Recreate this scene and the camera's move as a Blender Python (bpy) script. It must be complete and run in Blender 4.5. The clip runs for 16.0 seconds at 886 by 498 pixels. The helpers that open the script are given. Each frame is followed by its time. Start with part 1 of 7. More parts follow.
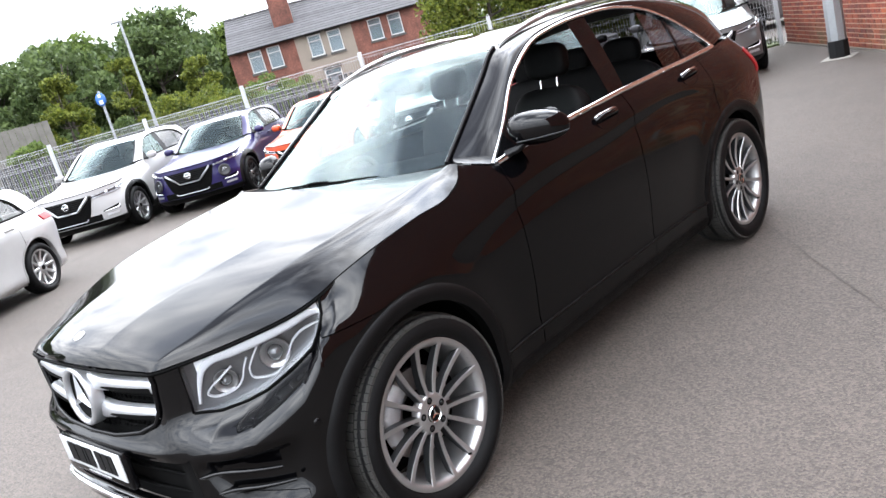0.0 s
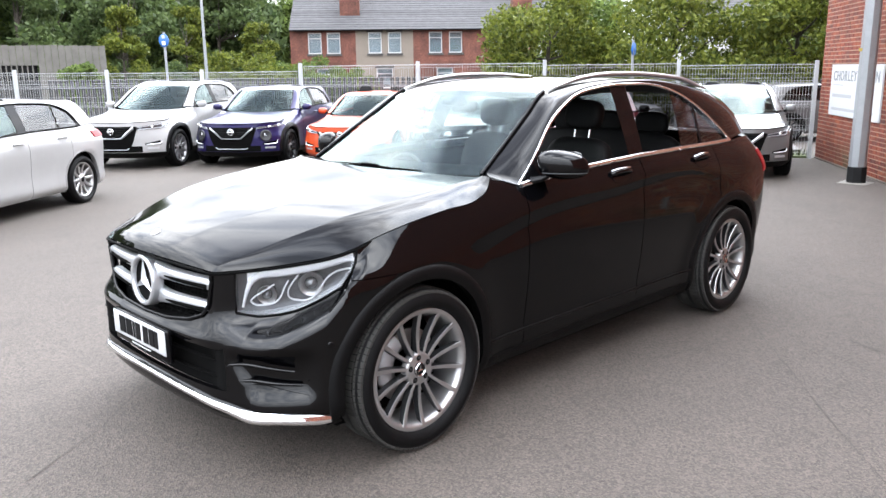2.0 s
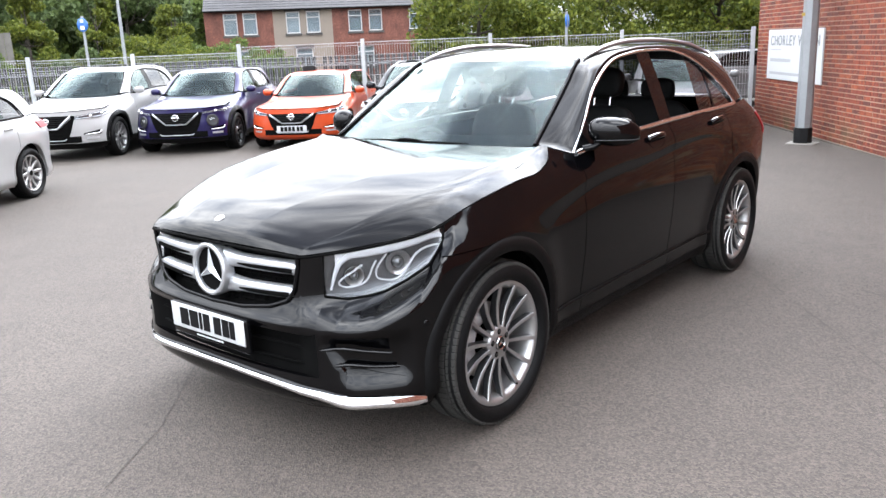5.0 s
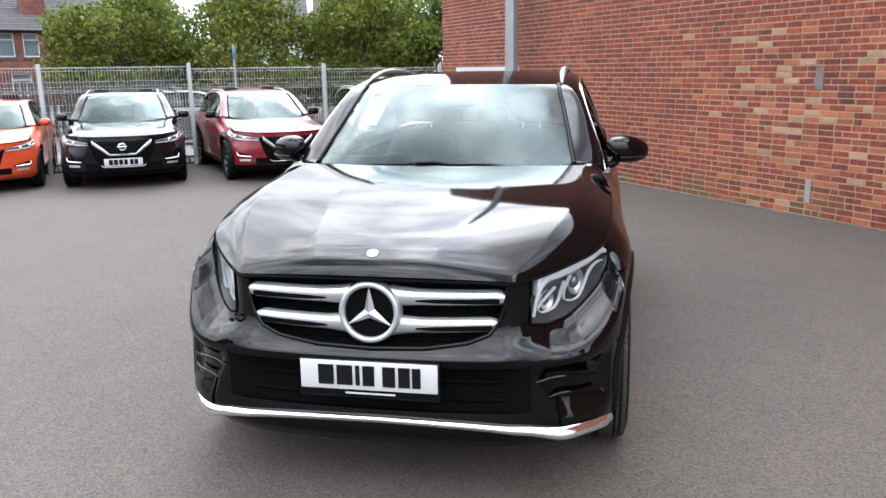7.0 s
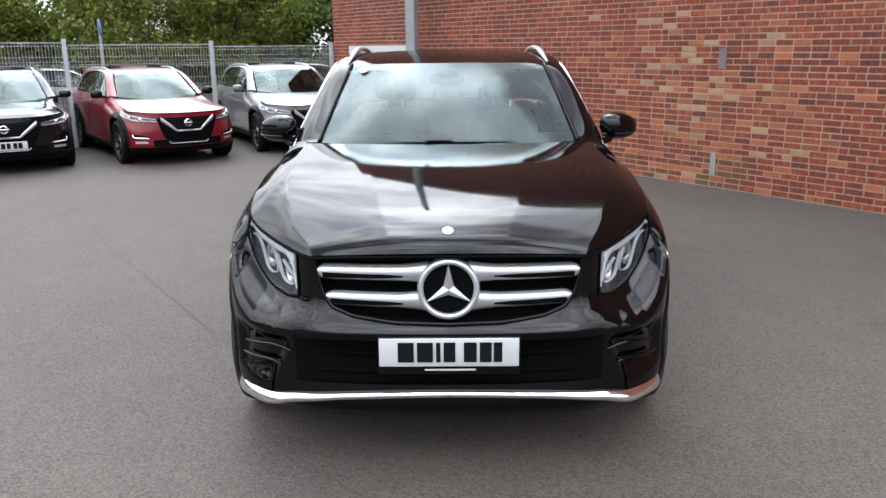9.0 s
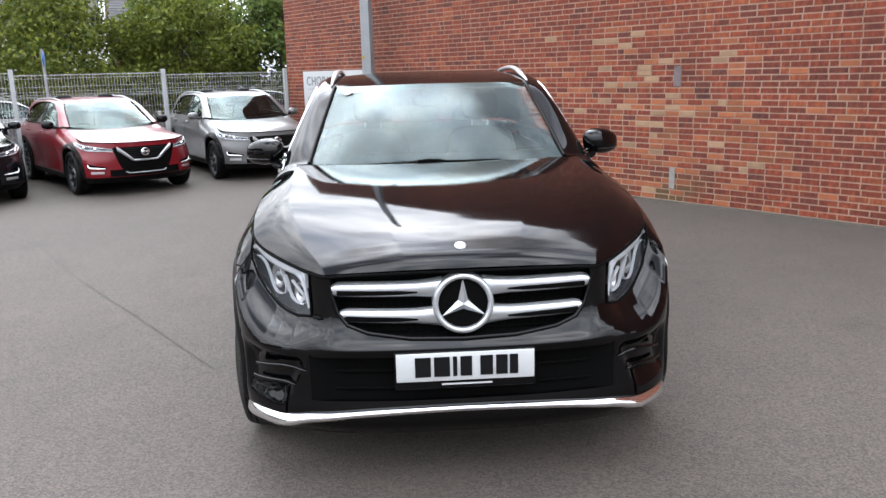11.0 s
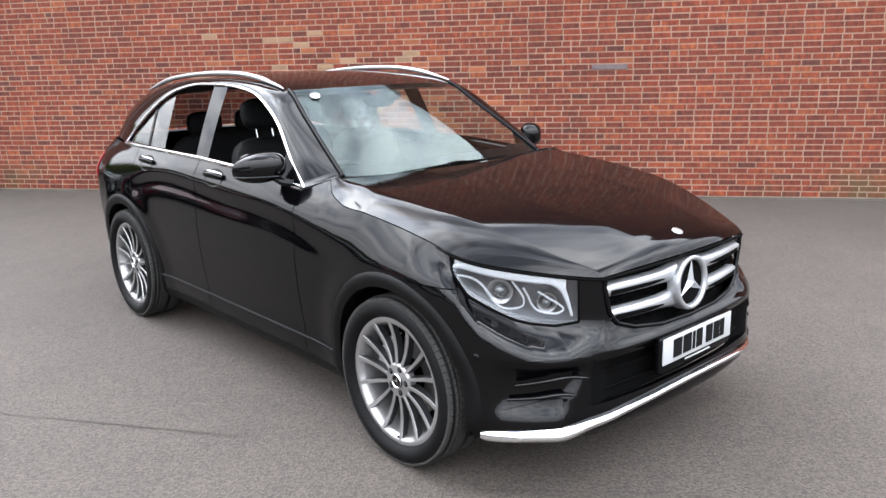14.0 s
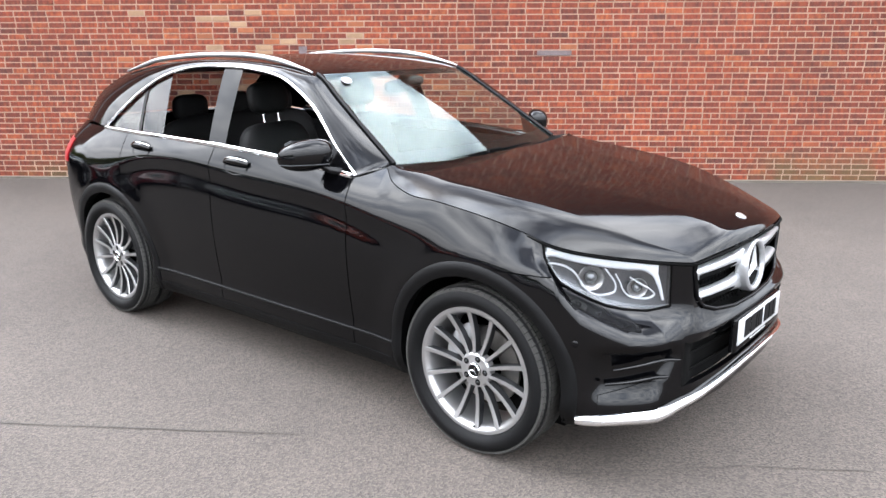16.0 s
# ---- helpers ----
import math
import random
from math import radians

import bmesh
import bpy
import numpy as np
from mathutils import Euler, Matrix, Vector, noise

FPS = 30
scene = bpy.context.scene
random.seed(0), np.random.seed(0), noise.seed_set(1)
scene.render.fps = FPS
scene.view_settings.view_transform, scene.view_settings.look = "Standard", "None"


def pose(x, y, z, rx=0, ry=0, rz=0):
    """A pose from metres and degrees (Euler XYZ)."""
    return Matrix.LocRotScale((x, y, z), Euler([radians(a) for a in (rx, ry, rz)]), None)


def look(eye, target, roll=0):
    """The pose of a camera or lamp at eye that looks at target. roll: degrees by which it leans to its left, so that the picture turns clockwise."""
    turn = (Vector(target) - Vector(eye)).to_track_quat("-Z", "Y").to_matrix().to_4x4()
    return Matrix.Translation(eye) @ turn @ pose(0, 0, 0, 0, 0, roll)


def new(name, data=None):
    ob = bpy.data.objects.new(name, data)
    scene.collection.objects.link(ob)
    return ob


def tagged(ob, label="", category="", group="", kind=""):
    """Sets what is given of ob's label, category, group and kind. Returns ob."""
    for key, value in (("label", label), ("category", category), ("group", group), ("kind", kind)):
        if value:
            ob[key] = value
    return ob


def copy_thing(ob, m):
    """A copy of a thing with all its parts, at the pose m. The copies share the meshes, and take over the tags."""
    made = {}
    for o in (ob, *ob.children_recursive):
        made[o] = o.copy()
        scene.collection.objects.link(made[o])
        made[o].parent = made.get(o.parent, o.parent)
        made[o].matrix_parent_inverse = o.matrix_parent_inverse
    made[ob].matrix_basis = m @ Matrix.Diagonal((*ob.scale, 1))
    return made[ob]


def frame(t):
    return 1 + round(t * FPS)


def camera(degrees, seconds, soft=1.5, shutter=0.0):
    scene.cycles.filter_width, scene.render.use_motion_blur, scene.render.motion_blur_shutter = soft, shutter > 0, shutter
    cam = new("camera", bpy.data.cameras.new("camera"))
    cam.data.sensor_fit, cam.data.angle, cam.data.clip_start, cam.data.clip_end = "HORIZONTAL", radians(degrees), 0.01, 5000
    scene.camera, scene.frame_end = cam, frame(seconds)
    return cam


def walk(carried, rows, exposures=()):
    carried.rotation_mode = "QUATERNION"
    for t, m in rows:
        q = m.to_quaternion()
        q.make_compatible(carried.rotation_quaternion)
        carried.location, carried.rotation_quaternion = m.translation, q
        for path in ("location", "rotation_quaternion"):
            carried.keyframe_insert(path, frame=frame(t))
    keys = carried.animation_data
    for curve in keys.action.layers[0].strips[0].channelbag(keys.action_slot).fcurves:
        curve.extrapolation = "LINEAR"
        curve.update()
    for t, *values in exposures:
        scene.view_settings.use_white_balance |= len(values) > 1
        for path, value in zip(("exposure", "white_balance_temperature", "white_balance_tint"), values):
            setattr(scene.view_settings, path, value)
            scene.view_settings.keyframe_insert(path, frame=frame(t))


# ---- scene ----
cam = camera(58.1, 16.0)
PATH = [
    (0, (2.984, -3.177, 1.645), (1.595, -1.824, 1.153), -15.7),
    (0.5, (3.082, -3.378, 1.682), (1.743, -1.981, 1.176), -12.3),
    (1, (3.258, -3.526, 1.671), (1.891, -2.147, 1.194), -7.8),
    (1.5, (3.358, -3.639, 1.675), (1.964, -2.28, 1.218), -2.4),
    (2, (3.392, -3.699, 1.676), (1.997, -2.336, 1.235), -0.7),
    (2.5, (3.397, -3.711, 1.668), (1.993, -2.361, 1.212), -0.8),
    (3, (3.41, -3.704, 1.673), (2.014, -2.346, 1.219), -0.8),
    (3.5, (3.397, -3.711, 1.67), (1.99, -2.365, 1.21), -1.0),
    (4, (3.355, -3.735, 1.677), (1.957, -2.386, 1.202), -1.3),
    (6.5, (1.351, -4.863, 1.625), (0.714, -3.027, 1.15), -1.7),
    (7, (0.797, -4.944, 1.639), (0.428, -3.028, 1.199), -0.9),
    (7.5, (0.395, -5.049, 1.679), (0.246, -3.103, 1.239), -1.7),
    (8, (0.124, -5.125, 1.638), (0.047, -3.184, 1.163), -1.4),
    (8.5, (0.016, -5.09, 1.642), (-0.008, -3.152, 1.149), -0.8),
    (9, (0.007, -5.068, 1.646), (-0.011, -3.13, 1.153), -0.5),
    (11.5, (-0.468, -5.109, 1.626), (-0.23, -3.17, 1.197), -2.6),
    (12, (-0.969, -5.044, 1.64), (-0.487, -3.154, 1.198), -1.4),
    (12.5, (-1.46, -4.89, 1.675), (-0.818, -3.059, 1.188), -1.4),
    (13, (-2.044, -4.599, 1.723), (-1.177, -2.871, 1.211), -0.3),
    (13.5, (-2.489, -4.354, 1.707), (-1.392, -2.755, 1.216), -1.0),
    (14, (-2.861, -3.931, 1.716), (-1.57, -2.48, 1.239), -1.4),
    (14.5, (-3.142, -3.677, 1.728), (-1.735, -2.342, 1.239), 0.4),
    (15, (-3.375, -3.514, 1.741), (-1.915, -2.244, 1.236), -0.8),
    (15.5, (-3.406, -3.372, 1.737), (-1.913, -2.15, 1.211), 0.2),
    (16, (-3.409, -3.313, 1.743), (-1.917, -2.087, 1.221), -0.2),
]
walk(cam, [(t, look(eye, target, roll)) for t, eye, target, roll in PATH], [(0.0, 1.39), (4.2, 1.38), (6.5, 0.98), (9.0, 0.57), (11.5, 0.75), (12.4, 0.79), (13.0, 0.67), (13.6, 0.91), (14.5, 1.19), (15.5, 1.42), (16.0, 1.46)])

# ---- world and sun ----
SUN_ELEV, SUN_AZ = radians(52), radians(-8)      # azimuth from +y towards +x
world = bpy.data.worlds.new("sky")
scene.world = world
world.use_nodes = True
wn, wl = world.node_tree.nodes, world.node_tree.links
wn.clear()
w_out, w_bg, w_sky = wn.new("ShaderNodeOutputWorld"), wn.new("ShaderNodeBackground"), wn.new("ShaderNodeTexSky")
w_sky.sky_type, w_sky.sun_disc = "NISHITA", False
w_sky.sun_elevation, w_sky.sun_rotation = SUN_ELEV, SUN_AZ
w_sky.air_density, w_sky.dust_density = 1.0, 1.5
w_tc, w_map, w_noise, w_ramp, w_mix = (wn.new("ShaderNodeTexCoord"), wn.new("ShaderNodeMapping"), wn.new("ShaderNodeTexNoise"),
                                       wn.new("ShaderNodeValToRGB"), wn.new("ShaderNodeMix"))
w_map.inputs["Scale"].default_value, w_map.inputs["Location"].default_value = (1.0, 1.0, 1.0), (2.3, 1.1, 0.0)
w_noise.inputs["Scale"].default_value, w_noise.inputs["Detail"].default_value, w_noise.inputs["Roughness"].default_value = 1.5, 8, 0.55
w_ramp.color_ramp.elements[0].position, w_ramp.color_ramp.elements[1].position = 0.38, 0.52
w_ramp.color_ramp.elements[0].color = (0.08, 0.08, 0.08, 1)
w_mix.data_type = "RGBA"
w_cloud = wn.new("ShaderNodeTexNoise")
w_cloud.inputs["Scale"].default_value, w_cloud.inputs["Detail"].default_value, w_cloud.inputs["Roughness"].default_value = 3.2, 8, 0.6
w_tone = wn.new("ShaderNodeValToRGB")
w_tone.color_ramp.elements[0].position, w_tone.color_ramp.elements[1].position = 0.34, 0.66
w_tone.color_ramp.elements[0].color, w_tone.color_ramp.elements[1].color = (15.8, 18.0, 22.2, 1), (46.8, 48.0, 50.0, 1)
# the clouds lie in a sheet overhead, so they crowd together towards the horizon
w_flat, w_up, w_far, w_sheet = wn.new("ShaderNodeSeparateXYZ"), wn.new("ShaderNodeMath"), wn.new("ShaderNodeMath"), wn.new("ShaderNodeVectorMath")
w_up.operation, w_far.operation, w_sheet.operation = "MAXIMUM", "ADD", "DIVIDE"
w_up.inputs[1].default_value, w_far.inputs[1].default_value = 0.0, 0.22
w_den, w_num = wn.new("ShaderNodeCombineXYZ"), wn.new("ShaderNodeCombineXYZ")
wl.new(w_tc.outputs["Generated"], w_flat.inputs[0])
wl.new(w_flat.outputs["Z"], w_up.inputs[0]), wl.new(w_up.outputs[0], w_far.inputs[0])
for side in "XYZ":
    wl.new(w_far.outputs[0], w_den.inputs[side])
for side in "XY":
    wl.new(w_flat.outputs[side], w_num.inputs[side])
wl.new(w_num.outputs[0], w_sheet.inputs[0]), wl.new(w_den.outputs[0], w_sheet.inputs[1])
wl.new(w_sheet.outputs[0], w_map.inputs["Vector"])
wl.new(w_map.outputs["Vector"], w_noise.inputs["Vector"])
wl.new(w_map.outputs["Vector"], w_cloud.inputs["Vector"])
# cover thickens towards the horizon and breaks up overhead
w_sep, w_cover = wn.new("ShaderNodeSeparateXYZ"), wn.new("ShaderNodeMath")
w_cover.operation = "MULTIPLY_ADD"
w_cover.inputs[1].default_value = -0.42
w_lift = wn.new("ShaderNodeMath")
w_lift.operation = "ADD"
w_lift.inputs[1].default_value = 0.325
wl.new(w_tc.outputs["Generated"], w_sep.inputs[0])
wl.new(w_noise.outputs["Fac"], w_lift.inputs[0])
wl.new(w_sep.outputs["Z"], w_cover.inputs[0])
wl.new(w_lift.outputs[0], w_cover.inputs[2])
wl.new(w_cover.outputs[0], w_ramp.inputs["Fac"])
wl.new(w_cloud.outputs["Fac"], w_tone.inputs["Fac"])
wl.new(w_ramp.outputs["Color"], w_mix.inputs[0])
wl.new(w_sky.outputs["Color"], w_mix.inputs[6])
# haze dims the cloud towards the horizon
w_high, w_grade = wn.new("ShaderNodeMath"), wn.new("ShaderNodeVectorMath")
w_high.operation, w_grade.operation = "MULTIPLY_ADD", "SCALE"
w_high.inputs[1].default_value, w_high.inputs[2].default_value = 0.69, 0.175
wl.new(w_sep.outputs["Z"], w_high.inputs[0])
# and thin cloud glows round the hidden sun
w_dot, w_pow, w_glow = wn.new("ShaderNodeVectorMath"), wn.new("ShaderNodeMath"), wn.new("ShaderNodeMath")
w_dot.operation, w_pow.operation, w_glow.operation = "DOT_PRODUCT", "POWER", "MULTIPLY_ADD"
w_dot.inputs[1].default_value = (math.sin(SUN_AZ) * math.cos(SUN_ELEV), math.cos(SUN_AZ) * math.cos(SUN_ELEV), math.sin(SUN_ELEV))
w_dot.inputs[0].default_value = (0, 0, 1)
w_clip = wn.new("ShaderNodeMath")
w_clip.operation = "MAXIMUM"
w_clip.inputs[1].default_value = 0.0
w_pow.inputs[1].default_value = 16.0
w_glow.inputs[1].default_value = 1.25
wl.new(w_tc.outputs["Generated"], w_dot.inputs[0])
wl.new(w_dot.outputs["Value"], w_clip.inputs[0]), wl.new(w_clip.outputs[0], w_pow.inputs[0])
wl.new(w_pow.outputs[0], w_glow.inputs[0]), wl.new(w_high.outputs[0], w_glow.inputs[2])
wl.new(w_tone.outputs["Color"], w_grade.inputs[0]), wl.new(w_glow.outputs[0], w_grade.inputs["Scale"])
wl.new(w_grade.outputs[0], w_mix.inputs[7])
wl.new(w_mix.outputs[2], w_bg.inputs["Color"])
w_bg.inputs["Strength"].default_value = 0.15
wl.new(w_bg.outputs["Background"], w_out.inputs["Surface"])

sun = new("sun", bpy.data.lights.new("sun", "SUN"))
sun.data.energy, sun.data.angle, sun.data.color = 0.8, radians(170), (1.0, 0.92, 0.82)
sun_from = Vector((math.sin(SUN_AZ) * math.cos(SUN_ELEV), math.cos(SUN_AZ) * math.cos(SUN_ELEV), math.sin(SUN_ELEV)))
sun.matrix_world = look(sun_from * 60, (0, 0, 0))

# ---- materials ----
def material(name, color, rough=0.5, metal=0.0, vary=0.0, scale=6.0, bump=0.0, bump_scale=60.0, coat=0.0, spec=0.5, rnd=0.0, emit=None, rough_vary=0.0):
    """A principled material with noise at two scales in colour, a fine bump, and a shift of tone from piece to piece."""
    m = bpy.data.materials.new(name)
    m.use_nodes = True
    n, l = m.node_tree.nodes, m.node_tree.links
    p = n["Principled BSDF"]
    p.inputs["Base Color"].default_value = (*color, 1)
    p.inputs["Roughness"].default_value, p.inputs["Metallic"].default_value = rough, metal
    p.inputs["Coat Weight"].default_value, p.inputs["Coat Roughness"].default_value = coat, 0.015
    p.inputs["Specular IOR Level"].default_value = spec
    tc = n.new("ShaderNodeTexCoord")
    if vary or rnd:
        mixes = []
        total = None
        if vary:
            for s, a in ((scale, 0.6), (scale * 9, 0.4)):
                t = n.new("ShaderNodeTexNoise")
                t.inputs["Scale"].default_value, t.inputs["Detail"].default_value = s, 5
                l.new(tc.outputs["Object"], t.inputs["Vector"])
                r = n.new("ShaderNodeMapRange")
                r.inputs[1].default_value, r.inputs[2].default_value = 0.25, 0.75
                r.inputs[3].default_value, r.inputs[4].default_value = 1 - vary * a, 1 + vary * a
                l.new(t.outputs["Fac"], r.inputs[0])
                mixes.append(r.outputs[0])
        if rnd:
            g = n.new("ShaderNodeNewGeometry")
            r = n.new("ShaderNodeMapRange")
            r.inputs[3].default_value, r.inputs[4].default_value = 1 - rnd, 1 + rnd
            l.new(g.outputs["Random Per Island"], r.inputs[0])
            mixes.append(r.outputs[0])
        for o in mixes:
            if total is None:
                total = o
            else:
                q = n.new("ShaderNodeMath")
                q.operation = "MULTIPLY"
                l.new(total, q.inputs[0]), l.new(o, q.inputs[1])
                total = q.outputs[0]
        v = n.new("ShaderNodeVectorMath")
        v.operation = "SCALE"
        v.inputs[0].default_value = color
        l.new(total, v.inputs["Scale"])
        l.new(v.outputs[0], p.inputs["Base Color"])
    if rough_vary:
        t = n.new("ShaderNodeTexNoise")
        t.inputs["Scale"].default_value, t.inputs["Detail"].default_value = scale * 3, 6
        l.new(tc.outputs["Object"], t.inputs["Vector"])
        r = n.new("ShaderNodeMapRange")
        r.inputs[3].default_value, r.inputs[4].default_value = rough - rough_vary, rough + rough_vary
        l.new(t.outputs["Fac"], r.inputs[0]), l.new(r.outputs[0], p.inputs["Roughness"])
    if bump:
        t = n.new("ShaderNodeTexNoise")
        t.inputs["Scale"].default_value, t.inputs["Detail"].default_value = bump_scale, 4
        l.new(tc.outputs["Object"], t.inputs["Vector"])
        b = n.new("ShaderNodeBump")
        b.inputs["Strength"].default_value, b.inputs["Distance"].default_value = bump, 0.01
        l.new(t.outputs["Fac"], b.inputs["Height"]), l.new(b.outputs[0], p.inputs["Normal"])
    if emit:
        p.inputs["Emission Color"].default_value, p.inputs["Emission Strength"].default_value = (*emit[:3], 1), emit[3]
    return m


def sheen(n, l, f0, share=1.0):
    """Reflectance that rises from f0 head-on to share at grazing view."""
    lw, power, mad = n.new("ShaderNodeLayerWeight"), n.new("ShaderNodeMath"), n.new("ShaderNodeMath")
    lw.inputs["Blend"].default_value = 0.5
    power.operation, mad.operation = "POWER", "MULTIPLY_ADD"
    power.inputs[1].default_value = 5.0
    mad.inputs[1].default_value, mad.inputs[2].default_value = share * (1 - f0), share * f0
    l.new(lw.outputs["Facing"], power.inputs[0]), l.new(power.outputs[0], mad.inputs[0])
    return mad.outputs[0]


def glass(name, tint, gloss_rough=0.04, ior=1.5, coat=(1, 1, 1)):
    """Thin window glass: a tinted clear pane with a Fresnel gloss over it."""
    m = bpy.data.materials.new(name)
    m.use_nodes = True
    n, l = m.node_tree.nodes, m.node_tree.links
    n.clear()
    out, mix = n.new("ShaderNodeOutputMaterial"), n.new("ShaderNodeMixShader")
    clear, gloss = n.new("ShaderNodeBsdfTransparent"), n.new("ShaderNodeBsdfGlossy")
    clear.inputs["Color"].default_value = (*tint, 1)
    gloss.inputs["Roughness"].default_value, gloss.inputs["Color"].default_value = gloss_rough, (*coat, 1)
    l.new(sheen(n, l, ((ior - 1) / (ior + 1)) ** 2), mix.inputs[0]), l.new(clear.outputs[0], mix.inputs[1]), l.new(gloss.outputs[0], mix.inputs[2])
    l.new(mix.outputs[0], out.inputs["Surface"])
    return m


def paint(name, color, flake=1.0, rough=0.3, metal=0.0):
    m = material(name, color, rough, metal, vary=0.06, scale=1.2, coat=flake * 0.55, spec=0.3)
    return m


def black_gloss(name, base, rough, share):
    """Deep black lacquer: a dark base under a Fresnel gloss."""
    m = bpy.data.materials.new(name)
    m.use_nodes = True
    n, l = m.node_tree.nodes, m.node_tree.links
    n.clear()
    out, mix = n.new("ShaderNodeOutputMaterial"), n.new("ShaderNodeMixShader")
    dull, gloss = n.new("ShaderNodeBsdfDiffuse"), n.new("ShaderNodeBsdfGlossy")
    dull.inputs["Color"].default_value = (*base, 1)
    tc, dust, rr = n.new("ShaderNodeTexCoord"), n.new("ShaderNodeTexNoise"), n.new("ShaderNodeMapRange")
    dust.inputs["Scale"].default_value, dust.inputs["Detail"].default_value = 2.5, 6
    rr.inputs[3].default_value, rr.inputs[4].default_value = rough * .6, rough * 1.5
    l.new(tc.outputs["Object"], dust.inputs["Vector"]), l.new(dust.outputs["Fac"], rr.inputs[0]), l.new(rr.outputs[0], gloss.inputs["Roughness"])
    l.new(sheen(n, l, 0.036, share), mix.inputs[0])
    l.new(dull.outputs[0], mix.inputs[1]), l.new(gloss.outputs[0], mix.inputs[2]), l.new(mix.outputs[0], out.inputs["Surface"])
    return m


BLACK_PAINT = black_gloss("black_car_paint", (0.0010, 0.0010, 0.0013), 0.056, 0.92)
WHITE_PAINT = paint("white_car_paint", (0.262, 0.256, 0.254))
PURPLE_PAINT = paint("purple_car_paint", (0.006571, 0.003833, 0.04655), rough=0.35, metal=0.35)
ORANGE_PAINT = paint("orange_car_paint", (0.3996, 0.04795, 0.01066), rough=0.35, metal=0.2)
INK_PAINT = paint("ink_black_car_paint", (0.003286, 0.003559, 0.004928), flake=0.0, rough=0.05)
RED_PAINT = paint("red_car_paint", (0.125, 0.0016, 0.0062), rough=0.32, metal=0.15)
SILVER_PAINT = paint("silver_car_paint", (0.105, 0.104, 0.104), rough=0.35, metal=0.35)
CHROME = material("chrome", (0.82, 0.83, 0.84), 0.09, 1.0, rough_vary=0.03, scale=3)
SATIN = material("satin_silver", (0.43, 0.44, 0.455), 0.30, 0.7, rough_vary=0.05, scale=4)
BRIGHT = material("bright_lamp_trim", (0.9, 0.9, 0.92), 0.22, 0.5)
GLOSS_BLACK = black_gloss("gloss_black_plastic", (0.003, 0.003, 0.0034), 0.1, 0.5)
PLASTIC = material("dark_textured_plastic", (0.00222, 0.00222, 0.002398), 0.5, 0, vary=0.15, scale=8, bump=0.15, bump_scale=400, spec=0.12)
DEEP = material("deep_black_plastic", (0.0009, 0.0009, 0.0009), 0.8, spec=0.06)
RUBBER = material("tyre_rubber", (0.00333, 0.00333, 0.003552), 0.6, 0, vary=0.25, scale=5, bump=0.12, bump_scale=160, spec=0.12)
TREAD = material("dusty_tyre_tread", (0.032, 0.031, 0.029), 0.85, 0, vary=0.3, scale=12, bump=0.15, bump_scale=200, spec=0.2)
ALLOY = material("machined_alloy", (0.372, 0.3689, 0.3689), 0.34, 0.85, vary=0.08, scale=20, rough_vary=0.06)
ALLOY_GREY = material("painted_grey_alloy", (0.033, 0.0342, 0.0366), 0.35, 0.6, vary=0.1, scale=10)
STEEL = material("brake_disc_steel", (0.28, 0.27, 0.26), 0.4, 1.0, vary=0.2, scale=15)
CALIPER = material("silver_caliper", (0.3, 0.3, 0.306), 0.45, 0.4)
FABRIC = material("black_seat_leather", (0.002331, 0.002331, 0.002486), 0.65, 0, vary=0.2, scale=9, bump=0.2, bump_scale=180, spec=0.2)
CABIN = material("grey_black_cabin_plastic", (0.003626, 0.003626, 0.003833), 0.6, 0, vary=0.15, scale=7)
HEADLINER = material("pale_headliner", (0.1421, 0.1376, 0.1288), 0.9, 0, vary=0.08, scale=12)
WINDSCREEN = glass("windscreen_glass", (0.66, 0.77, 0.75), ior=1.60, coat=(0.86, 1.0, 0.99))
PRIVACY = glass("privacy_glass", (0.22, 0.22, 0.23), ior=1.5)
CAR_GLASS = glass("car_window_glass", (0.50, 0.60, 0.58), ior=1.58, coat=(0.84, 1.0, 0.97))
LENS = glass("clear_lamp_lens", (0.96, 0.97, 0.98), ior=1.65)
LAMP_BACK = material("grey_lamp_housing", (0.11, 0.115, 0.125), 0.25, 0.6, vary=.3, scale=25)
SHELF = material("silvered_lamp_shelf", (0.592, 0.6068, 0.629), 0.4, 0.25, vary=.1, scale=30)
GUIDE = material("white_light_guide", (0.40, 0.41, 0.43), 0.25)
SMOKED = material("smoked_projector", (0.10, 0.105, 0.11), 0.06, 0.6)
RED_LENS = material("red_lamp_lens", (0.1971, 0.003286, 0.005476), 0.38, 0, spec=0.25)
PLATE_WHITE = material("white_reflective_plate", (0.3925, 0.3975, 0.4026), 0.35, 0, vary=0.04, scale=20)
INK = material("black_print", (0.004, 0.004, 0.0045), 0.6, spec=0.1)

# ---- mesh helpers ----
def part(name, data, mat, parent=None, label="", smooth=True):
    """Links (vertices, faces) as one mesh object, under a thing or a part where one is given."""
    verts, faces = data
    me = bpy.data.meshes.new(name)
    me.from_pydata([tuple(map(float, v)) for v in verts], [], faces)
    me.materials.append(mat)
    if smooth:
        me.polygons.foreach_set("use_smooth", [True] * len(me.polygons))
        me.set_sharp_from_angle(angle=radians(68))
    me.update()
    ob = new(name, me)
    if parent is not None:
        ob.parent = parent
    return tagged(ob, label)


def thing(name, label, category, group="", kind=""):
    ob = new(name)
    ob.empty_display_size = 0.2
    return tagged(ob, label, category, group, kind)


def joined(*items):
    verts, faces = [], []
    for v, f in items:
        k = len(verts)
        verts.extend(tuple(p) for p in v)
        faces.extend(tuple(i + k for i in q) for q in f)
    return verts, faces


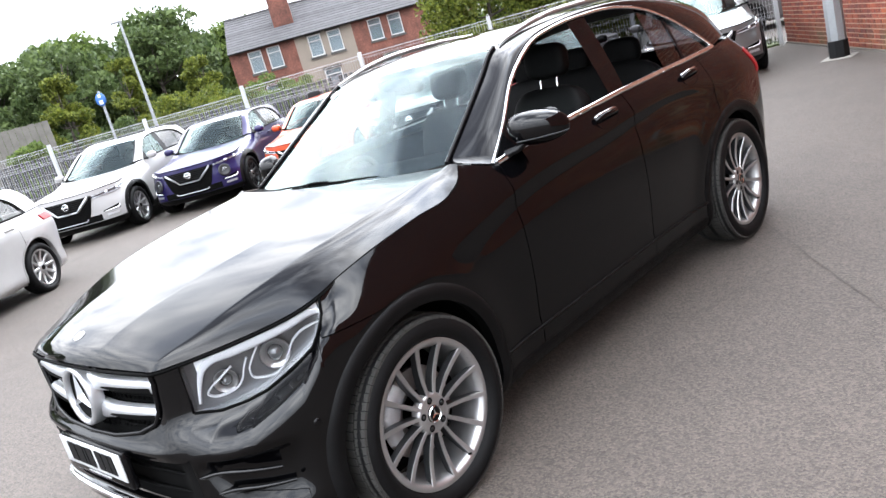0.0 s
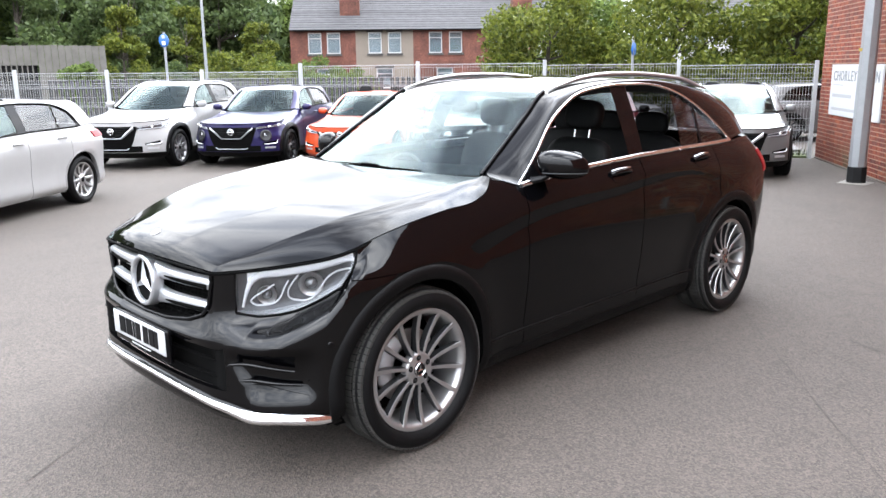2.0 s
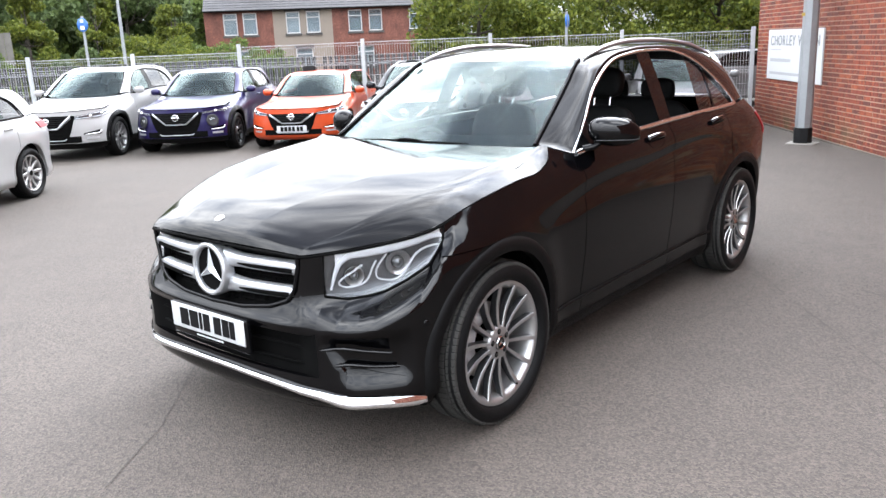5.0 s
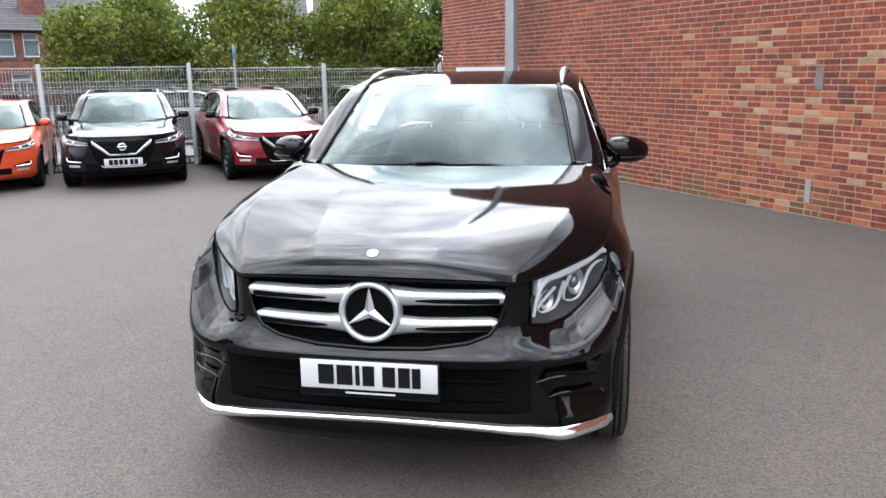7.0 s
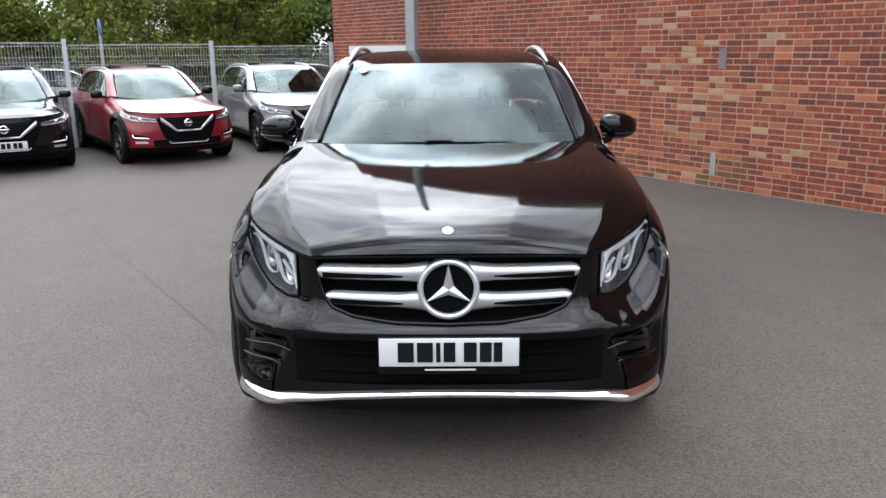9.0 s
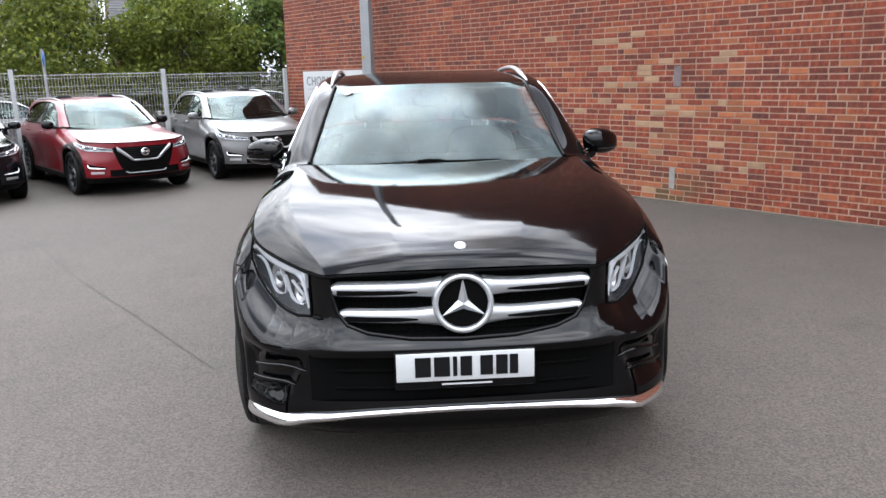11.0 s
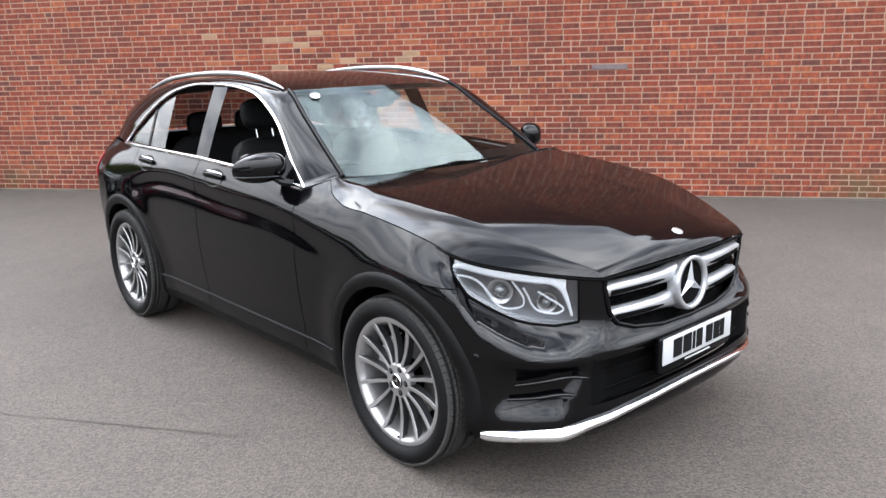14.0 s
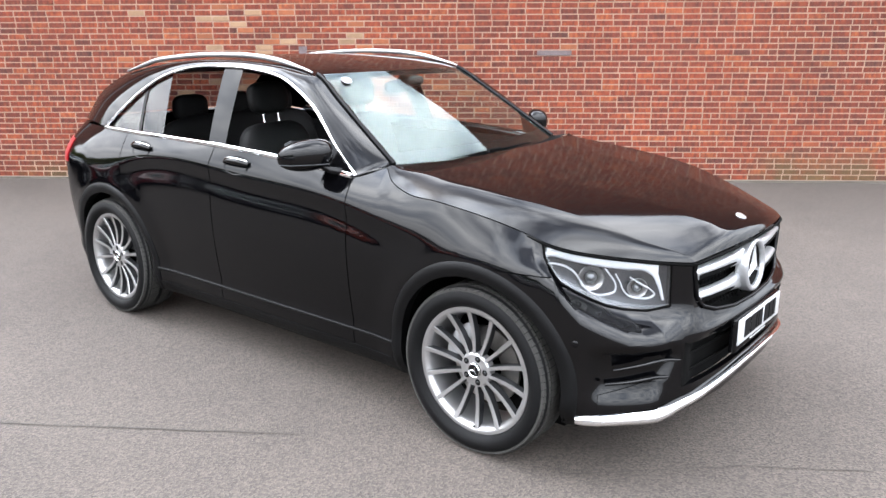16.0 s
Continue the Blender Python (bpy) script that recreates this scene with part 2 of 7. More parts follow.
def welded(data):
    """Merges vertices that share a place and drops the unused ones."""
    at, keep, faces = {}, [], []
    for f in data[1]:
        g = []
        for i in f:
            k = tuple(round(float(c), 5) for c in data[0][i])
            if k not in at:
                at[k] = len(keep)
                keep.append(data[0][i])
            if at[k] not in g:
                g.append(at[k])
        if len(g) > 2:
            faces.append(tuple(g))
    return keep, faces


def moved(data, m):
    return [tuple(m @ Vector(v)) for v in data[0]], data[1]


def mirrored(data):
    return [(-v[0], v[1], v[2]) for v in data[0]], [tuple(reversed(f)) for f in data[1]]


def grid_mesh(P, keep=None, flip=False):
    """Faces over an array of points n x m x 3."""
    n, m = P.shape[:2]
    faces = []
    for i in range(n - 1):
        for j in range(m - 1):
            if keep is None or keep[i, j]:
                q = (i * m + j, (i + 1) * m + j, (i + 1) * m + j + 1, i * m + j + 1)
                faces.append(q[::-1] if flip else q)
    return [tuple(p) for p in P.reshape(-1, 3)], faces


def box(x0, x1, y0, y1, z0, z1, bevel=0.0):
    """A box whose edges are chamfered by bevel."""
    bm = bmesh.new()
    bmesh.ops.create_cube(bm, size=1)
    for v in bm.verts:
        v.co = ((x0 + x1) / 2 + v.co.x * (x1 - x0), (y0 + y1) / 2 + v.co.y * (y1 - y0), (z0 + z1) / 2 + v.co.z * (z1 - z0))
    if bevel:
        bmesh.ops.bevel(bm, geom=bm.edges[:], offset=bevel, segments=2, profile=0.5, affect="EDGES")
    bm.verts.index_update()
    data = [tuple(v.co) for v in bm.verts], [tuple(v.index for v in f.verts) for f in bm.faces]
    bm.free()
    return data


def plain_box(x0, x1, y0, y1, z0, z1):
    v = [(x, y, z) for z in (z0, z1) for y in (y0, y1) for x in (x0, x1)]
    return v, [(0, 2, 3, 1), (4, 5, 7, 6), (0, 1, 5, 4), (2, 6, 7, 3), (0, 4, 6, 2), (1, 3, 7, 5)]


def tube(points, radius, sides=8, closed=False, flat=1.0, caps=True):
    """A tube along points; radius may be a list. flat squashes it across its local vertical."""
    pts = [Vector(p) for p in points]
    n = len(pts)
    radii = radius if isinstance(radius, (list, tuple, np.ndarray)) else [radius] * n
    verts, faces = [], []
    for i, p in enumerate(pts):
        a, b = pts[(i - 1) % n if closed else max(i - 1, 0)], pts[(i + 1) % n if closed else min(i + 1, n - 1)]
        d = (b - a).normalized()
        side = d.cross(Vector((0, 0, 1)))
        if side.length < 0.05:
            side = d.cross(Vector((0, 1, 0)))
        side.normalize()
        up = side.cross(d)
        for k in range(sides):
            t = 2 * math.pi * k / sides
            verts.append(tuple(p + side * math.cos(t) * radii[i] + up * math.sin(t) * radii[i] * flat))
    for i in range(n if closed else n - 1):
        for k in range(sides):
            j = (i + 1) % n
            faces.append((i * sides + k, i * sides + (k + 1) % sides, j * sides + (k + 1) % sides, j * sides + k))
    if caps and not closed:
        faces.append(tuple(range(sides))[::-1])
        faces.append(tuple((n - 1) * sides + k for k in range(sides)))
    return verts, faces


def revolve(profile, n=64, axis="x"):
    """Revolves (r, a) pairs about the x axis through the origin."""
    verts, faces = [], []
    m = len(profile)
    for i in range(n):
        t = 2 * math.pi * i / n
        for r, a in profile:
            verts.append((a, r * math.cos(t), r * math.sin(t)))
    for i in range(n):
        for j in range(m - 1):
            faces.append((i * m + j, i * m + j + 1, ((i + 1) % n) * m + j + 1, ((i + 1) % n) * m + j))
    return verts, faces


def hermite(knots, values, at):
    """A smooth curve through values at knots (values: n or n x k)."""
    k, v, at = np.asarray(knots, float), np.asarray(values, float), np.asarray(at, float)
    slope = np.empty_like(v)
    d = np.diff(v, axis=0) / (np.diff(k)[:, None] if v.ndim > 1 else np.diff(k))
    slope[0], slope[-1] = d[0], d[-1]
    h = np.diff(k)
    w = (h[:-1] / (h[:-1] + h[1:]))
    w = w[:, None] if v.ndim > 1 else w
    slope[1:-1] = d[:-1] * (1 - w) + d[1:] * w
    i = np.clip(np.searchsorted(k, at, side="right") - 1, 0, len(k) - 2)
    hh = k[i + 1] - k[i]
    t = np.clip((at - k[i]) / hh, 0, 1)
    if v.ndim > 1:
        t, hh = t[..., None], hh[..., None]
    return ((2 * t**3 - 3 * t**2 + 1) * v[i] + (t**3 - 2 * t**2 + t) * hh * slope[i]
            + (-2 * t**3 + 3 * t**2) * v[i + 1] + (t**3 - t**2) * hh * slope[i + 1])


def smoothstep(a, b, x):
    t = np.clip((np.asarray(x, float) - a) / (b - a), 0, 1)
    return t * t * (3 - 2 * t)

# ---- cars: one family of shapes, stretched to each model ----
# plan of the widest line from the nose round to the tail (x, y), and the shut line of bonnet and waist above it (x, y, z)
PLAN = [(0, -2.272), (.3, -2.256), (.5, -2.216), (.62, -2.165), (.75, -2.075), (.85, -1.96), (.910, -1.82), (.940, -1.65), (.950, -1.4365), (.938, -1.0), (.933, -.80),
        (.933, -.62), (.932, -.2), (.932, .5), (.937, 1.1), (.945, 1.4365), (.932, 1.8), (.87, 2.08), (.72, 2.25), (.4, 2.34), (0, 2.37)]
SEAM = [(0, -2.236), (.3, -2.224), (.5, -2.19), (.60, -2.12), (.706, -2.012), (.788, -1.895), (.831, -1.77), (.832, -1.62), (.802, -1.42), (.760, -1.02), (.758, -.842),
        (.850, -.64), (.866, -.2), (.868, .5), (.860, 1.1), (.842, 1.4365), (.80, 1.75), (.74, 2.0), (.62, 2.14), (.35, 2.24), (0, 2.27)]
WAIST = [(-.84, 1.118), (-.64, 1.134), (-.2, 1.155), (.5, 1.180), (1.1, 1.178), (1.56, 1.176), (1.9, 1.18), (2.3, 1.18)]
# outline of the side windows over the waist, from the mirror over the roof to the tail: along y, and z
DLO = [(-.660, 1.136), (-.51, 1.247), (-.315, 1.390), (-.175, 1.466), (-.045, 1.520), (.20, 1.560), (.50, 1.572), (.77, 1.562), (1.02, 1.512), (1.26, 1.400), (1.42, 1.290), (1.57, 1.176)]
# the inner edge of the pillars and the roof: windscreen side, roof side, tailgate side
EDGE = [(.700, -.80, 1.135), (.664, -.58, 1.272), (.620, -.34, 1.430), (.578, -.17, 1.535), (.570, .02, 1.576), (.566, .3, 1.598), (.566, .6, 1.603), (.572, 1.0, 1.588),
        (.585, 1.4, 1.545), (.60, 1.75, 1.47), (.64, 1.95, 1.36), (.68, 2.1, 1.19)]
ROOF_MID = [(-.30, 1.548), (0, 1.594), (.4, 1.620), (.8, 1.620), (1.3, 1.585), (1.85, 1.50)]
BONNET_MID = [(-2.236, .912), (-2.18, .940), (-2.05, .983), (-1.8, 1.023), (-1.4, 1.059), (-1.0, 1.078), (-.84, 1.085)]


def bonnet_z(x, y):
    k = hermite((-2.24, -2.08, -1.9, -1.76, -1.3, -1.0, -.84), (.088, .074, .068, .070, .060, .022, .0), y)
    ax = np.abs(x)
    droop = .10 * (ax / .75) ** 2 + .90 * (np.maximum(ax - .43, 0) / .32) ** 1.3
    corner = .022 * smoothstep(-1.15, -.80, y) * (ax / .75) ** 2.2
    dome = 0.004 * smoothstep(.46, .24, np.abs(x) + .10 * smoothstep(-1.4, -2.2, y)) * smoothstep(-2.2, -1.8, y)
    return hermite([p[0] for p in BONNET_MID], [p[1] for p in BONNET_MID], y) - k * droop + corner + dome


class Shape:
    """The sheet metal of a car, as surfaces that can be asked for points. sx, sy, sz stretch it."""
    edge_line, dlo_line, roof_line, tail_line = EDGE, DLO, ROOF_MID, ((1.80, 1.508), (2.26, 1.188))

    def __init__(self, sx=1.0, sy=1.0, sz=1.0, axle_f=-1.4365, axle_r=1.4365, tyre=0.366, arch=0.44, fine=1.0):
        self.k = np.array([sx, sy, sz])
        self.axles, self.tyre, self.arch, self.fine = (axle_f, axle_r), tyre, arch, fine
        plan, seam = np.array(PLAN), np.array(SEAM)
        d = np.r_[0, np.cumsum(np.linalg.norm(np.diff(plan, axis=0), axis=1))]
        self.s_knots, self.S = d, d[-1]
        self.s_fine = np.linspace(0, self.S, 1200)
        self.plan_fine, self.seam_fine = hermite(d, plan, self.s_fine), hermite(d, seam, self.s_fine)

    def s_of_x(self, x):
        """Along the nose, out to x."""
        n = int(np.argmax(self.plan_fine[:, 0]))
        return np.interp(x, self.plan_fine[:n, 0], self.s_fine[:n])

    def s_of_y(self, y):
        return np.interp(y, self.plan_fine[:, 1], self.s_fine)

    def top(self, s):
        q = hermite(self.s_knots, np.array(SEAM), s)
        z = np.where(q[..., 1] < -.84, bonnet_z(q[..., 0], np.minimum(q[..., 1], -.84)), np.interp(q[..., 1], [p[0] for p in WAIST], [p[1] for p in WAIST]))
        return q, z

    def low(self, s):
        return np.interp(s, (0, .6, 1.1, 1.6, 2.2, 5.2, 6.2, 7.2), (.24, .24, .24, .22, .22, .22, .25, .28))

    def skin(self, s, z, raw=False):
        """Points of the lower body at the way s along the plan and the height z."""
        s, z = np.broadcast_arrays(np.asarray(s, float), np.asarray(z, float))
        p = hermite(self.s_knots, np.array(PLAN), s)
        e = 0.004
        t = hermite(self.s_knots, np.array(PLAN), np.clip(s + e, 0, self.S)) - hermite(self.s_knots, np.array(PLAN), np.clip(s - e, 0, self.S))
        t /= np.linalg.norm(t, axis=-1, keepdims=True) + 1e-9
        out = np.stack([t[..., 1], -t[..., 0]], -1)
        q, zt = self.top(s)
        zb = self.low(s)
        w = np.clip((z - zb) / (zt - zb), 0, 1)
        nose = 1 - smoothstep(.95, 1.40, s)
        side = hermite((0, .05, .12, .20, .32, .48, .60, .70, 1), (.10, .045, .020, .022, .024, .014, .003, .0, .0), w)
        front = hermite((0, .06, .12, .2, .34, .5, .62, 1), (.11, .05, .014, .012, .012, .004, .0, .0), w)
        inward = nose * front + (1 - nose) * side
        ledge = hermite((0, .36, .48, .60, .72, .86, 1.0), (0, 0, .10, .34, .66, .82, 1.0), w)
        door = smoothstep(-.95, -.45, q[..., 1])
        flank = door * np.clip((w - .75) / .25, 0, 1) ** 1.35 + (1 - door) * np.clip((w - .73) / .27, 0, 1) ** 1.8
        rise = nose * ledge + (1 - nose) * flank
        xy = p + (q - p) * rise[..., None] - out * inward[..., None]
        # flared lips round the wheels
        for ax in (-1.4365, 1.4365):
            r = np.hypot(xy[..., 1] - ax, z - .36)
            xy = xy + out * (0.010 * np.exp(-((r - .47) / .07) ** 2) * (1 - nose))[..., None]
        P = np.stack([xy[..., 0], xy[..., 1], z], -1)
        return P if raw else P * self.k

    def normal(self, s, z):
        e = .004
        a = self.skin(np.clip(s + e, 0, self.S), z) - self.skin(np.clip(s - e, 0, self.S), z)
        b = self.skin(s, z + e) - self.skin(s, z - e)
        n = np.cross(a, b)
        return n / (np.linalg.norm(n, axis=-1, keepdims=True) + 1e-12)

    def patch(self, s0, s1, zlo, zhi, off=0.0, step=0.03, rows=12, hem=0.0, cut=True, both=False):
        """A piece of the lower body between two heights, zlo(s) to zhi(s), set off by off; hem turns its rim inwards; cut opens the wheel arches."""
        n = max(3, int((s1 - s0) / step * self.fine) + 1)
        s = np.linspace(s0, s1, n)
        lo, hi = (np.array([f(v) for v in s]) if callable(f) else np.full(n, f) for f in (zlo, zhi))
        m = max(3, int(rows * self.fine))
        t = np.linspace(0, 1, m)
        ss, zz = np.repeat(s[:, None], m, 1), lo[:, None] + (hi - lo)[:, None] * t
        if both:
            ss, zz = np.concatenate([-ss[:0:-1], ss]), np.concatenate([zz[:0:-1], zz])
        sign = np.where(ss < 0, -1.0, 1.0)[..., None] * np.array([1, 0, 0]) + np.array([0, 1, 1])
        nrm = self.normal(np.abs(ss), zz)
        shift = off(np.abs(ss), zz)[..., None] if callable(off) else off
        P = (self.skin(np.abs(ss), zz) + nrm * shift)
        sheets = [P]
        if hem:
            inner = P - nrm * hem
            sheets += [np.stack([inner[0], P[0]]), np.stack([P[-1], inner[-1]]), np.stack([inner[:, 0], P[:, 0]], 1), np.stack([P[:, -1], inner[:, -1]], 1)]
        signs = [sign] + ([np.stack([sign[0]] * 2), np.stack([sign[-1]] * 2), np.stack([sign[:, 0]] * 2, 1), np.stack([sign[:, -1]] * 2, 1)] if hem else [])
        return welded(joined(*[self.opened(A * g, cut) for A, g in zip(sheets, signs)]))

    def opened(self, P, cut):
        keep = np.ones((P.shape[0] - 1, P.shape[1] - 1), bool)
        if cut:
            for ax in self.axles:
                dy, dz = P[..., 1] - ax, P[..., 2] - self.tyre
                r = np.hypot(dy, dz)
                inside = r < self.arch
                keep &= ~(inside[:-1, :-1] & inside[1:, :-1] & inside[:-1, 1:] & inside[1:, 1:])
                f = np.where(inside, self.arch / np.maximum(r, 1e-6), 1.0)
                P[..., 1], P[..., 2] = ax + dy * f, self.tyre + dz * f
        return grid_mesh(P, keep)

    def line(self, s, z, off=0.0):
        s, z = np.asarray(s, float), np.asarray(z, float)
        return self.skin(s, z) + self.normal(s, z) * np.reshape(off, (-1, 1) if np.ndim(off) else ())

    def upper_x(self, y, z):
        """Half width of the side windows."""
        xb = np.interp(y, [p[1] for p in SEAM[11:17]], [p[0] for p in SEAM[11:17]])
        zb = np.interp(y, [p[0] for p in WAIST], [p[1] for p in WAIST])
        d = np.maximum(z - zb, 0)
        return xb - .40 * d - .16 * d * d

    def side_point(self, y, z, off=0.0):
        return np.stack([self.upper_x(y, z) + off, y, z], -1) * self.k

    def waist_z(self, y):
        return np.interp(y, [p[0] for p in WAIST], [p[1] for p in WAIST])

    def dlo(self, n):
        d = np.array(self.dlo_line)
        u = np.r_[0, np.cumsum(np.linalg.norm(np.diff(d, axis=0), axis=1))]
        return hermite(u, d, np.linspace(0, u[-1], n))

    def edge(self, n, a=0.0, b=1.0):
        d = np.array(self.edge_line)
        u = np.r_[0, np.cumsum(np.linalg.norm(np.diff(d, axis=0), axis=1))]
        return hermite(u, d, np.linspace(u[-1] * a, u[-1] * b, n))

    def edge_u(self, i):
        d = np.array(self.edge_line)
        u = np.r_[0, np.cumsum(np.linalg.norm(np.diff(d, axis=0), axis=1))]
        return u[i] / u[-1]

    def pillar_strip(self, n=64, m=7):
        """The painted strip from windscreen and roof down to the window outline."""
        e, d = self.edge(n), self.dlo(n)
        o = np.stack([self.upper_x(d[:, 0], d[:, 1]), d[:, 0], d[:, 1]], -1)
        t = np.linspace(0, 1, m)[None, :, None]
        P = e[:, None] * (1 - t) + o[:, None] * t
        P[..., 0] += .022 * np.sin(np.pi * t[..., 0])
        P[..., 2] += .014 * np.sin(np.pi * t[..., 0])
        return grid_mesh(P * self.k, flip=True)

    def between_edges(self, a, b, n, m, mid):
        """A sheet from the right edge to the left one, whose middle line is given by mid(v) as (y, z)."""
        e = self.edge(n, a, b)
        p = np.linspace(-1, 1, m)
        c = np.array([mid(v) for v in np.linspace(0, 1, n)])
        w = np.abs(p)[None, :] ** 2.3
        X = e[:, 0][:, None] * p[None]
        Y = c[:, 0][:, None] * (1 - w) + e[:, 1][:, None] * w
        Z = c[:, 1][:, None] * (1 - w) + e[:, 2][:, None] * w
        return np.stack([X, Y, Z], -1) * self.k

    def screen_mid(self, v):
        """Middle line of the windscreen."""
        return -.985 + .70 * v, 1.076 + .474 * v + .018 * math.sin(math.pi * v)

    def bonnet(self, n=46, m=49):
        q = np.linspace(0, 1, n)
        p = np.linspace(-1, 1, m)
        P = np.empty((n, m, 3))
        lipx, lipy = [0, .3, .5, .60, .695, .768, .807], [-2.238, -2.226, -2.192, -2.123, -2.018, -1.898, -1.772]
        for i, v in enumerate(q):
            xw = .807 + (.752 - .807) * v + .012 * math.sin(math.pi * v)
            x = p * xw
            y0 = hermite(lipx, lipy, np.abs(p) * .807)
            y1 = -1.0 + .155 * np.abs(p) ** 2
            y = y0 + (y1 - y0) * v
            P[i] = np.stack([x, y, bonnet_z(x, np.minimum(y, -.84)) - .002], -1)
        return grid_mesh(P * self.k, flip=True)


class HatchShape(Shape):
    """A car with a long roof and an upright tail."""
    edge_line = [*EDGE[:7], (.572, 1.0, 1.596), (.585, 1.42, 1.578), (.600, 1.86, 1.530), (.640, 2.03, 1.38), (.68, 2.14, 1.19)]
    dlo_line = [*DLO[:8], (1.05, 1.545), (1.32, 1.490), (1.50, 1.395), (1.63, 1.176)]
    roof_line = [(-.30, 1.548), (0, 1.594), (.4, 1.622), (.8, 1.626), (1.3, 1.606), (1.92, 1.556)]
    tail_line = ((1.90, 1.558), (2.26, 1.188))


# the black SUV has its own sheet metal: widest line in plan (x, y), and the upper edge of bumper, lamp and wing above it (x, y, z)
SUV_PLAN = [(0, -2.272), (.3, -2.262), (.45, -2.245), (.52, -2.232), (.60, -2.205), (.70, -2.160), (.79, -2.085), (.865, -1.985), (.912, -1.87), (.938, -1.70),
            (.950, -1.4365), (.945, -1.22), (.938, -1.02), (.935, -.93), (.934, -.87), (.933, -.70), (.933, -.55), (.932, -.2), (.932, .5), (.937, 1.1),
            (.945, 1.4365), (.932, 1.8), (.87, 2.08), (.72, 2.25), (.4, 2.34), (0, 2.37)]
SUV_EDGE = [(0, -2.252, .910), (.3, -2.238, .905), (.45, -2.212, .897), (.515, -2.190, .890), (.583, -2.117, .894), (.660, -2.020, .904), (.735, -1.915, .917),
            (.798, -1.820, .933), (.840, -1.735, .955), (.861, -1.610, .994), (.872, -1.410, 1.034), (.875, -1.210, 1.060), (.863, -1.000, 1.079), (.840, -.905, 1.116),
            (.800, -.845, 1.160), (.862, -.690, 1.108), (.866, -.55, 1.122), (.868, -.2, 1.150), (.868, .5, 1.172), (.860, 1.1, 1.174), (.842, 1.4365, 1.174),
            (.80, 1.75, 1.18), (.74, 2.0, 1.18), (.62, 2.14, 1.18), (.35, 2.24, 1.18), (0, 2.27, 1.18)]
HOOK = 14                                        # where the shut line of the bonnet ends at the windscreen pillar
SUV_WAIST = [(-.70, 1.107), (-.45, 1.130), (-.1, 1.153), (.37, 1.169), (1.0, 1.174), (1.56, 1.174), (2.3, 1.18)]
SUV_DLO = [(-.690, 1.109), (-.51, 1.242), (-.315, 1.390), (-.175, 1.466), (-.045, 1.520), (.20, 1.560), (.50, 1.572), (.77, 1.562), (1.02, 1.512), (1.26, 1.400), (1.42, 1.290), (1.58, 1.174)]
# bonnet: the middle line, the crease of the raised middle and the outer crease, from lip to windscreen
BONNET_LIP = [(-2.252, .912), (-2.243, .935), (-2.222, .957), (-2.175, .979), (-2.08, 1.004), (-1.9, 1.036), (-1.67, 1.071), (-1.35, 1.113), (-1.1, 1.141), (-.950, 1.156)]
BONNET_OUT = [(.515, -2.190, .890), (.523, -2.170, .906), (.545, -2.12, .926), (.577, -2.045, .950), (.630, -1.895, .999), (.687, -1.69, 1.054), (.728, -1.35, 1.107), (.744, -1.1, 1.133), (.742, -.862, 1.156)]


def along(points, n, ease=1.0):
    d = np.array(points, float)
    u = np.r_[0, np.cumsum(np.linalg.norm(np.diff(d, axis=0), axis=1))]
    return hermite(u / u[-1], d, np.linspace(0, 1, n) ** ease)


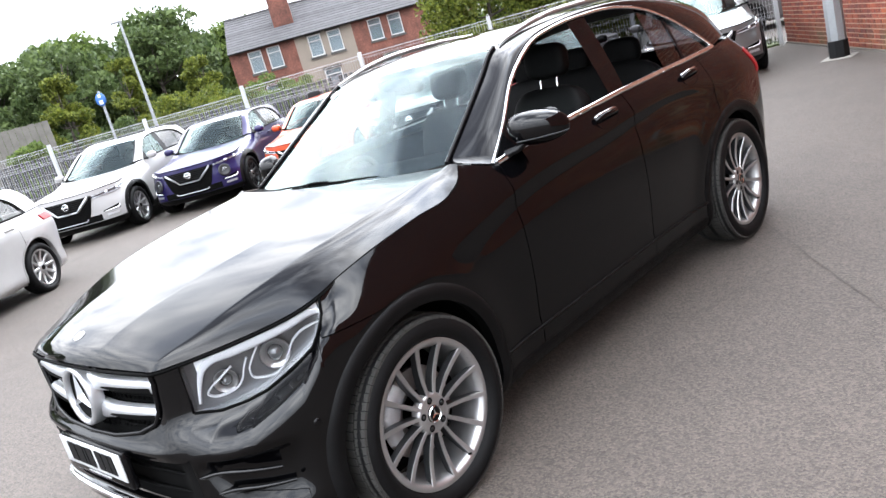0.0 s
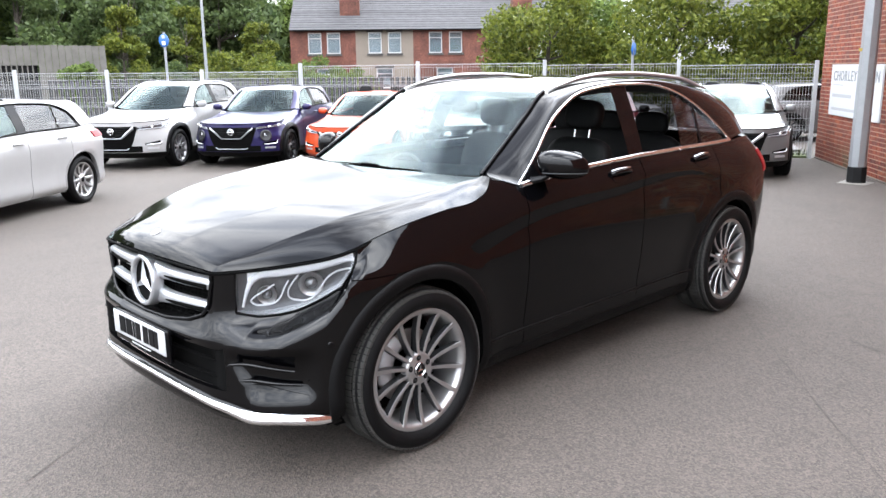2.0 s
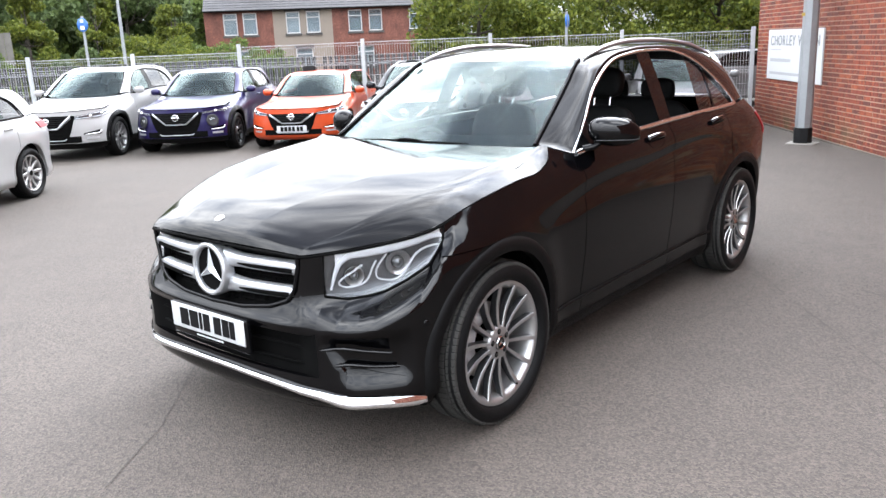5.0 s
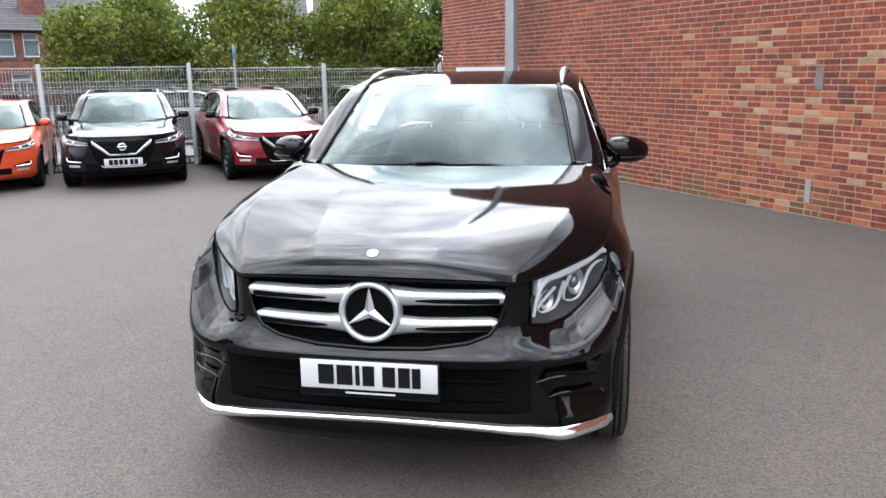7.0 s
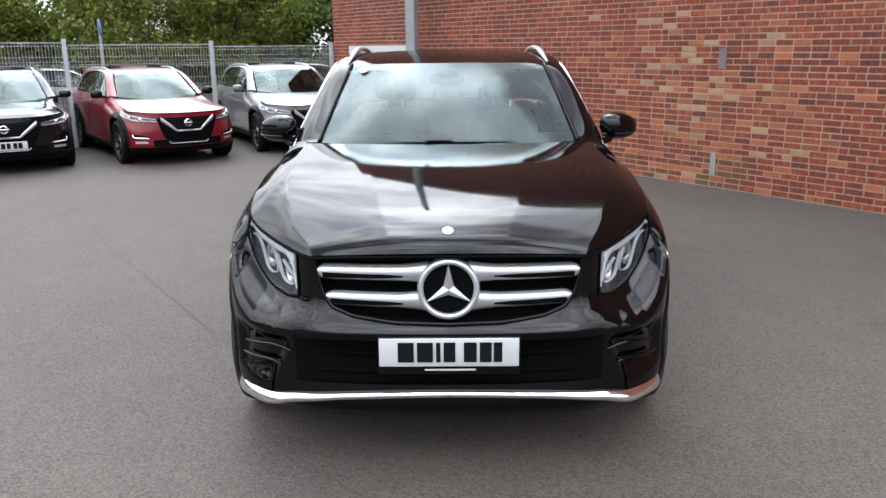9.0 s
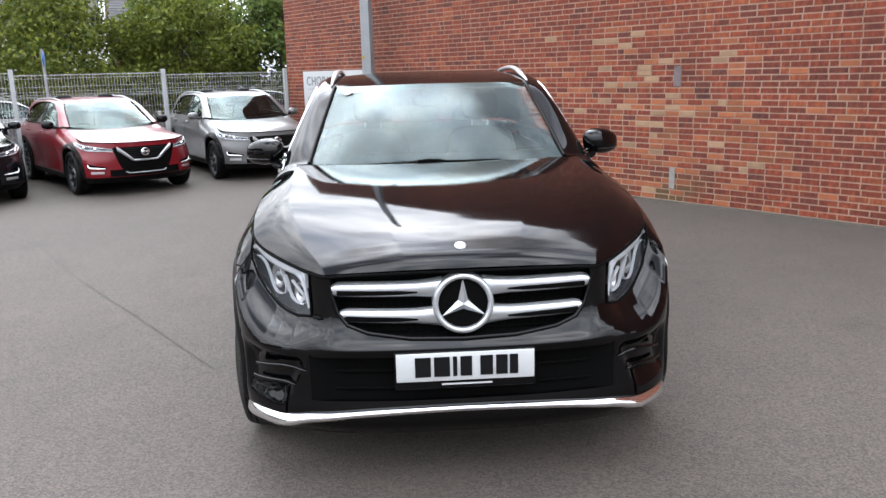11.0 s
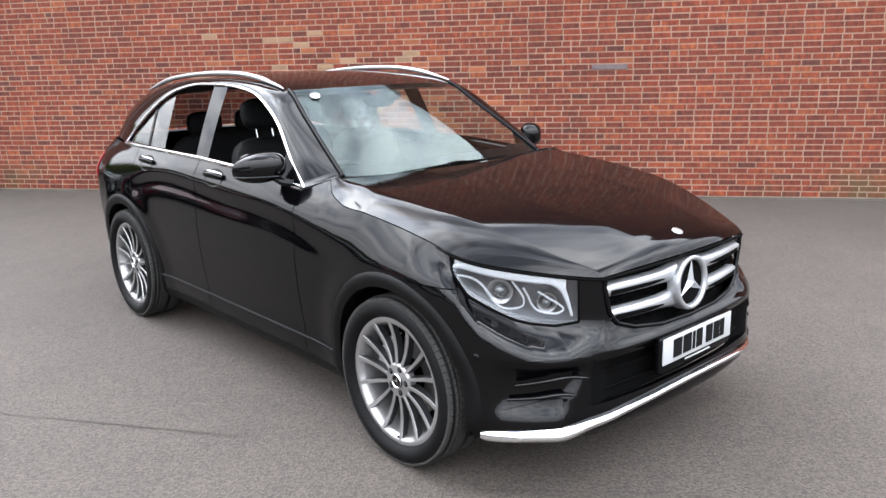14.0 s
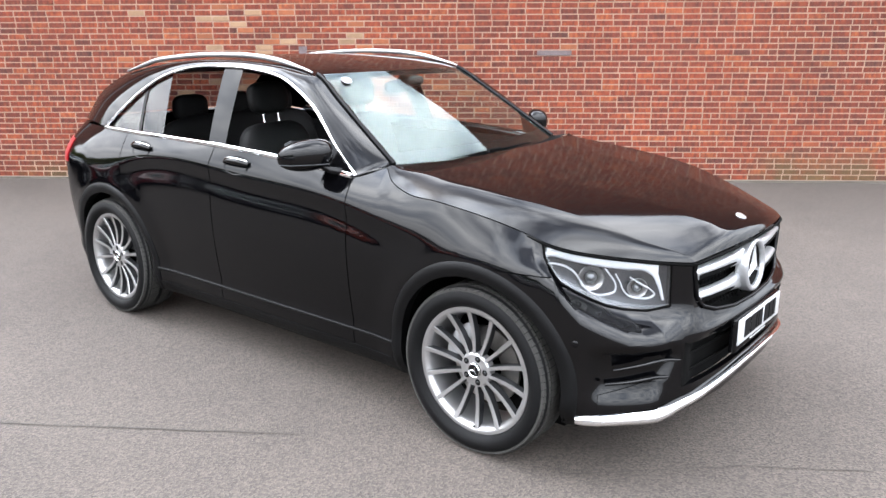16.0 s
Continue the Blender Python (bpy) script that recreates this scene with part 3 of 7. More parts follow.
class SuvShape(Shape):
    """The sheet metal of the black SUV."""

    def __init__(self, tyre=.371, arch=.437, fine=1.0):
        self.k = np.array([1.0, 1.0, 1.0])
        self.axles, self.tyre, self.arch, self.fine = (-1.4365, 1.4365), tyre, arch, fine
        self.plan = np.array(SUV_PLAN)
        d = np.r_[0, np.cumsum(np.linalg.norm(np.diff(self.plan, axis=0), axis=1))]
        self.s_knots, self.S = d, d[-1]
        self.s_fine = np.linspace(0, self.S, 1600)
        self.plan_fine = hermite(d, self.plan, self.s_fine)
        self.zl_s, self.zl_z = [0, .52, .60, .68, .76, .82, .90, 1.03, 1.10, 1.125, 1.2], [.72, .72, .716, .698, .703, .716, .748, .803, .868, .902, .93]

    def top(self, s):
        s = np.asarray(s, float)
        e, k = np.array(SUV_EDGE), self.s_knots
        a, b = hermite(k[:HOOK + 1], e[:HOOK + 1], np.minimum(s, k[HOOK])), hermite(k[HOOK:], e[HOOK:], np.maximum(s, k[HOOK]))
        q = np.where((s <= k[HOOK])[..., None], a, b)
        return q[..., :2], q[..., 2]

    def low(self, s):
        return np.interp(s, (0, 1.6, 2.2, 5.2, 6.2, 7.2), (.24, .22, .22, .22, .25, .28))

    def lamp_low(self, s):
        """Height of the lower edge of the lamps, and of the shelf that carries on from it."""
        return np.interp(s, self.zl_s, self.zl_z)

    def skin(self, s, z, raw=False):
        s, z = np.broadcast_arrays(np.asarray(s, float), np.asarray(z, float))
        p = hermite(self.s_knots, self.plan, s)
        e = 0.004
        t = hermite(self.s_knots, self.plan, np.clip(s + e, 0, self.S)) - hermite(self.s_knots, self.plan, np.clip(s - e, 0, self.S))
        t /= np.linalg.norm(t, axis=-1, keepdims=True) + 1e-9
        out = np.stack([t[..., 1], -t[..., 0]], -1)
        q, zt = self.top(s)
        zb = self.low(s)
        w = np.clip((z - zb) / (zt - zb), 0, 1)
        y = p[..., 1]
        nose = 1 - smoothstep(1.02, 1.42, s)
        # bumper: upright below, a shelf that rises back to the foot of the lamp, and the upright lamp
        zl = self.lamp_low(s)
        ledge = hermite((-.16, -.115, -.075, -.03, 0, .025, .06), (0, .03, .22, .72, .93, .985, 1.0), np.clip(z - zl, -.16, .06))
        chin = 1 - smoothstep(.42, .60, s)
        front = hermite((.20, .25, .30, .345, .42, .52, .60, .70), (.12, .06, .012, .004, .006, .006, .0, .0), np.clip(z, .2, .7)) * (1 - chin)
        front = front + chin * hermite((.20, .25, .30, .345, .42, .54, .585, .607, .635, .70), (.12, .06, .012, .004, .012, .012, .002, -.006, .010, .022), np.clip(z, .2, .7))
        # flanks: flared over the arches, a shoulder along the doors with a hollow below it
        arch = np.exp(-((y + 1.4365) / .36) ** 2) + np.exp(-((y - 1.4365) / .30) ** 2)
        zs = hermite((-1.8, -1.44, -1.0, -.6, 0, 1.0, 1.44, 1.9), (.85, .86, .93, 1.005, 1.035, 1.05, .95, .95), np.clip(y, -1.8, 1.9))
        f = np.clip((z - zs) / np.maximum(zt - zs, .02), 0, 1)
        curve = np.interp(y, (-1.9, -1.44, -1.0, -.6, .9, 1.44), (1.6, 1.6, 1.5, 1.2, 1.15, 1.5))
        flank = f ** curve
        hollow = .011 * np.exp(-((z - zs + .075) / .05) ** 2) * (1 - np.clip(arch, 0, 1)) * smoothstep(-1.25, -.75, y) * smoothstep(1.75, 1.3, y)
        tuck = hermite((.2, .26, .32, .385, .40, .47, .60, .75, .90), (.10, .055, .036, .031, .033, .026, .010, .0, .0), np.clip(z, .2, .9)) + hollow
        rise, inward = nose * ledge + (1 - nose) * flank, nose * front + (1 - nose) * tuck
        xy = p + (q - p) * rise[..., None] - out * inward[..., None]
        for ax in self.axles:
            r = np.hypot(xy[..., 1] - ax, z - .371)
            xy = xy + out * (0.012 * np.exp(-((r - .48) / .08) ** 2) * (1 - nose))[..., None]
        P = np.stack([xy[..., 0], xy[..., 1], z], -1)
        return P if raw else P * self.k

    def upper_x(self, y, z):
        e = np.array(SUV_EDGE[15:22])
        xb, zb = np.interp(y, e[:, 1], e[:, 0]), np.interp(y, [p[0] for p in SUV_WAIST], [p[1] for p in SUV_WAIST])
        d = np.maximum(z - zb, 0)
        return xb - .40 * d - .16 * d * d

    def waist_z(self, y):
        return np.interp(y, [p[0] for p in SUV_WAIST], [p[1] for p in SUV_WAIST])

    def dlo(self, n):
        return along(SUV_DLO, n)

    def screen_mid(self, v):
        return -.905 + .62 * v, 1.142 + .408 * v + .020 * math.sin(math.pi * v)

    def edge(self, n, a=0.0, b=1.0):
        return along([(.692, -.785, 1.152), (.657, -.58, 1.280), (.612, -.34, 1.430), *EDGE[3:]], 4000)[np.round(np.linspace(a, b, n) * 3999).astype(int)]

    def pillar_strip(self, n=72, m=9):
        """From the hook of the bonnet up the windscreen pillar and along the roof to the tail, down to the window outline."""
        h = np.array(SUV_EDGE[HOOK])
        e = np.concatenate([h + (np.array([.692, -.785, 1.152]) - h) * np.linspace(0, 1, 5)[:, None], self.edge(n, .012)])
        d = np.concatenate([np.array([SUV_DLO[0]]) + np.array([[.0, .0]]) * np.linspace(1, 0, 5)[:, None], self.dlo(n + 1)[1:]])
        o = np.stack([self.upper_x(d[:, 0], d[:, 1]), d[:, 0], d[:, 1]], -1)
        t = np.linspace(0, 1, m)[None, :, None]
        P = e[:, None] * (1 - t) + o[:, None] * t
        grow = smoothstep(0, 9, np.arange(len(e)))[:, None] * np.sin(np.pi * t[..., 0])
        P[..., 0] += .022 * grow
        P[..., 2] += .014 * grow
        return grid_mesh(P, flip=True)

    def bonnet(self, n=72):
        """The bonnet out to its shut line: a raised middle, an outer crease, and a flank that falls to the wings."""
        lip, out = along(BONNET_LIP, n, 1.25), along(BONNET_OUT, n, 1.25)
        k = self.s_knots
        ss = np.linspace(0, 1, n) ** 1.25
        a, b = k[3], k[HOOK]
        q, z = self.top(a + (b - a) * ss)
        edge = np.concatenate([q, z[:, None]], 1)
        cols = []
        back = np.linspace(0, 1, n)
        dx = np.interp(back, (0, 1), (.40, .52))
        lift = .016 * np.sin(np.pi * np.clip((back - .14) / .86, 0, 1) ** .8)
        for g in np.r_[np.linspace(0, .92, 10), .975, 1.0, 1.025, np.linspace(1.08, 1.94, 16), 1.975, 2.0]:
            # section from the middle to the outer crease: flat to the inner crease, then sloping
            u = np.where(g < 1, g * dx, dx + (g - 1) * (1 - dx))
            down = np.clip((u - dx) / (1 - dx), 0, 1)
            fall = np.where(u < dx, .10 * (u / dx) ** 2, .10 + .90 * down ** 1.12)
            front = smoothstep(.16, .0, back)
            fall = fall * (1 - front) + u ** 2.2 * front
            cols.append(np.stack([out[:, 0] * u, lip[:, 0] + (out[:, 1] - lip[:, 0]) * u ** 2.0, lip[:, 1] + (out[:, 2] - lip[:, 1]) * fall + lift * (1 - down)], -1))
        for u in (.02, .06, *np.linspace(.12, 1, 13)):
            P = out * (1 - u) + edge * u
            P[:, 2] += .012 * np.sin(np.pi * u ** .9) * smoothstep(0, .25, back) * np.interp(back, (0, .6, 1), (.5, 1, .5))
            cols.append(P)
        half = np.stack(cols, 1)
        full = np.concatenate([half[:, :0:-1] * np.array([-1, 1, 1]), half], 1)
        return grid_mesh(full, flip=True)


def wheel_mesh_profile(r, w):
    """Half section of a tyre, outer side first: radius and place along the axle."""
    return [(r * .745, w * .36), (r * .775, w * .43), (r * .82, w * .495), (r * .88, w * .50), (r * .935, w * .465), (r * .975, w * .42), (r * .992, w * .37),
            (r * .999, w * .29), (r * .978, w * .285), (r * .978, w * .255), (r, w * .25), (r, w * .10), (r * .978, w * .095), (r * .978, w * .055), (r, w * .05),
            (r, -w * .05), (r * .978, -w * .055), (r * .978, -w * .095), (r, -w * .1), (r, -w * .25), (r * .978, -w * .255), (r * .978, -w * .285), (r * .999, -w * .29),
            (r * .99, -w * .37), (r * .935, -w * .465), (r * .86, -w * .5), (r * .76, -w * .4)]


def spoke(r0, r1, w0, w1, x0, x1, deep):
    """One wheel spoke along +z: a ridged tapering bar."""
    v, f = [], []
    n = 5
    for i in range(n):
        t = i / (n - 1)
        r, w, x = r0 + (r1 - r0) * t, w0 + (w1 - w0) * t, x0 + (x1 - x0) * t - .010 * math.sin(math.pi * t)
        d = deep * (1.15 - .35 * t)
        v += [(x - d, -w * .75, r), (x - .006, -w, r), (x, -w * .55, r), (x, w * .55, r), (x - .006, w, r), (x - d, w * .75, r)]
    for i in range(n - 1):
        for k in range(5):
            f.append((i * 6 + k, i * 6 + k + 1, (i + 1) * 6 + k + 1, (i + 1) * 6 + k))
    return v, [q[::-1] for q in f]


def build_wheel(parent, r=.366, w=.245, rim=.262, spokes=14, dark=False, detail=True, spoke_w=.0135):
    """A wheel at the origin, its outer side towards +x."""
    hub = part("wheel", revolve([(rim * .93, -w * .35), (rim * .90, -.02), (rim * .92, w * .30), (rim * .965, w * .39), (rim * 1.0, w * .405), (rim * 1.045, w * .40), (rim * 1.05, w * .36)], 72),
               ALLOY if not dark else ALLOY_GREY, parent, "multi-spoke alloy wheel")
    tyre = part("tyre", revolve(wheel_mesh_profile(r, w), 96), RUBBER, hub, "black rubber road tyre")
    if detail:
        lugs = []
        for i in range(76):
            for x0, x1, o in ((.305, .455, 0), (.045, .27, .35), (-.27, -.045, .1), (-.455, -.305, .5)):
                m = Matrix.Rotation(2 * math.pi * (i + o) / 76, 4, "X")
                v, f = plain_box(w * x0, w * x1, -.0132, .0132, r * .955, r * 1.002)
                shoulder = [(x, y + .018 * (x / w), z - r * 1.1 * max(0.0, abs(x) / w - .36) ** 1.5) for x, y, z in v]
                lugs.append(moved((shoulder, f), m))
        tagged(part("tread", joined(*lugs), TREAD, hub, "dusty tread blocks of the tyre", smooth=False), kind="stuff")
    if detail:
        # each spoke: a machined face that widens towards the rim, on a grey-painted flank
        for i in range(spokes):
            m = Matrix.Rotation(2 * math.pi * i / spokes, 4, "X")
            face, flank = [], []
            for t in np.linspace(0, 1, 7):
                rr, hw = .066 + (rim * .975 - .066) * t, .0058 + .0034 * t
                x = w * (.335 + .065 * t) - .012 * math.sin(math.pi * t)
                face += [(x - .004, -hw - .0015, rr), (x, -hw, rr), (x, hw, rr), (x - .004, hw + .0015, rr)]
                flank += [(x - .004, -hw - .0015, rr), (x - .040 + .012 * t, -hw * .6 - .006, rr), (x - .040 + .012 * t, hw * .6 + .006, rr), (x - .004, hw + .0015, rr)]
            quads = [(k * 4 + j + 4, k * 4 + j + 5, k * 4 + j + 1, k * 4 + j)[::-1] for k in range(6) for j in range(3)]
            bar = part("spoke", moved((face, quads), m), ALLOY, hub, smooth=False)
            part("spoke_flank", moved((flank, [q[::-1] for q in quads]), m), ALLOY_GREY, bar, smooth=False)
    else:
        bars = [moved(spoke(.05, rim * .965, spoke_w * 1.05, spoke_w * .85, w * .30, w * .385, .03), Matrix.Rotation(2 * math.pi * i / spokes, 4, "X")) for i in range(spokes)]
        part("spoke", joined(*bars), ALLOY if not dark else ALLOY_GREY, hub, "slim wheel spokes", smooth=False)
    part("barrel", revolve([(rim * .93, -w * .35), (rim * .955, w * .37)], 64), ALLOY_GREY, hub, "dark grey inside of the rim")
    part("hub", revolve([(.001, w * .335), (.034, w * .335), (.036, w * .330), (.064, w * .338), (.073, w * .332), (.078, w * .29), (.080, w * .2)] if detail else [(.001, w * .34), (.020, w * .345), (.030, w * .335), (.034, w * .31), (.060, w * .31), (.070, w * .295), (.074, w * .22)], 40), ALLOY, hub)
    part("hub_cap", revolve([(.001, w * .362), (.025, w * .362), (.031, w * .355), (.033, w * .33)], 32), GLOSS_BLACK, hub, "dark centre cap")
    if detail:
        part("cap_ring", revolve([(.026, w * .361), (.029, w * .372), (.032, w * .36)], 32), CHROME, hub)
        for i in range(3):
            part("cap_star", moved(([(w * .374, 0, 0), (w * .364, -.0045, .001), (w * .364, 0, .025), (w * .364, .0045, .001)], [(0, 1, 2), (0, 2, 3)]),
                                   Matrix.Rotation(2 * math.pi * i / 3, 4, "X")), CHROME, hub, smooth=False)
        for i in range(5):
            t = 2 * math.pi * (i + .3) / 5
            m = Matrix.Translation((0, .054 * math.cos(t), .054 * math.sin(t)))
            part("bolt_hole", moved(revolve([(.001, w * .337), (.0125, w * .341), (.0135, w * .338)], 16), m), DEEP, hub, "dark bolt hole")
            part("bolt", moved(revolve([(.001, w * .350), (.006, w * .349), (.0075, w * .341)], 6), m), ALLOY_GREY, hub)
        part("valve", moved(tube([(w * .36, 0, 0), (w * .41, 0, .004)], .005, 8), Matrix.Translation((0, .10, -rim * .87))), DEEP, hub)
    part("brake_disc", revolve([(.08, w * .02), (.17, w * .02), (.172, -w * .03), (.08, -w * .03)], 48), STEEL, hub)
    a = [(math.cos(t), math.sin(t)) for t in np.linspace(radians(120), radians(190), 9)]
    cal = [tuple((x, rr * c, rr * s)) for c, s in a for x, rr in ((w * .16, .125), (w * .19, .14), (w * .19, .18), (w * .12, .195))]
    part("caliper", (cal, [(i * 4 + k, i * 4 + k + 1, (i + 1) * 4 + k + 1, (i + 1) * 4 + k) for i in range(8) for k in range(3)]), CALIPER, hub)
    return hub


def place_wheels(car, shape, track, **kw):
    first = build_wheel(car, r=shape.tyre, **kw)
    for ax in shape.axles:
        for sgn in (1, -1):
            m = Matrix.Translation((sgn * track, ax, shape.tyre)) @ (Matrix.Rotation(math.pi, 4, "Z") if sgn < 0 else Matrix()) @ Matrix.Rotation(radians(7 * ax + 11 * sgn), 4, "X")
            if first is not None:
                first.matrix_basis = m
                wheel, first = first, None
            else:
                copy_thing(wheel, m)


def arch_trims(car, shape, width, mat, proud=.012):
    """A moulded band round every wheel arch, lying on the body."""
    for ax in shape.axles:
        for sgn in (1, -1):
            a = np.linspace(radians(-22), radians(202), 46)
            rings = []
            for r, off in ((shape.arch - .012, -.05), (shape.arch - .012, proud * .6), (shape.arch + .012, proud), (shape.arch + width - .012, proud), (shape.arch + width, 0.0)):
                y, z = ax + r * np.cos(a), np.maximum(shape.tyre + r * np.sin(a), .235 * shape.k[2])
                s = shape.s_of_y(y / shape.k[1])
                # the skin leans, so find the way along the plan that gives this y
                for _ in range(4):
                    p = shape.skin(s, z / shape.k[2])
                    s = np.clip(s + (y - p[..., 1]), 0, shape.S)
                q = shape.skin(s, z / shape.k[2])
                n = shape.normal(s, z / shape.k[2])
                q = q + n * off
                rings.append(q * np.array([sgn, 1, 1]))
            part("arch_trim", grid_mesh(np.stack(rings, 1), flip=sgn > 0), mat, car, "dark moulded wheel arch edge")
            # liner of the wheel housing
            b = np.linspace(radians(-15), radians(195), 30)
            lin = np.stack([np.stack([np.full(30, sgn * x), ax + (shape.arch + .005) * np.cos(b), shape.tyre + (shape.arch + .005) * np.sin(b)], -1) for x in (.90 * shape.k[0], .60, .52)], 1)
            lin[:, 2, 1:] = np.array([ax, shape.tyre])
            part("wheel_housing", grid_mesh(lin, flip=sgn > 0), DEEP, car, "black wheel housing liner")


def at_x(shape, x):
    return float(shape.s_of_x(x))


def at_y(shape, y):
    return float(shape.s_of_y(y))


def both_sides(name, data, mat, parent, label="", smooth=True):
    a = part(name, data, mat, parent, label, smooth)
    b = part(name, mirrored(data), mat, parent, label, smooth)
    return a, b


def ribbon(points, width_dir, w, thick, out_dir):
    """A flat moulding along points: width along width_dir, standing proud along out_dir."""
    P = np.asarray(points, float)
    W, O = np.broadcast_to(width_dir, P.shape), np.broadcast_to(out_dir, P.shape)
    w = np.reshape(w, (-1, 1)) if np.ndim(w) else w
    rows = [P - W * w / 2 - O * thick, P - W * w / 2 + O * thick * .2, P - W * w * .30 + O * thick, P + W * w * .30 + O * thick, P + W * w / 2 + O * thick * .2, P + W * w / 2 - O * thick]
    g = np.stack(rows, 1)
    v, f = grid_mesh(g)
    n, m = g.shape[:2]
    f += [tuple(range(m)), tuple((n - 1) * m + k for k in range(m))[::-1]]
    return v, f


def skin_ribbon(shape, pts, w, off, thick=.006, n=48):
    """A raised strip that follows a smooth line on the body skin."""
    p = np.array(pts)
    d = np.r_[0, np.cumsum(np.linalg.norm(np.diff(p, axis=0), axis=1))]
    q = hermite(d, p, np.linspace(0, d[-1], n))
    line, nrm = shape.line(q[:, 0], q[:, 1], off), shape.normal(q[:, 0], q[:, 1])
    tan = np.gradient(line, axis=0)
    wd = np.cross(nrm, tan)
    wd /= np.linalg.norm(wd, axis=1, keepdims=True) + 1e-9
    return ribbon(line, wd, w, thick, nrm)


def side_pane(shape, y0, y1, lean0, lean1, inset=.014, off=-.012, n=14, m=9):
    """A piece of the side window plane between two leaning uprights."""
    dl = shape.dlo(200)
    ys = np.linspace(0, 1, n)
    P = np.empty((n, m, 3))
    for i, u in enumerate(ys):
        for j, t in enumerate(np.linspace(0, 1, m)):
            y = y0 + (y1 - y0) * u
            for _ in range(3):
                zt = np.interp(y, dl[:, 0], dl[:, 1]) - inset
                zb = shape.waist_z(y) + .004
                z = zb + max(zt - zb, .002) * t
                y = y0 + (y1 - y0) * u + (lean0 + (lean1 - lean0) * u) * (z - zb)
            P[i, j] = (shape.upper_x(y, z) + off, y, z)
    return grid_mesh(P * shape.k)


def blob(sx, sy, sz, power=2.6, n=20, m=14):
    """A rounded block (superellipsoid)."""
    v = []
    sp = lambda t: math.copysign(abs(t) ** (2 / power), t)
    for j in range(m + 1):
        b = -math.pi / 2 + math.pi * j / m
        for i in range(n):
            a = 2 * math.pi * i / n
            v.append((sx * sp(math.cos(b)) * sp(math.cos(a)), sy * sp(math.cos(b)) * sp(math.sin(a)), sz * sp(math.sin(b))))
    return v, [(j * n + i, j * n + (i + 1) % n, (j + 1) * n + (i + 1) % n, (j + 1) * n + i) for j in range(m) for i in range(n)]


def seat(parent, x, y, z=.55, width=.50):
    """A front seat: cushion, backrest and headrest on two chrome bars."""
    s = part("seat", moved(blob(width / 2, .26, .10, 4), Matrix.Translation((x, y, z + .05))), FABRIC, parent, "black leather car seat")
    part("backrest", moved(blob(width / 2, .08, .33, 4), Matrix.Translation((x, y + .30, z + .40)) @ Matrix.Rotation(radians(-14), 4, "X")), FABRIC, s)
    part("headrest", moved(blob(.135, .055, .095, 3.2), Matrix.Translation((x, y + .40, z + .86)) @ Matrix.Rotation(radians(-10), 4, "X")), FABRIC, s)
    for dx in (-.055, .055):
        part("headrest_bar", tube([(x + dx, y + .37, z + .70), (x + dx, y + .39, z + .80)], .006, 8), CHROME, s)


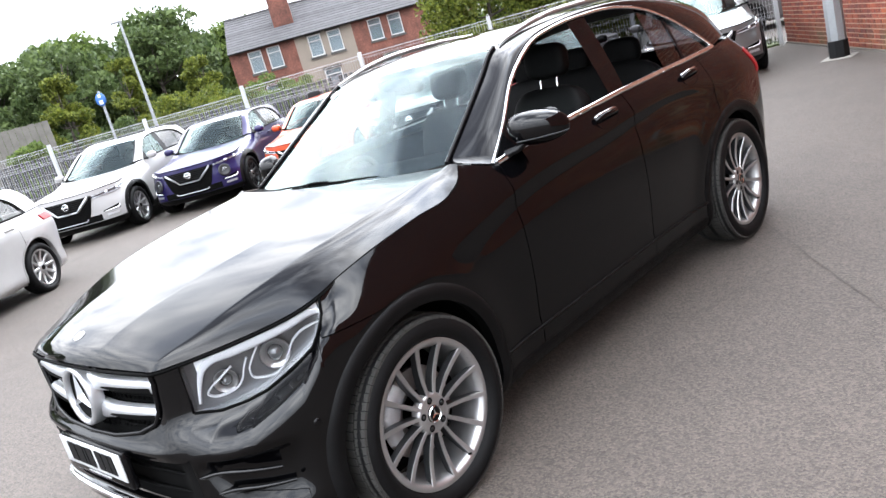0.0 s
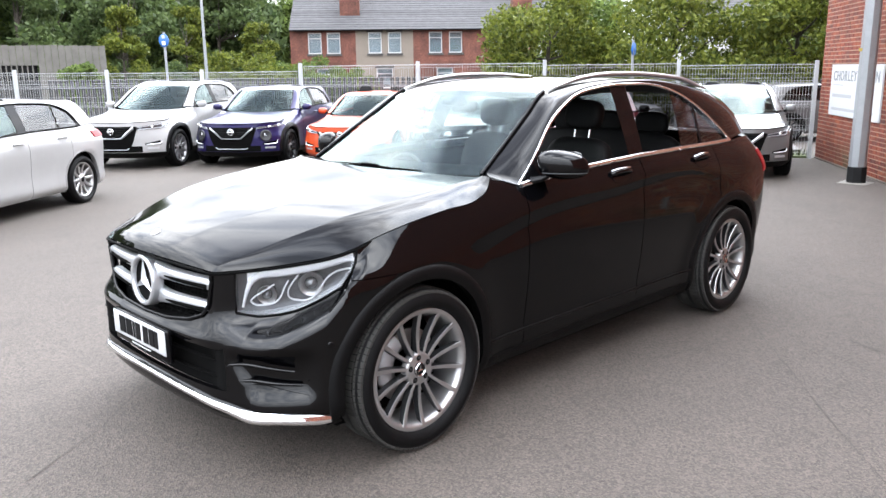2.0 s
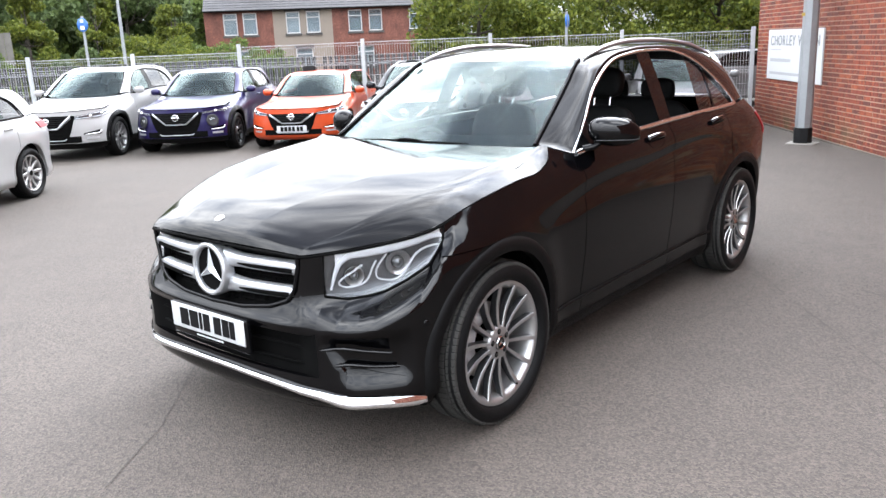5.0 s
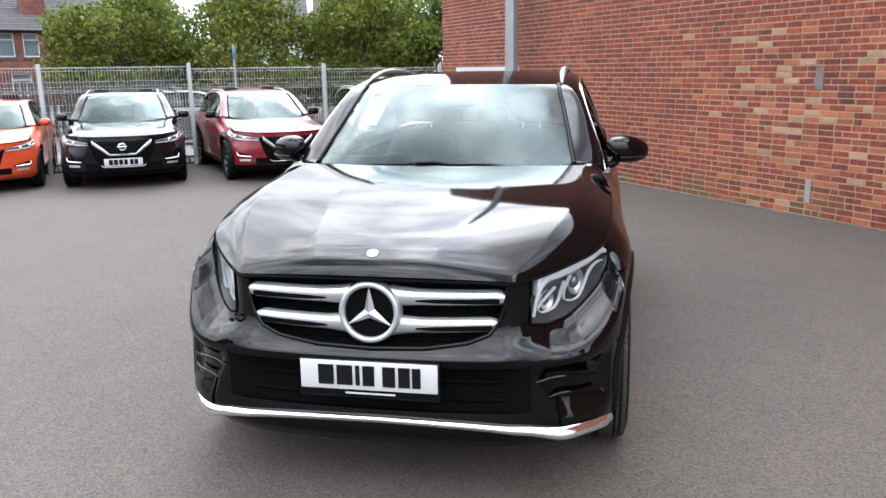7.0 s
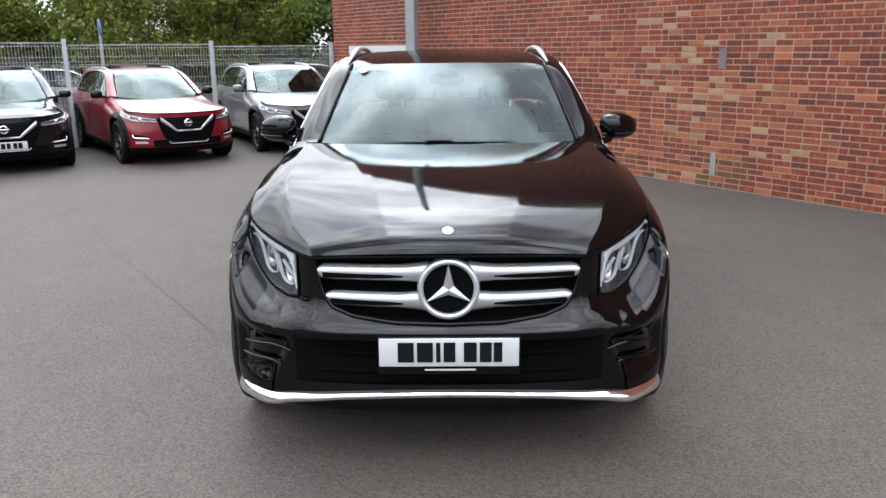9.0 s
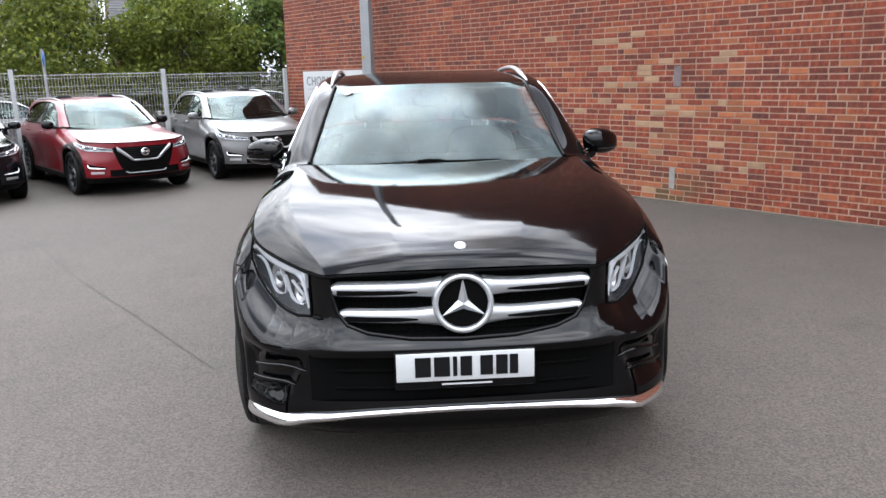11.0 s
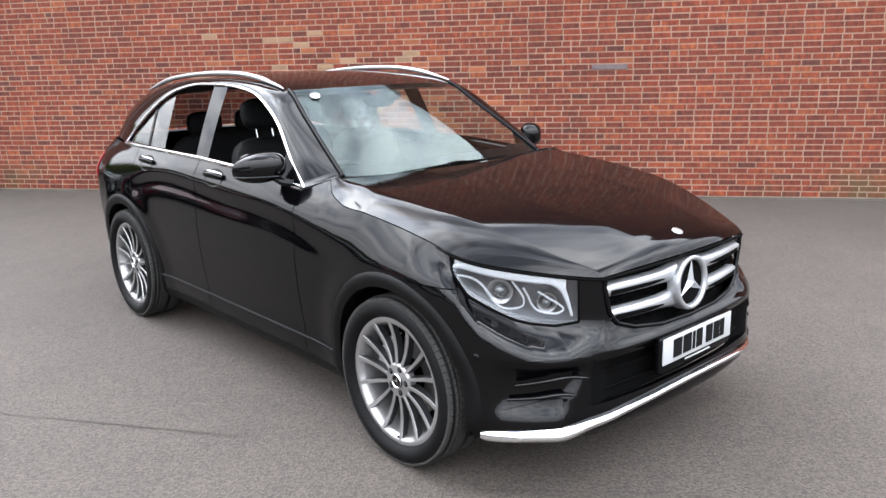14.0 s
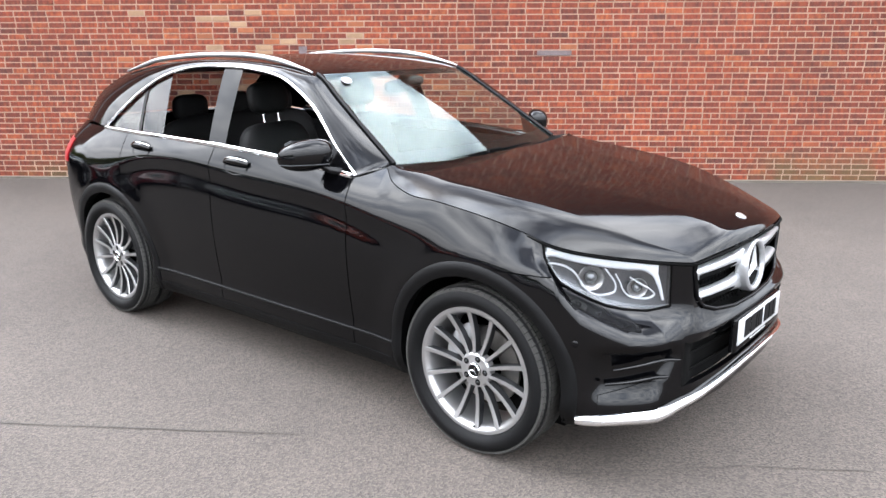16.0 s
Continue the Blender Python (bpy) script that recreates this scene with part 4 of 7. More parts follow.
def cabin(car, shape, rhd=True):
    k = shape.k
    for x in (-.37, .37):
        seat(car, x * k[0], .12 * k[1], .52 * k[2])
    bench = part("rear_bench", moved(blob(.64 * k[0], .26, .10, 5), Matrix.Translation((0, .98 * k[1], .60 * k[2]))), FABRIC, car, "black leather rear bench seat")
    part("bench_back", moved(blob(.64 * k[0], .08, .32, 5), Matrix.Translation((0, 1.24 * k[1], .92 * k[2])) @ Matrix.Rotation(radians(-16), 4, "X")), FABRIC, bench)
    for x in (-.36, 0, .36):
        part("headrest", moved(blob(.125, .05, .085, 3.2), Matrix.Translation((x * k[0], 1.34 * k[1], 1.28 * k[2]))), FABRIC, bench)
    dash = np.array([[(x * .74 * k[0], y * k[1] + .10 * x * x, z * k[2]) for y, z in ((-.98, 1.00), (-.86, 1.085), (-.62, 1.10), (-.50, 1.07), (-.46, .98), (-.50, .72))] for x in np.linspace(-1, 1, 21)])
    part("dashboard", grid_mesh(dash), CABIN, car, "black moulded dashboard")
    sx = (-.37 if rhd else .37) * k[0]
    wheel = [(sx + .185 * math.cos(t), -.40 * k[1] + .185 * math.sin(t) * .42, .98 * k[2] + .185 * math.sin(t) * .9) for t in np.linspace(0, 2 * math.pi, 33)[:-1]]
    st = part("steering_wheel", tube(wheel, .016, 8, closed=True), CABIN, car, "black leather steering wheel")
    part("steering_boss", moved(blob(.075, .03, .06, 3), Matrix.Translation((sx, -.41 * k[1], .97 * k[2]))), CABIN, st)
    for a in (0, math.pi, 1.5 * math.pi):
        part("steering_spoke", tube([(sx, -.41 * k[1], .97 * k[2]), (sx + .18 * math.cos(a), -.40 * k[1] + .075 * math.sin(a), .98 * k[2] + .165 * math.sin(a))], .014, 6), CABIN, st)
    part("cabin_floor", box(-.80 * k[0], .80 * k[0], -1.2 * k[1], 2.0 * k[1], .30 * k[2], .40 * k[2], .02), DEEP, car, "black carpeted cabin floor")
    part("cabin_mirror", moved(blob(.11, .02, .035, 3), Matrix.Translation((0, -.19 * k[1], 1.455 * k[2]))), CABIN, car, "rear view mirror")
    part("sensor_box", moved(blob(.06, .07, .03, 3), Matrix.Translation((0, -.28 * k[1], 1.49 * k[2]))), CABIN, car)
    # trimmed inner sides of the doors
    for sgn in (1, -1):
        g = np.array([[(sgn * (.80 - .02 * j) * k[0], y * k[1], z * k[2]) for j, z in enumerate((.36, .7, 1.0, 1.12))] for y in np.linspace(-.8, 1.9, 12)])
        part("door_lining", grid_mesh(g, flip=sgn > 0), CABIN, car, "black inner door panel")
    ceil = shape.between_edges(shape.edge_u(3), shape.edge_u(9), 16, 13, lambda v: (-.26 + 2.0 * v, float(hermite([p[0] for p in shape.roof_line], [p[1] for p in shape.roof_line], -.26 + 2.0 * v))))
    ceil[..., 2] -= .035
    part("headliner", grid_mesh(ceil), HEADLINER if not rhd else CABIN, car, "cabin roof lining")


def upper_body(car, shape, body, screen, roof_mat):
    """Pillars, windscreen, roof and tailgate glass."""
    both_sides("pillar", shape.pillar_strip(), body, car, "painted window pillar and roof side")
    u3, u9 = shape.edge_u(3), shape.edge_u(9)
    ws = shape.between_edges(0, u3, 18, 25, shape.screen_mid)
    part("windscreen", grid_mesh(ws, flip=True), screen, car, "clear laminated windscreen").visible_shadow = False
    # black ceramic band round the windscreen
    for a, b in ((0, 3), (16, 18)):
        part("screen_band", grid_mesh(ws[a:b] + np.array([0, .004, -.004])), DEEP, car, "black ceramic band of the glass")
    for a in (0, 24):
        edge = [tuple(p + np.array([0, -.004, .004])) for p in ws[:, a]]
        part("screen_seal", tube(edge, .011, 6), GLOSS_BLACK, car)
    (ty, tz), (by, bz) = shape.tail_line
    rm = lambda v: (-.285 + (ty + .285) * v, float(hermite([p[0] for p in shape.roof_line], [p[1] for p in shape.roof_line], -.285 + (ty + .285) * v)))
    part("roof", grid_mesh(shape.between_edges(u3, u9, 30, 25, rm), flip=True), roof_mat, car, "gloss roof panel")
    tg = lambda v: (ty + (by - ty) * v, tz + (bz - tz) * v + .05 * math.sin(math.pi * v))
    part("rear_window", grid_mesh(shape.between_edges(u9, 1, 12, 17, tg), flip=True), PRIVACY, car, "dark tailgate window")


def window_trims(car, shape, mat, r=.010, waist=True):
    d = shape.dlo(70)
    pts = np.stack([shape.upper_x(d[:, 0], d[:, 1]) + np.interp(d[:, 0], (-.66, -.3, .0), (-.012, -.008, .004)), d[:, 0], d[:, 1]], -1) * shape.k
    both_sides("window_trim", tube(pts, r, 8, flat=.9), mat, car, "bright window surround")
    if waist:
        y = np.linspace(shape.dlo(2)[0, 0] + .01, 1.57, 40)
        z = shape.waist_z(y)
        w = np.stack([shape.upper_x(y, z) + .006, y, z + .001], -1) * shape.k
        both_sides("waist_trim", ribbon(w, (0, 0, 1), .026, .007, (1, 0, 0)), mat, car, "bright waist moulding")


def roof_rails(car, shape, mat, r=.020):
    y = np.linspace(-.14, 1.62, 44)
    e = shape.edge(400)
    x = np.interp(y, e[:, 1], e[:, 0]) + .022
    lift = .022 * smoothstep(0, 1, np.minimum((y + .14) / .50, (1.62 - y) / .40))
    z = np.interp(y, e[:, 1], e[:, 2]) + .006 + lift
    pts = np.stack([x, y, z], -1) * shape.k
    both_sides("roof_rail", tube(pts, list(r * np.interp(y, (-.14, .10, 1.4, 1.62), (.30, 1, 1, .35))), 8, flat=.75), mat, car, "satin silver roof rail")


def bonnet_gap(car, shape):
    n = 60
    s = np.linspace(0, at_y(shape, -.66), n)
    q, z = shape.top(s)
    p = np.stack([q[:, 0], q[:, 1], z - .012], -1)
    full = np.concatenate([p[:0:-1] * np.array([-1, 1, 1]), p]) * shape.k
    part("bonnet_shut_line", tube(full, .0065, 6), DEEP, car, "dark shut line of the bonnet")


def plate_with_bars(parent, z, y, bars, w=.52, h=.111, lean=0.0):
    """A number plate whose characters are plain bars."""
    pl = part("number_plate", box(-w / 2, w / 2, y - .006, y, z - h / 2, z + h / 2, .003), PLATE_WHITE, parent, "white number plate with plain dark bars")
    x0 = -w * .38
    for a, b in bars:
        part("plate_bar", plain_box(x0 + a * w * .76, x0 + b * w * .76, y - .0095, y - .0055, z - h * .33, z + h * .36), INK, pl, smooth=False)
    return pl


def black_suv():
    car = thing("suv_car", "glossy black premium SUV with open side windows parked on tarmac", "car")
    sh = SuvShape(fine=1.0, tyre=.371, arch=.430)
    sb, s_tip, s_out = at_y(sh, -1.44), .598, 1.122
    s60 = at_x(sh, .60)
    grille_low = lambda x: float(np.interp(x, (0, .2, .36, .44, .48, .505), (.640, .645, .666, .694, .745, .84)))
    top_z = lambda s: float(sh.top(np.array(s))[1]) - .006
    lamp_low = lambda s: float(sh.lamp_low(s))
    lamp_top = lambda s: top_z(s) - .004

    def bumper_top(s):
        x = float(np.interp(s, sh.s_fine, sh.plan_fine[:, 0]))
        if s < at_x(sh, .505):
            return grille_low(x)
        return top_z(s)

    def pocket(s, z):
        """The hollow corner of the bumper that holds the fins."""
        deep = hermite((.30, .335, .35, .44, .455, .53, .60, .64), (0, 0, .06, .96, 1, .85, 0, 0), np.clip(z, .30, .64))
        inner = np.interp(z, (.33, .44, .54), (.695, .66, .60))
        return -.032 * smoothstep(0, .07, s - inner) * smoothstep(1.01, .94, s) * deep

    bumper = part("front_bumper", sh.patch(0, s_tip, lambda s: float(np.interp(s, (s60 - .03, s60 + .02), (.577, .602))), bumper_top, step=.008, rows=64, hem=.0, both=True), BLACK_PAINT, car, "gloss black front bumper with a sculpted lower half")
    both_sides("bumper_cheek", sh.patch(s_tip, sb, .602, lambda s: lamp_low(s) - .003 if s < s_out else .842, step=.008, rows=30), BLACK_PAINT, bumper)
    part("bumper_lip", sh.patch(0, s60, .24, .40, step=.03, rows=9, hem=.03, both=True), BLACK_PAINT, bumper)
    both_sides("bumper_corner", sh.patch(s60 - .01, sb, .24, .602, off=pocket, step=.007, rows=60, hem=.0), BLACK_PAINT, bumper)
    part("lower_intake", sh.patch(0, s60, .395, .585, off=lambda s, z: -.045 * smoothstep(s60, s60 - .16, s), step=.03, rows=6, both=True), DEEP, bumper, "black lower air intake")
    for z in (.44, .51):
        x = np.linspace(-.54, .54, 31)
        p = sh.skin(sh.s_of_x(np.abs(x)), np.full(31, z)) * np.stack([np.sign(x) + (x == 0), np.ones(31), np.ones(31)], -1)
        part("intake_slat", tube(p + np.array([0, .034, 0]), .006, 6), DEEP, bumper)
    # fins and gloss panel in the corner pockets
    for pts in (((.90, .498), (.80, .514), (.71, .526), (.612, .518)), ((.93, .440), (.82, .450), (.73, .459), (.662, .456))):
        d = np.array(pts)
        q = np.stack([np.linspace(d[0, 0], d[-1, 0], 24), hermite(d[::-1, 0], d[::-1, 1], np.linspace(d[0, 0], d[-1, 0], 24))], -1)
        both_sides("bumper_fin", tube(sh.line(q[:, 0], q[:, 1], np.minimum(pocket(q[:, 0], q[:, 1]) * .4, 0) + .003), list(np.interp(np.linspace(0, 1, 24), (0, .6, .92, 1), (.006, .008, .007, .002))), 10), BLACK_PAINT, bumper, "gloss black air fin")
    both_sides("fog_panel", sh.patch(.712, .955, .338, lambda s: float(np.interp(s, (.712, .78, .955), (.438, .436, .394))), off=lambda s, z: pocket(s, z) + .007, step=.012, rows=10, hem=.012, cut=False), BLACK_PAINT, bumper, "gloss black corner panel")
    nv = Vector(sh.normal(np.array([1.05]), np.array([.60]))[0])
    both_sides("parking_sensor", moved(revolve([(.001, .002), (.011, .002), (.013, .0), (.0145, -.003)], 16), Matrix.Translation(sh.line([1.05], [.60], .001)[0]) @ nv.to_track_quat("X", "Z").to_matrix().to_4x4()), GLOSS_BLACK, bumper)
    # chrome strip under the bumper
    s = np.linspace(0, 1.04, 70)
    zc = hermite((0, .25, .45, .60, .70, .84, 1.04), (.367, .362, .350, .332, .314, .309, .286), s)
    wd = np.interp(s, (0, .45, .64, .72, .86, 1.0, 1.04), (.024, .028, .040, .052, .044, .036, .026))
    half = sh.line(s, zc, .010)
    nn = sh.normal(s, zc)
    flip = np.array([-1, 1, 1])
    tilt = np.concatenate([nn[:0:-1] * flip, nn]) * -.5 + np.array([0, 0, .87])
    part("chrome_strip", ribbon(np.concatenate([half[:0:-1] * flip, half]), tilt, np.concatenate([wd[:0:-1], wd]), .012, np.concatenate([nn[:0:-1] * flip, nn]) * .85 + np.array([0, 0, .5])), CHROME, bumper, "bright chrome bumper strip")
    # grille
    gr = part("grille", sh.patch(0, at_x(sh, .515), lambda s: grille_low(float(np.interp(s, sh.s_fine, sh.plan_fine[:, 0]))) - .02, .91, off=-.055, step=.03, rows=12, both=True), DEEP, car, "black grille with two silver slats")
    xs = np.linspace(0, .503, 40)
    rim = sh.line(sh.s_of_x(xs), np.array([grille_low(x) for x in xs]), .003)
    up = sh.line(sh.s_of_x(np.full(6, .506)), np.linspace(.845, .892, 6), .003)
    loop = np.concatenate([rim, up])
    part("grille_frame", tube(np.concatenate([loop[:0:-1] * flip, loop]), .009, 8), GLOSS_BLACK, gr)
    mesh_bars = []
    for z in np.arange(.64, .90, .022):
        xm = min(.49, float(np.interp(z, (.640, .645, .666, .694, .745, .84), (.05, .2, .36, .44, .48, .5))))
        x = np.linspace(-xm, xm, 25)
        p = sh.skin(sh.s_of_x(np.abs(x)), np.full(25, z)) * np.stack([np.where(x < 0, -1.0, 1.0), np.ones(25), np.ones(25)], -1)
        mesh_bars.append(tube(p + np.array([0, .046, 0]), .0035, 4))
    for x in np.arange(-.48, .49, .03):
        z = np.linspace(grille_low(abs(x)) + .005, .895, 8)
        p = sh.skin(np.full(8, float(sh.s_of_x(abs(x)))), z) * np.array([1 if x > 0 else -1, 1, 1])
        mesh_bars.append(tube(p + np.array([0, .048, 0]), .0035, 4))
    tagged(part("grille_mesh", joined(*mesh_bars), DEEP, gr, "fine black mesh behind the slats"), kind="stuff")
    for z0, z1, x1, h in ((.830, .828, .498, .058), (.722, .728, .470, .056)):
        x = np.linspace(.075, x1, 30)
        s = sh.s_of_x(x)
        z = np.interp(x, (.075, x1), (z0, z1))
        w = np.interp(x, (.075, .12, .18, x1 - .02, x1), (.082, .068, h, h * .93, h * .6))
        n = sh.normal(s, z)
        both_sides("grille_slat", ribbon(sh.line(s, z, -.012), (0, 0, 1), w, .018, n), SATIN, gr, "satin silver grille slat")
        x = np.linspace(.17, x1 - .022, 20)
        s = sh.s_of_x(x)
        z = np.interp(x, (.075, x1), (z0, z1)) - .010
        both_sides("slat_slot", ribbon(sh.line(s, z, .006), (0, 0, 1), np.interp(x, (.17, .24, x1 - .03), (.006, .016, .020)), .0015, sh.normal(s, z)), DEEP, gr, "dark slot in the slat")
    yb = float(sh.skin(0.0, .77)[1]) - .012
    ringc = Vector((0, yb, .775))
    turn = Matrix.Translation(ringc) @ Matrix.Rotation(radians(-90), 4, "Z") @ Matrix.Rotation(radians(-3), 4, "Y")
    ring = part("emblem_ring", moved(revolve([(.093, .0), (.093, .012), (.098, .020), (.110, .020), (.1155, .010), (.117, -.03)], 64), turn), SATIN, gr, "bright emblem ring")
    part("emblem_disc", moved(revolve([(.001, .002), (.099, .0)], 40), turn), DEEP, gr, "black emblem disc")
    for i in range(3):
        star = [(.022, 0, 0), (.003, -.019, .011), (.010, 0, .097), (.003, .019, .011)]
        part("emblem_arm", moved((star, [(0, 1, 2), (0, 2, 3)]), turn @ Matrix.Rotation(2 * math.pi * i / 3, 4, "X")), SATIN, ring, smooth=False)
    # number plate on its holder
    holder = part("plate_holder", box(-.268, .268, -2.292, -2.262, .455, .604, .008), GLOSS_BLACK, car, "black plate holder")
    plate_with_bars(car, .545, -2.293, ((.02, .17), (.20, .35), (.38, .42), (.45, .56), (.64, .76), (.79, .90), (.92, 1.0)))
    part("holder_print", plain_box(-.09, .10, -2.2945, -2.291, .472, .478), PLATE_WHITE, holder)
    # bonnet, its round badge, cowl and wipers
    bon = part("bonnet", sh.bonnet(), BLACK_PAINT, car, "gloss black bonnet with soft creases")
    part("bonnet_badge", moved(revolve([(.001, .006), (.018, .005), (.0225, .003), (.024, -.004)], 32), Matrix.Translation((0, -2.176, .980)) @ Matrix.Rotation(radians(-90), 4, "Z") @ Matrix.Rotation(radians(-66), 4, "Y")), ALLOY, bon, "round silver badge")
    s = np.linspace(0, sh.s_knots[HOOK], 90)
    q, z = sh.top(s)
    p = np.stack([q[:, 0], q[:, 1], z - .010], -1)
    part("bonnet_shut_line", tube(np.concatenate([p[:0:-1] * flip, p]), .006, 6), DEEP, car, "dark shut line of the bonnet")
    u = np.linspace(-1, 1, 41)
    w = np.abs(u)
    hook = np.array(SUV_EDGE[HOOK])
    cow = np.stack([np.stack([u * hook[0], BONNET_LIP[-1][0] + (hook[1] - BONNET_LIP[-1][0]) * w ** 2, 1.148 + .004 * w], -1),
                    np.stack([u * .75, -.935 + .115 * w ** 2, 1.132 + .012 * w], -1),
                    np.stack([u * .70, sh.screen_mid(0)[0] + .004 + .12 * w ** 2.3, sh.screen_mid(0)[1] - .004 + .010 * w ** 2.3], -1)], 0)
    part("cowl", grid_mesh(cow), DEEP, car, "black cowl below the windscreen")
    wiper = part("wiper", tube([(-.40, -.880, 1.152), (-.15, -.893, 1.158), (.10, -.892, 1.157), (.34, -.868, 1.156)], [.003, .005, .005, .003], 6), DEEP, car, "black windscreen wiper")
    part("wiper_arm", tube([(-.12, -.915, 1.150), (-.11, -.903, 1.165), (.02, -.890, 1.164)], [.009, .008, .005], 8), DEEP, wiper)
    # headlamps
    for sgn in (1, -1):
        side = (lambda d: d) if sgn > 0 else mirrored
        lamp = part("headlight", side(sh.patch(s_tip, s_out, lamp_low, lamp_top, off=-.060, step=.02, rows=10, hem=-.05, cut=False)), LAMP_BACK, car, "clear headlight with white light strips in a dark housing")
        part("lamp_lens", side(sh.patch(s_tip, s_out, lamp_low, lamp_top, off=.003, step=.02, rows=12, hem=.02, cut=False)), LENS, lamp, "clear lamp cover").visible_shadow = False
        g = np.linspace(s_tip + .002, s_out - .002, 40)
        gasket = np.concatenate([sh.line(g, np.array([lamp_low(v) for v in g]), .001), sh.line(g[::-1], np.array([lamp_top(v) for v in g[::-1]]), .001)])
        part("lamp_gasket", side(tube(np.concatenate([gasket, gasket[:1]]), .0055, 6)), DEEP, lamp, "black gap round the lamp")
        # the silver shelf above the light band, the band that turns down at the nose, and two hooks below it
        band = ((1.112, .912), (1.06, .917), (1.0, .918), (.93, .916), (.86, .909), (.80, .899), (.74, .886), (.69, .872), (.655, .845), (.637, .805), (.626, .765), (.620, .738))
        bs, bz = [p[0] for p in band[::-1]], [p[1] for p in band[::-1]]
        part("lamp_shelf", side(sh.patch(.640, 1.10, lambda q: float(np.interp(q, bs[2:], bz[2:])), lambda q: lamp_top(q) - .003, off=-.010, step=.02, rows=6, hem=.02, cut=False)), SHELF, lamp, "bright silver shelf over the light band")
        wb = np.interp(np.linspace(0, 1, len(band)), (0, .12, .5, .72, .9, 1), (.014, .030, .036, .032, .014, .010))
        snug = [(q, min(z, lamp_top(q) - .004 - w / 2)) for (q, z), w in zip(band, wb)]
        part("light_band", side(skin_ribbon(sh, snug, np.interp(np.linspace(0, 1, 48), np.linspace(0, 1, len(band)), wb), -.006, .004)), GUIDE, lamp, "white light band")
        part("light_hook", side(skin_ribbon(sh, ((1.08, .878), (1.04, .872), (.99, .862), (.95, .840), (.925, .812), (.90, .782), (.865, .760), (.82, .754), (.785, .768), (.783, .795), (.80, .828), (.825, .862)), .0065, -.016)), GUIDE, lamp, "white hooked light strip")
        part("light_hook", side(skin_ribbon(sh, ((.785, .838), (.768, .805), (.755, .772), (.735, .750), (.70, .741), (.66, .745), (.647, .758), (.660, .775), (.69, .795), (.735, .825)), .0065, -.016)), GUIDE, lamp, "white hooked light strip")
        for sc, zc_, rr in ((.875, .815, .036), (.705, .778, .028)):
            nv = Vector(sh.normal(np.array([sc]), np.array([zc_]))[0])
            rot = Matrix.Translation(sh.line([sc], [zc_], -.046)[0]) @ nv.to_track_quat("X", "Z").to_matrix().to_4x4()
            part("reflector", side(moved(revolve([(rr * .7, -.005), (rr * 1.05, .012), (rr * 1.35, .020), (rr * 1.45, .016)], 24), rot)), ALLOY, lamp, "chrome reflector bowl")
            part("projector", side(moved(revolve([(.001, .026), (rr * .4, .022), (rr * .7, .012), (rr * .75, -.002)], 20), rot)), SMOKED, lamp, "round projector lens")
    # wings, doors, quarters, sills
    top3 = lambda s: float(sh.top(np.array(s))[1]) - .004
    wl_, wr_ = both_sides("front_wing", sh.patch(sb, at_y(sh, -.698), .225, top3, step=.012, rows=44, hem=.02), BLACK_PAINT, car, "gloss black front wing")
    nose_ = sh.patch(s_out + .003, sb, .846, top3, step=.012, rows=16)
    part("wing_nose", nose_, BLACK_PAINT, wl_)
    part("wing_nose", mirrored(nose_), BLACK_PAINT, wr_)
    for nm, y0, y1, lab in (("front_door", -.692, .352, "gloss black front door"), ("rear_door", .359, 1.255, "gloss black rear door")):
        dl, dr = both_sides(nm, sh.patch(at_y(sh, y0), at_y(sh, y1), .30, top3, step=.03, rows=48, hem=.02), BLACK_PAINT, car, lab)
        for d, sgn in ((dl, 1), (dr, -1)):
            yh, zh = (.125, 1.090) if nm == "front_door" else (1.030, 1.096)
            s0 = at_y(sh, yh)
            sd = (lambda q: q) if sgn > 0 else mirrored
            t = np.linspace(0, 2 * math.pi, 29)
            cup = sh.line(s0 + .10 * np.cos(t), zh - .006 + .046 * np.sin(t), .0015)
            cen = sh.line([s0], [zh - .006], -.012)[0]
            part("handle_cup", sd(([tuple(cen)] + [tuple(v) for v in cup[:-1]], [(0, i + 1, (i + 1) % 28 + 1) for i in range(28)])), GLOSS_BLACK, d, "recess behind the handle")
            ss = np.linspace(s0 - .088, s0 + .088, 14)
            bow = .034 * np.sin(np.linspace(0, math.pi, 14)) ** .5 + .004
            hd = part("door_handle", sd(tube(sh.line(ss, np.full(14, zh + .004), bow), .0125, 8, flat=1.15)), BLACK_PAINT, d, "black door handle with chrome edge")
            part("handle_chrome", sd(tube(sh.line(ss, np.full(14, zh + .017), bow + .006), .0045, 6)), CHROME, hd)
    both_sides("rear_quarter", sh.patch(at_y(sh, 1.262), sh.S, .25, top3, step=.035, rows=32, hem=.02), BLACK_PAINT, car, "gloss black rear quarter")
    both_sides("sill_trim", sh.patch(at_y(sh, -1.02), at_y(sh, 1.05), .222, .296, off=.004, step=.06, rows=6, hem=.03), PLASTIC, car, "dark plastic sill trim")
    yy = np.linspace(-.98, 1.0, 40)
    s = np.array([at_y(sh, v) for v in yy])
    both_sides("sill_strip", tube(sh.line(s, np.full(40, .380), .004), .007, 6), PLASTIC, car, "thin dark sill moulding")
    arch_trims(car, sh, .050, PLASTIC)
    part("underbody", plain_box(-.78, .78, -1.80, 1.95, .175, .26), DEEP, car, "black underbody", False)
    for sgn in (1, -1):
        sd = (lambda q: q) if sgn > 0 else mirrored
        part("tail_lamp", sd(sh.patch(at_y(sh, 1.97), at_y(sh, 2.24), .93, 1.08, off=.006, rows=8, hem=.02, cut=False)), RED_LENS, car, "red tail lamp")
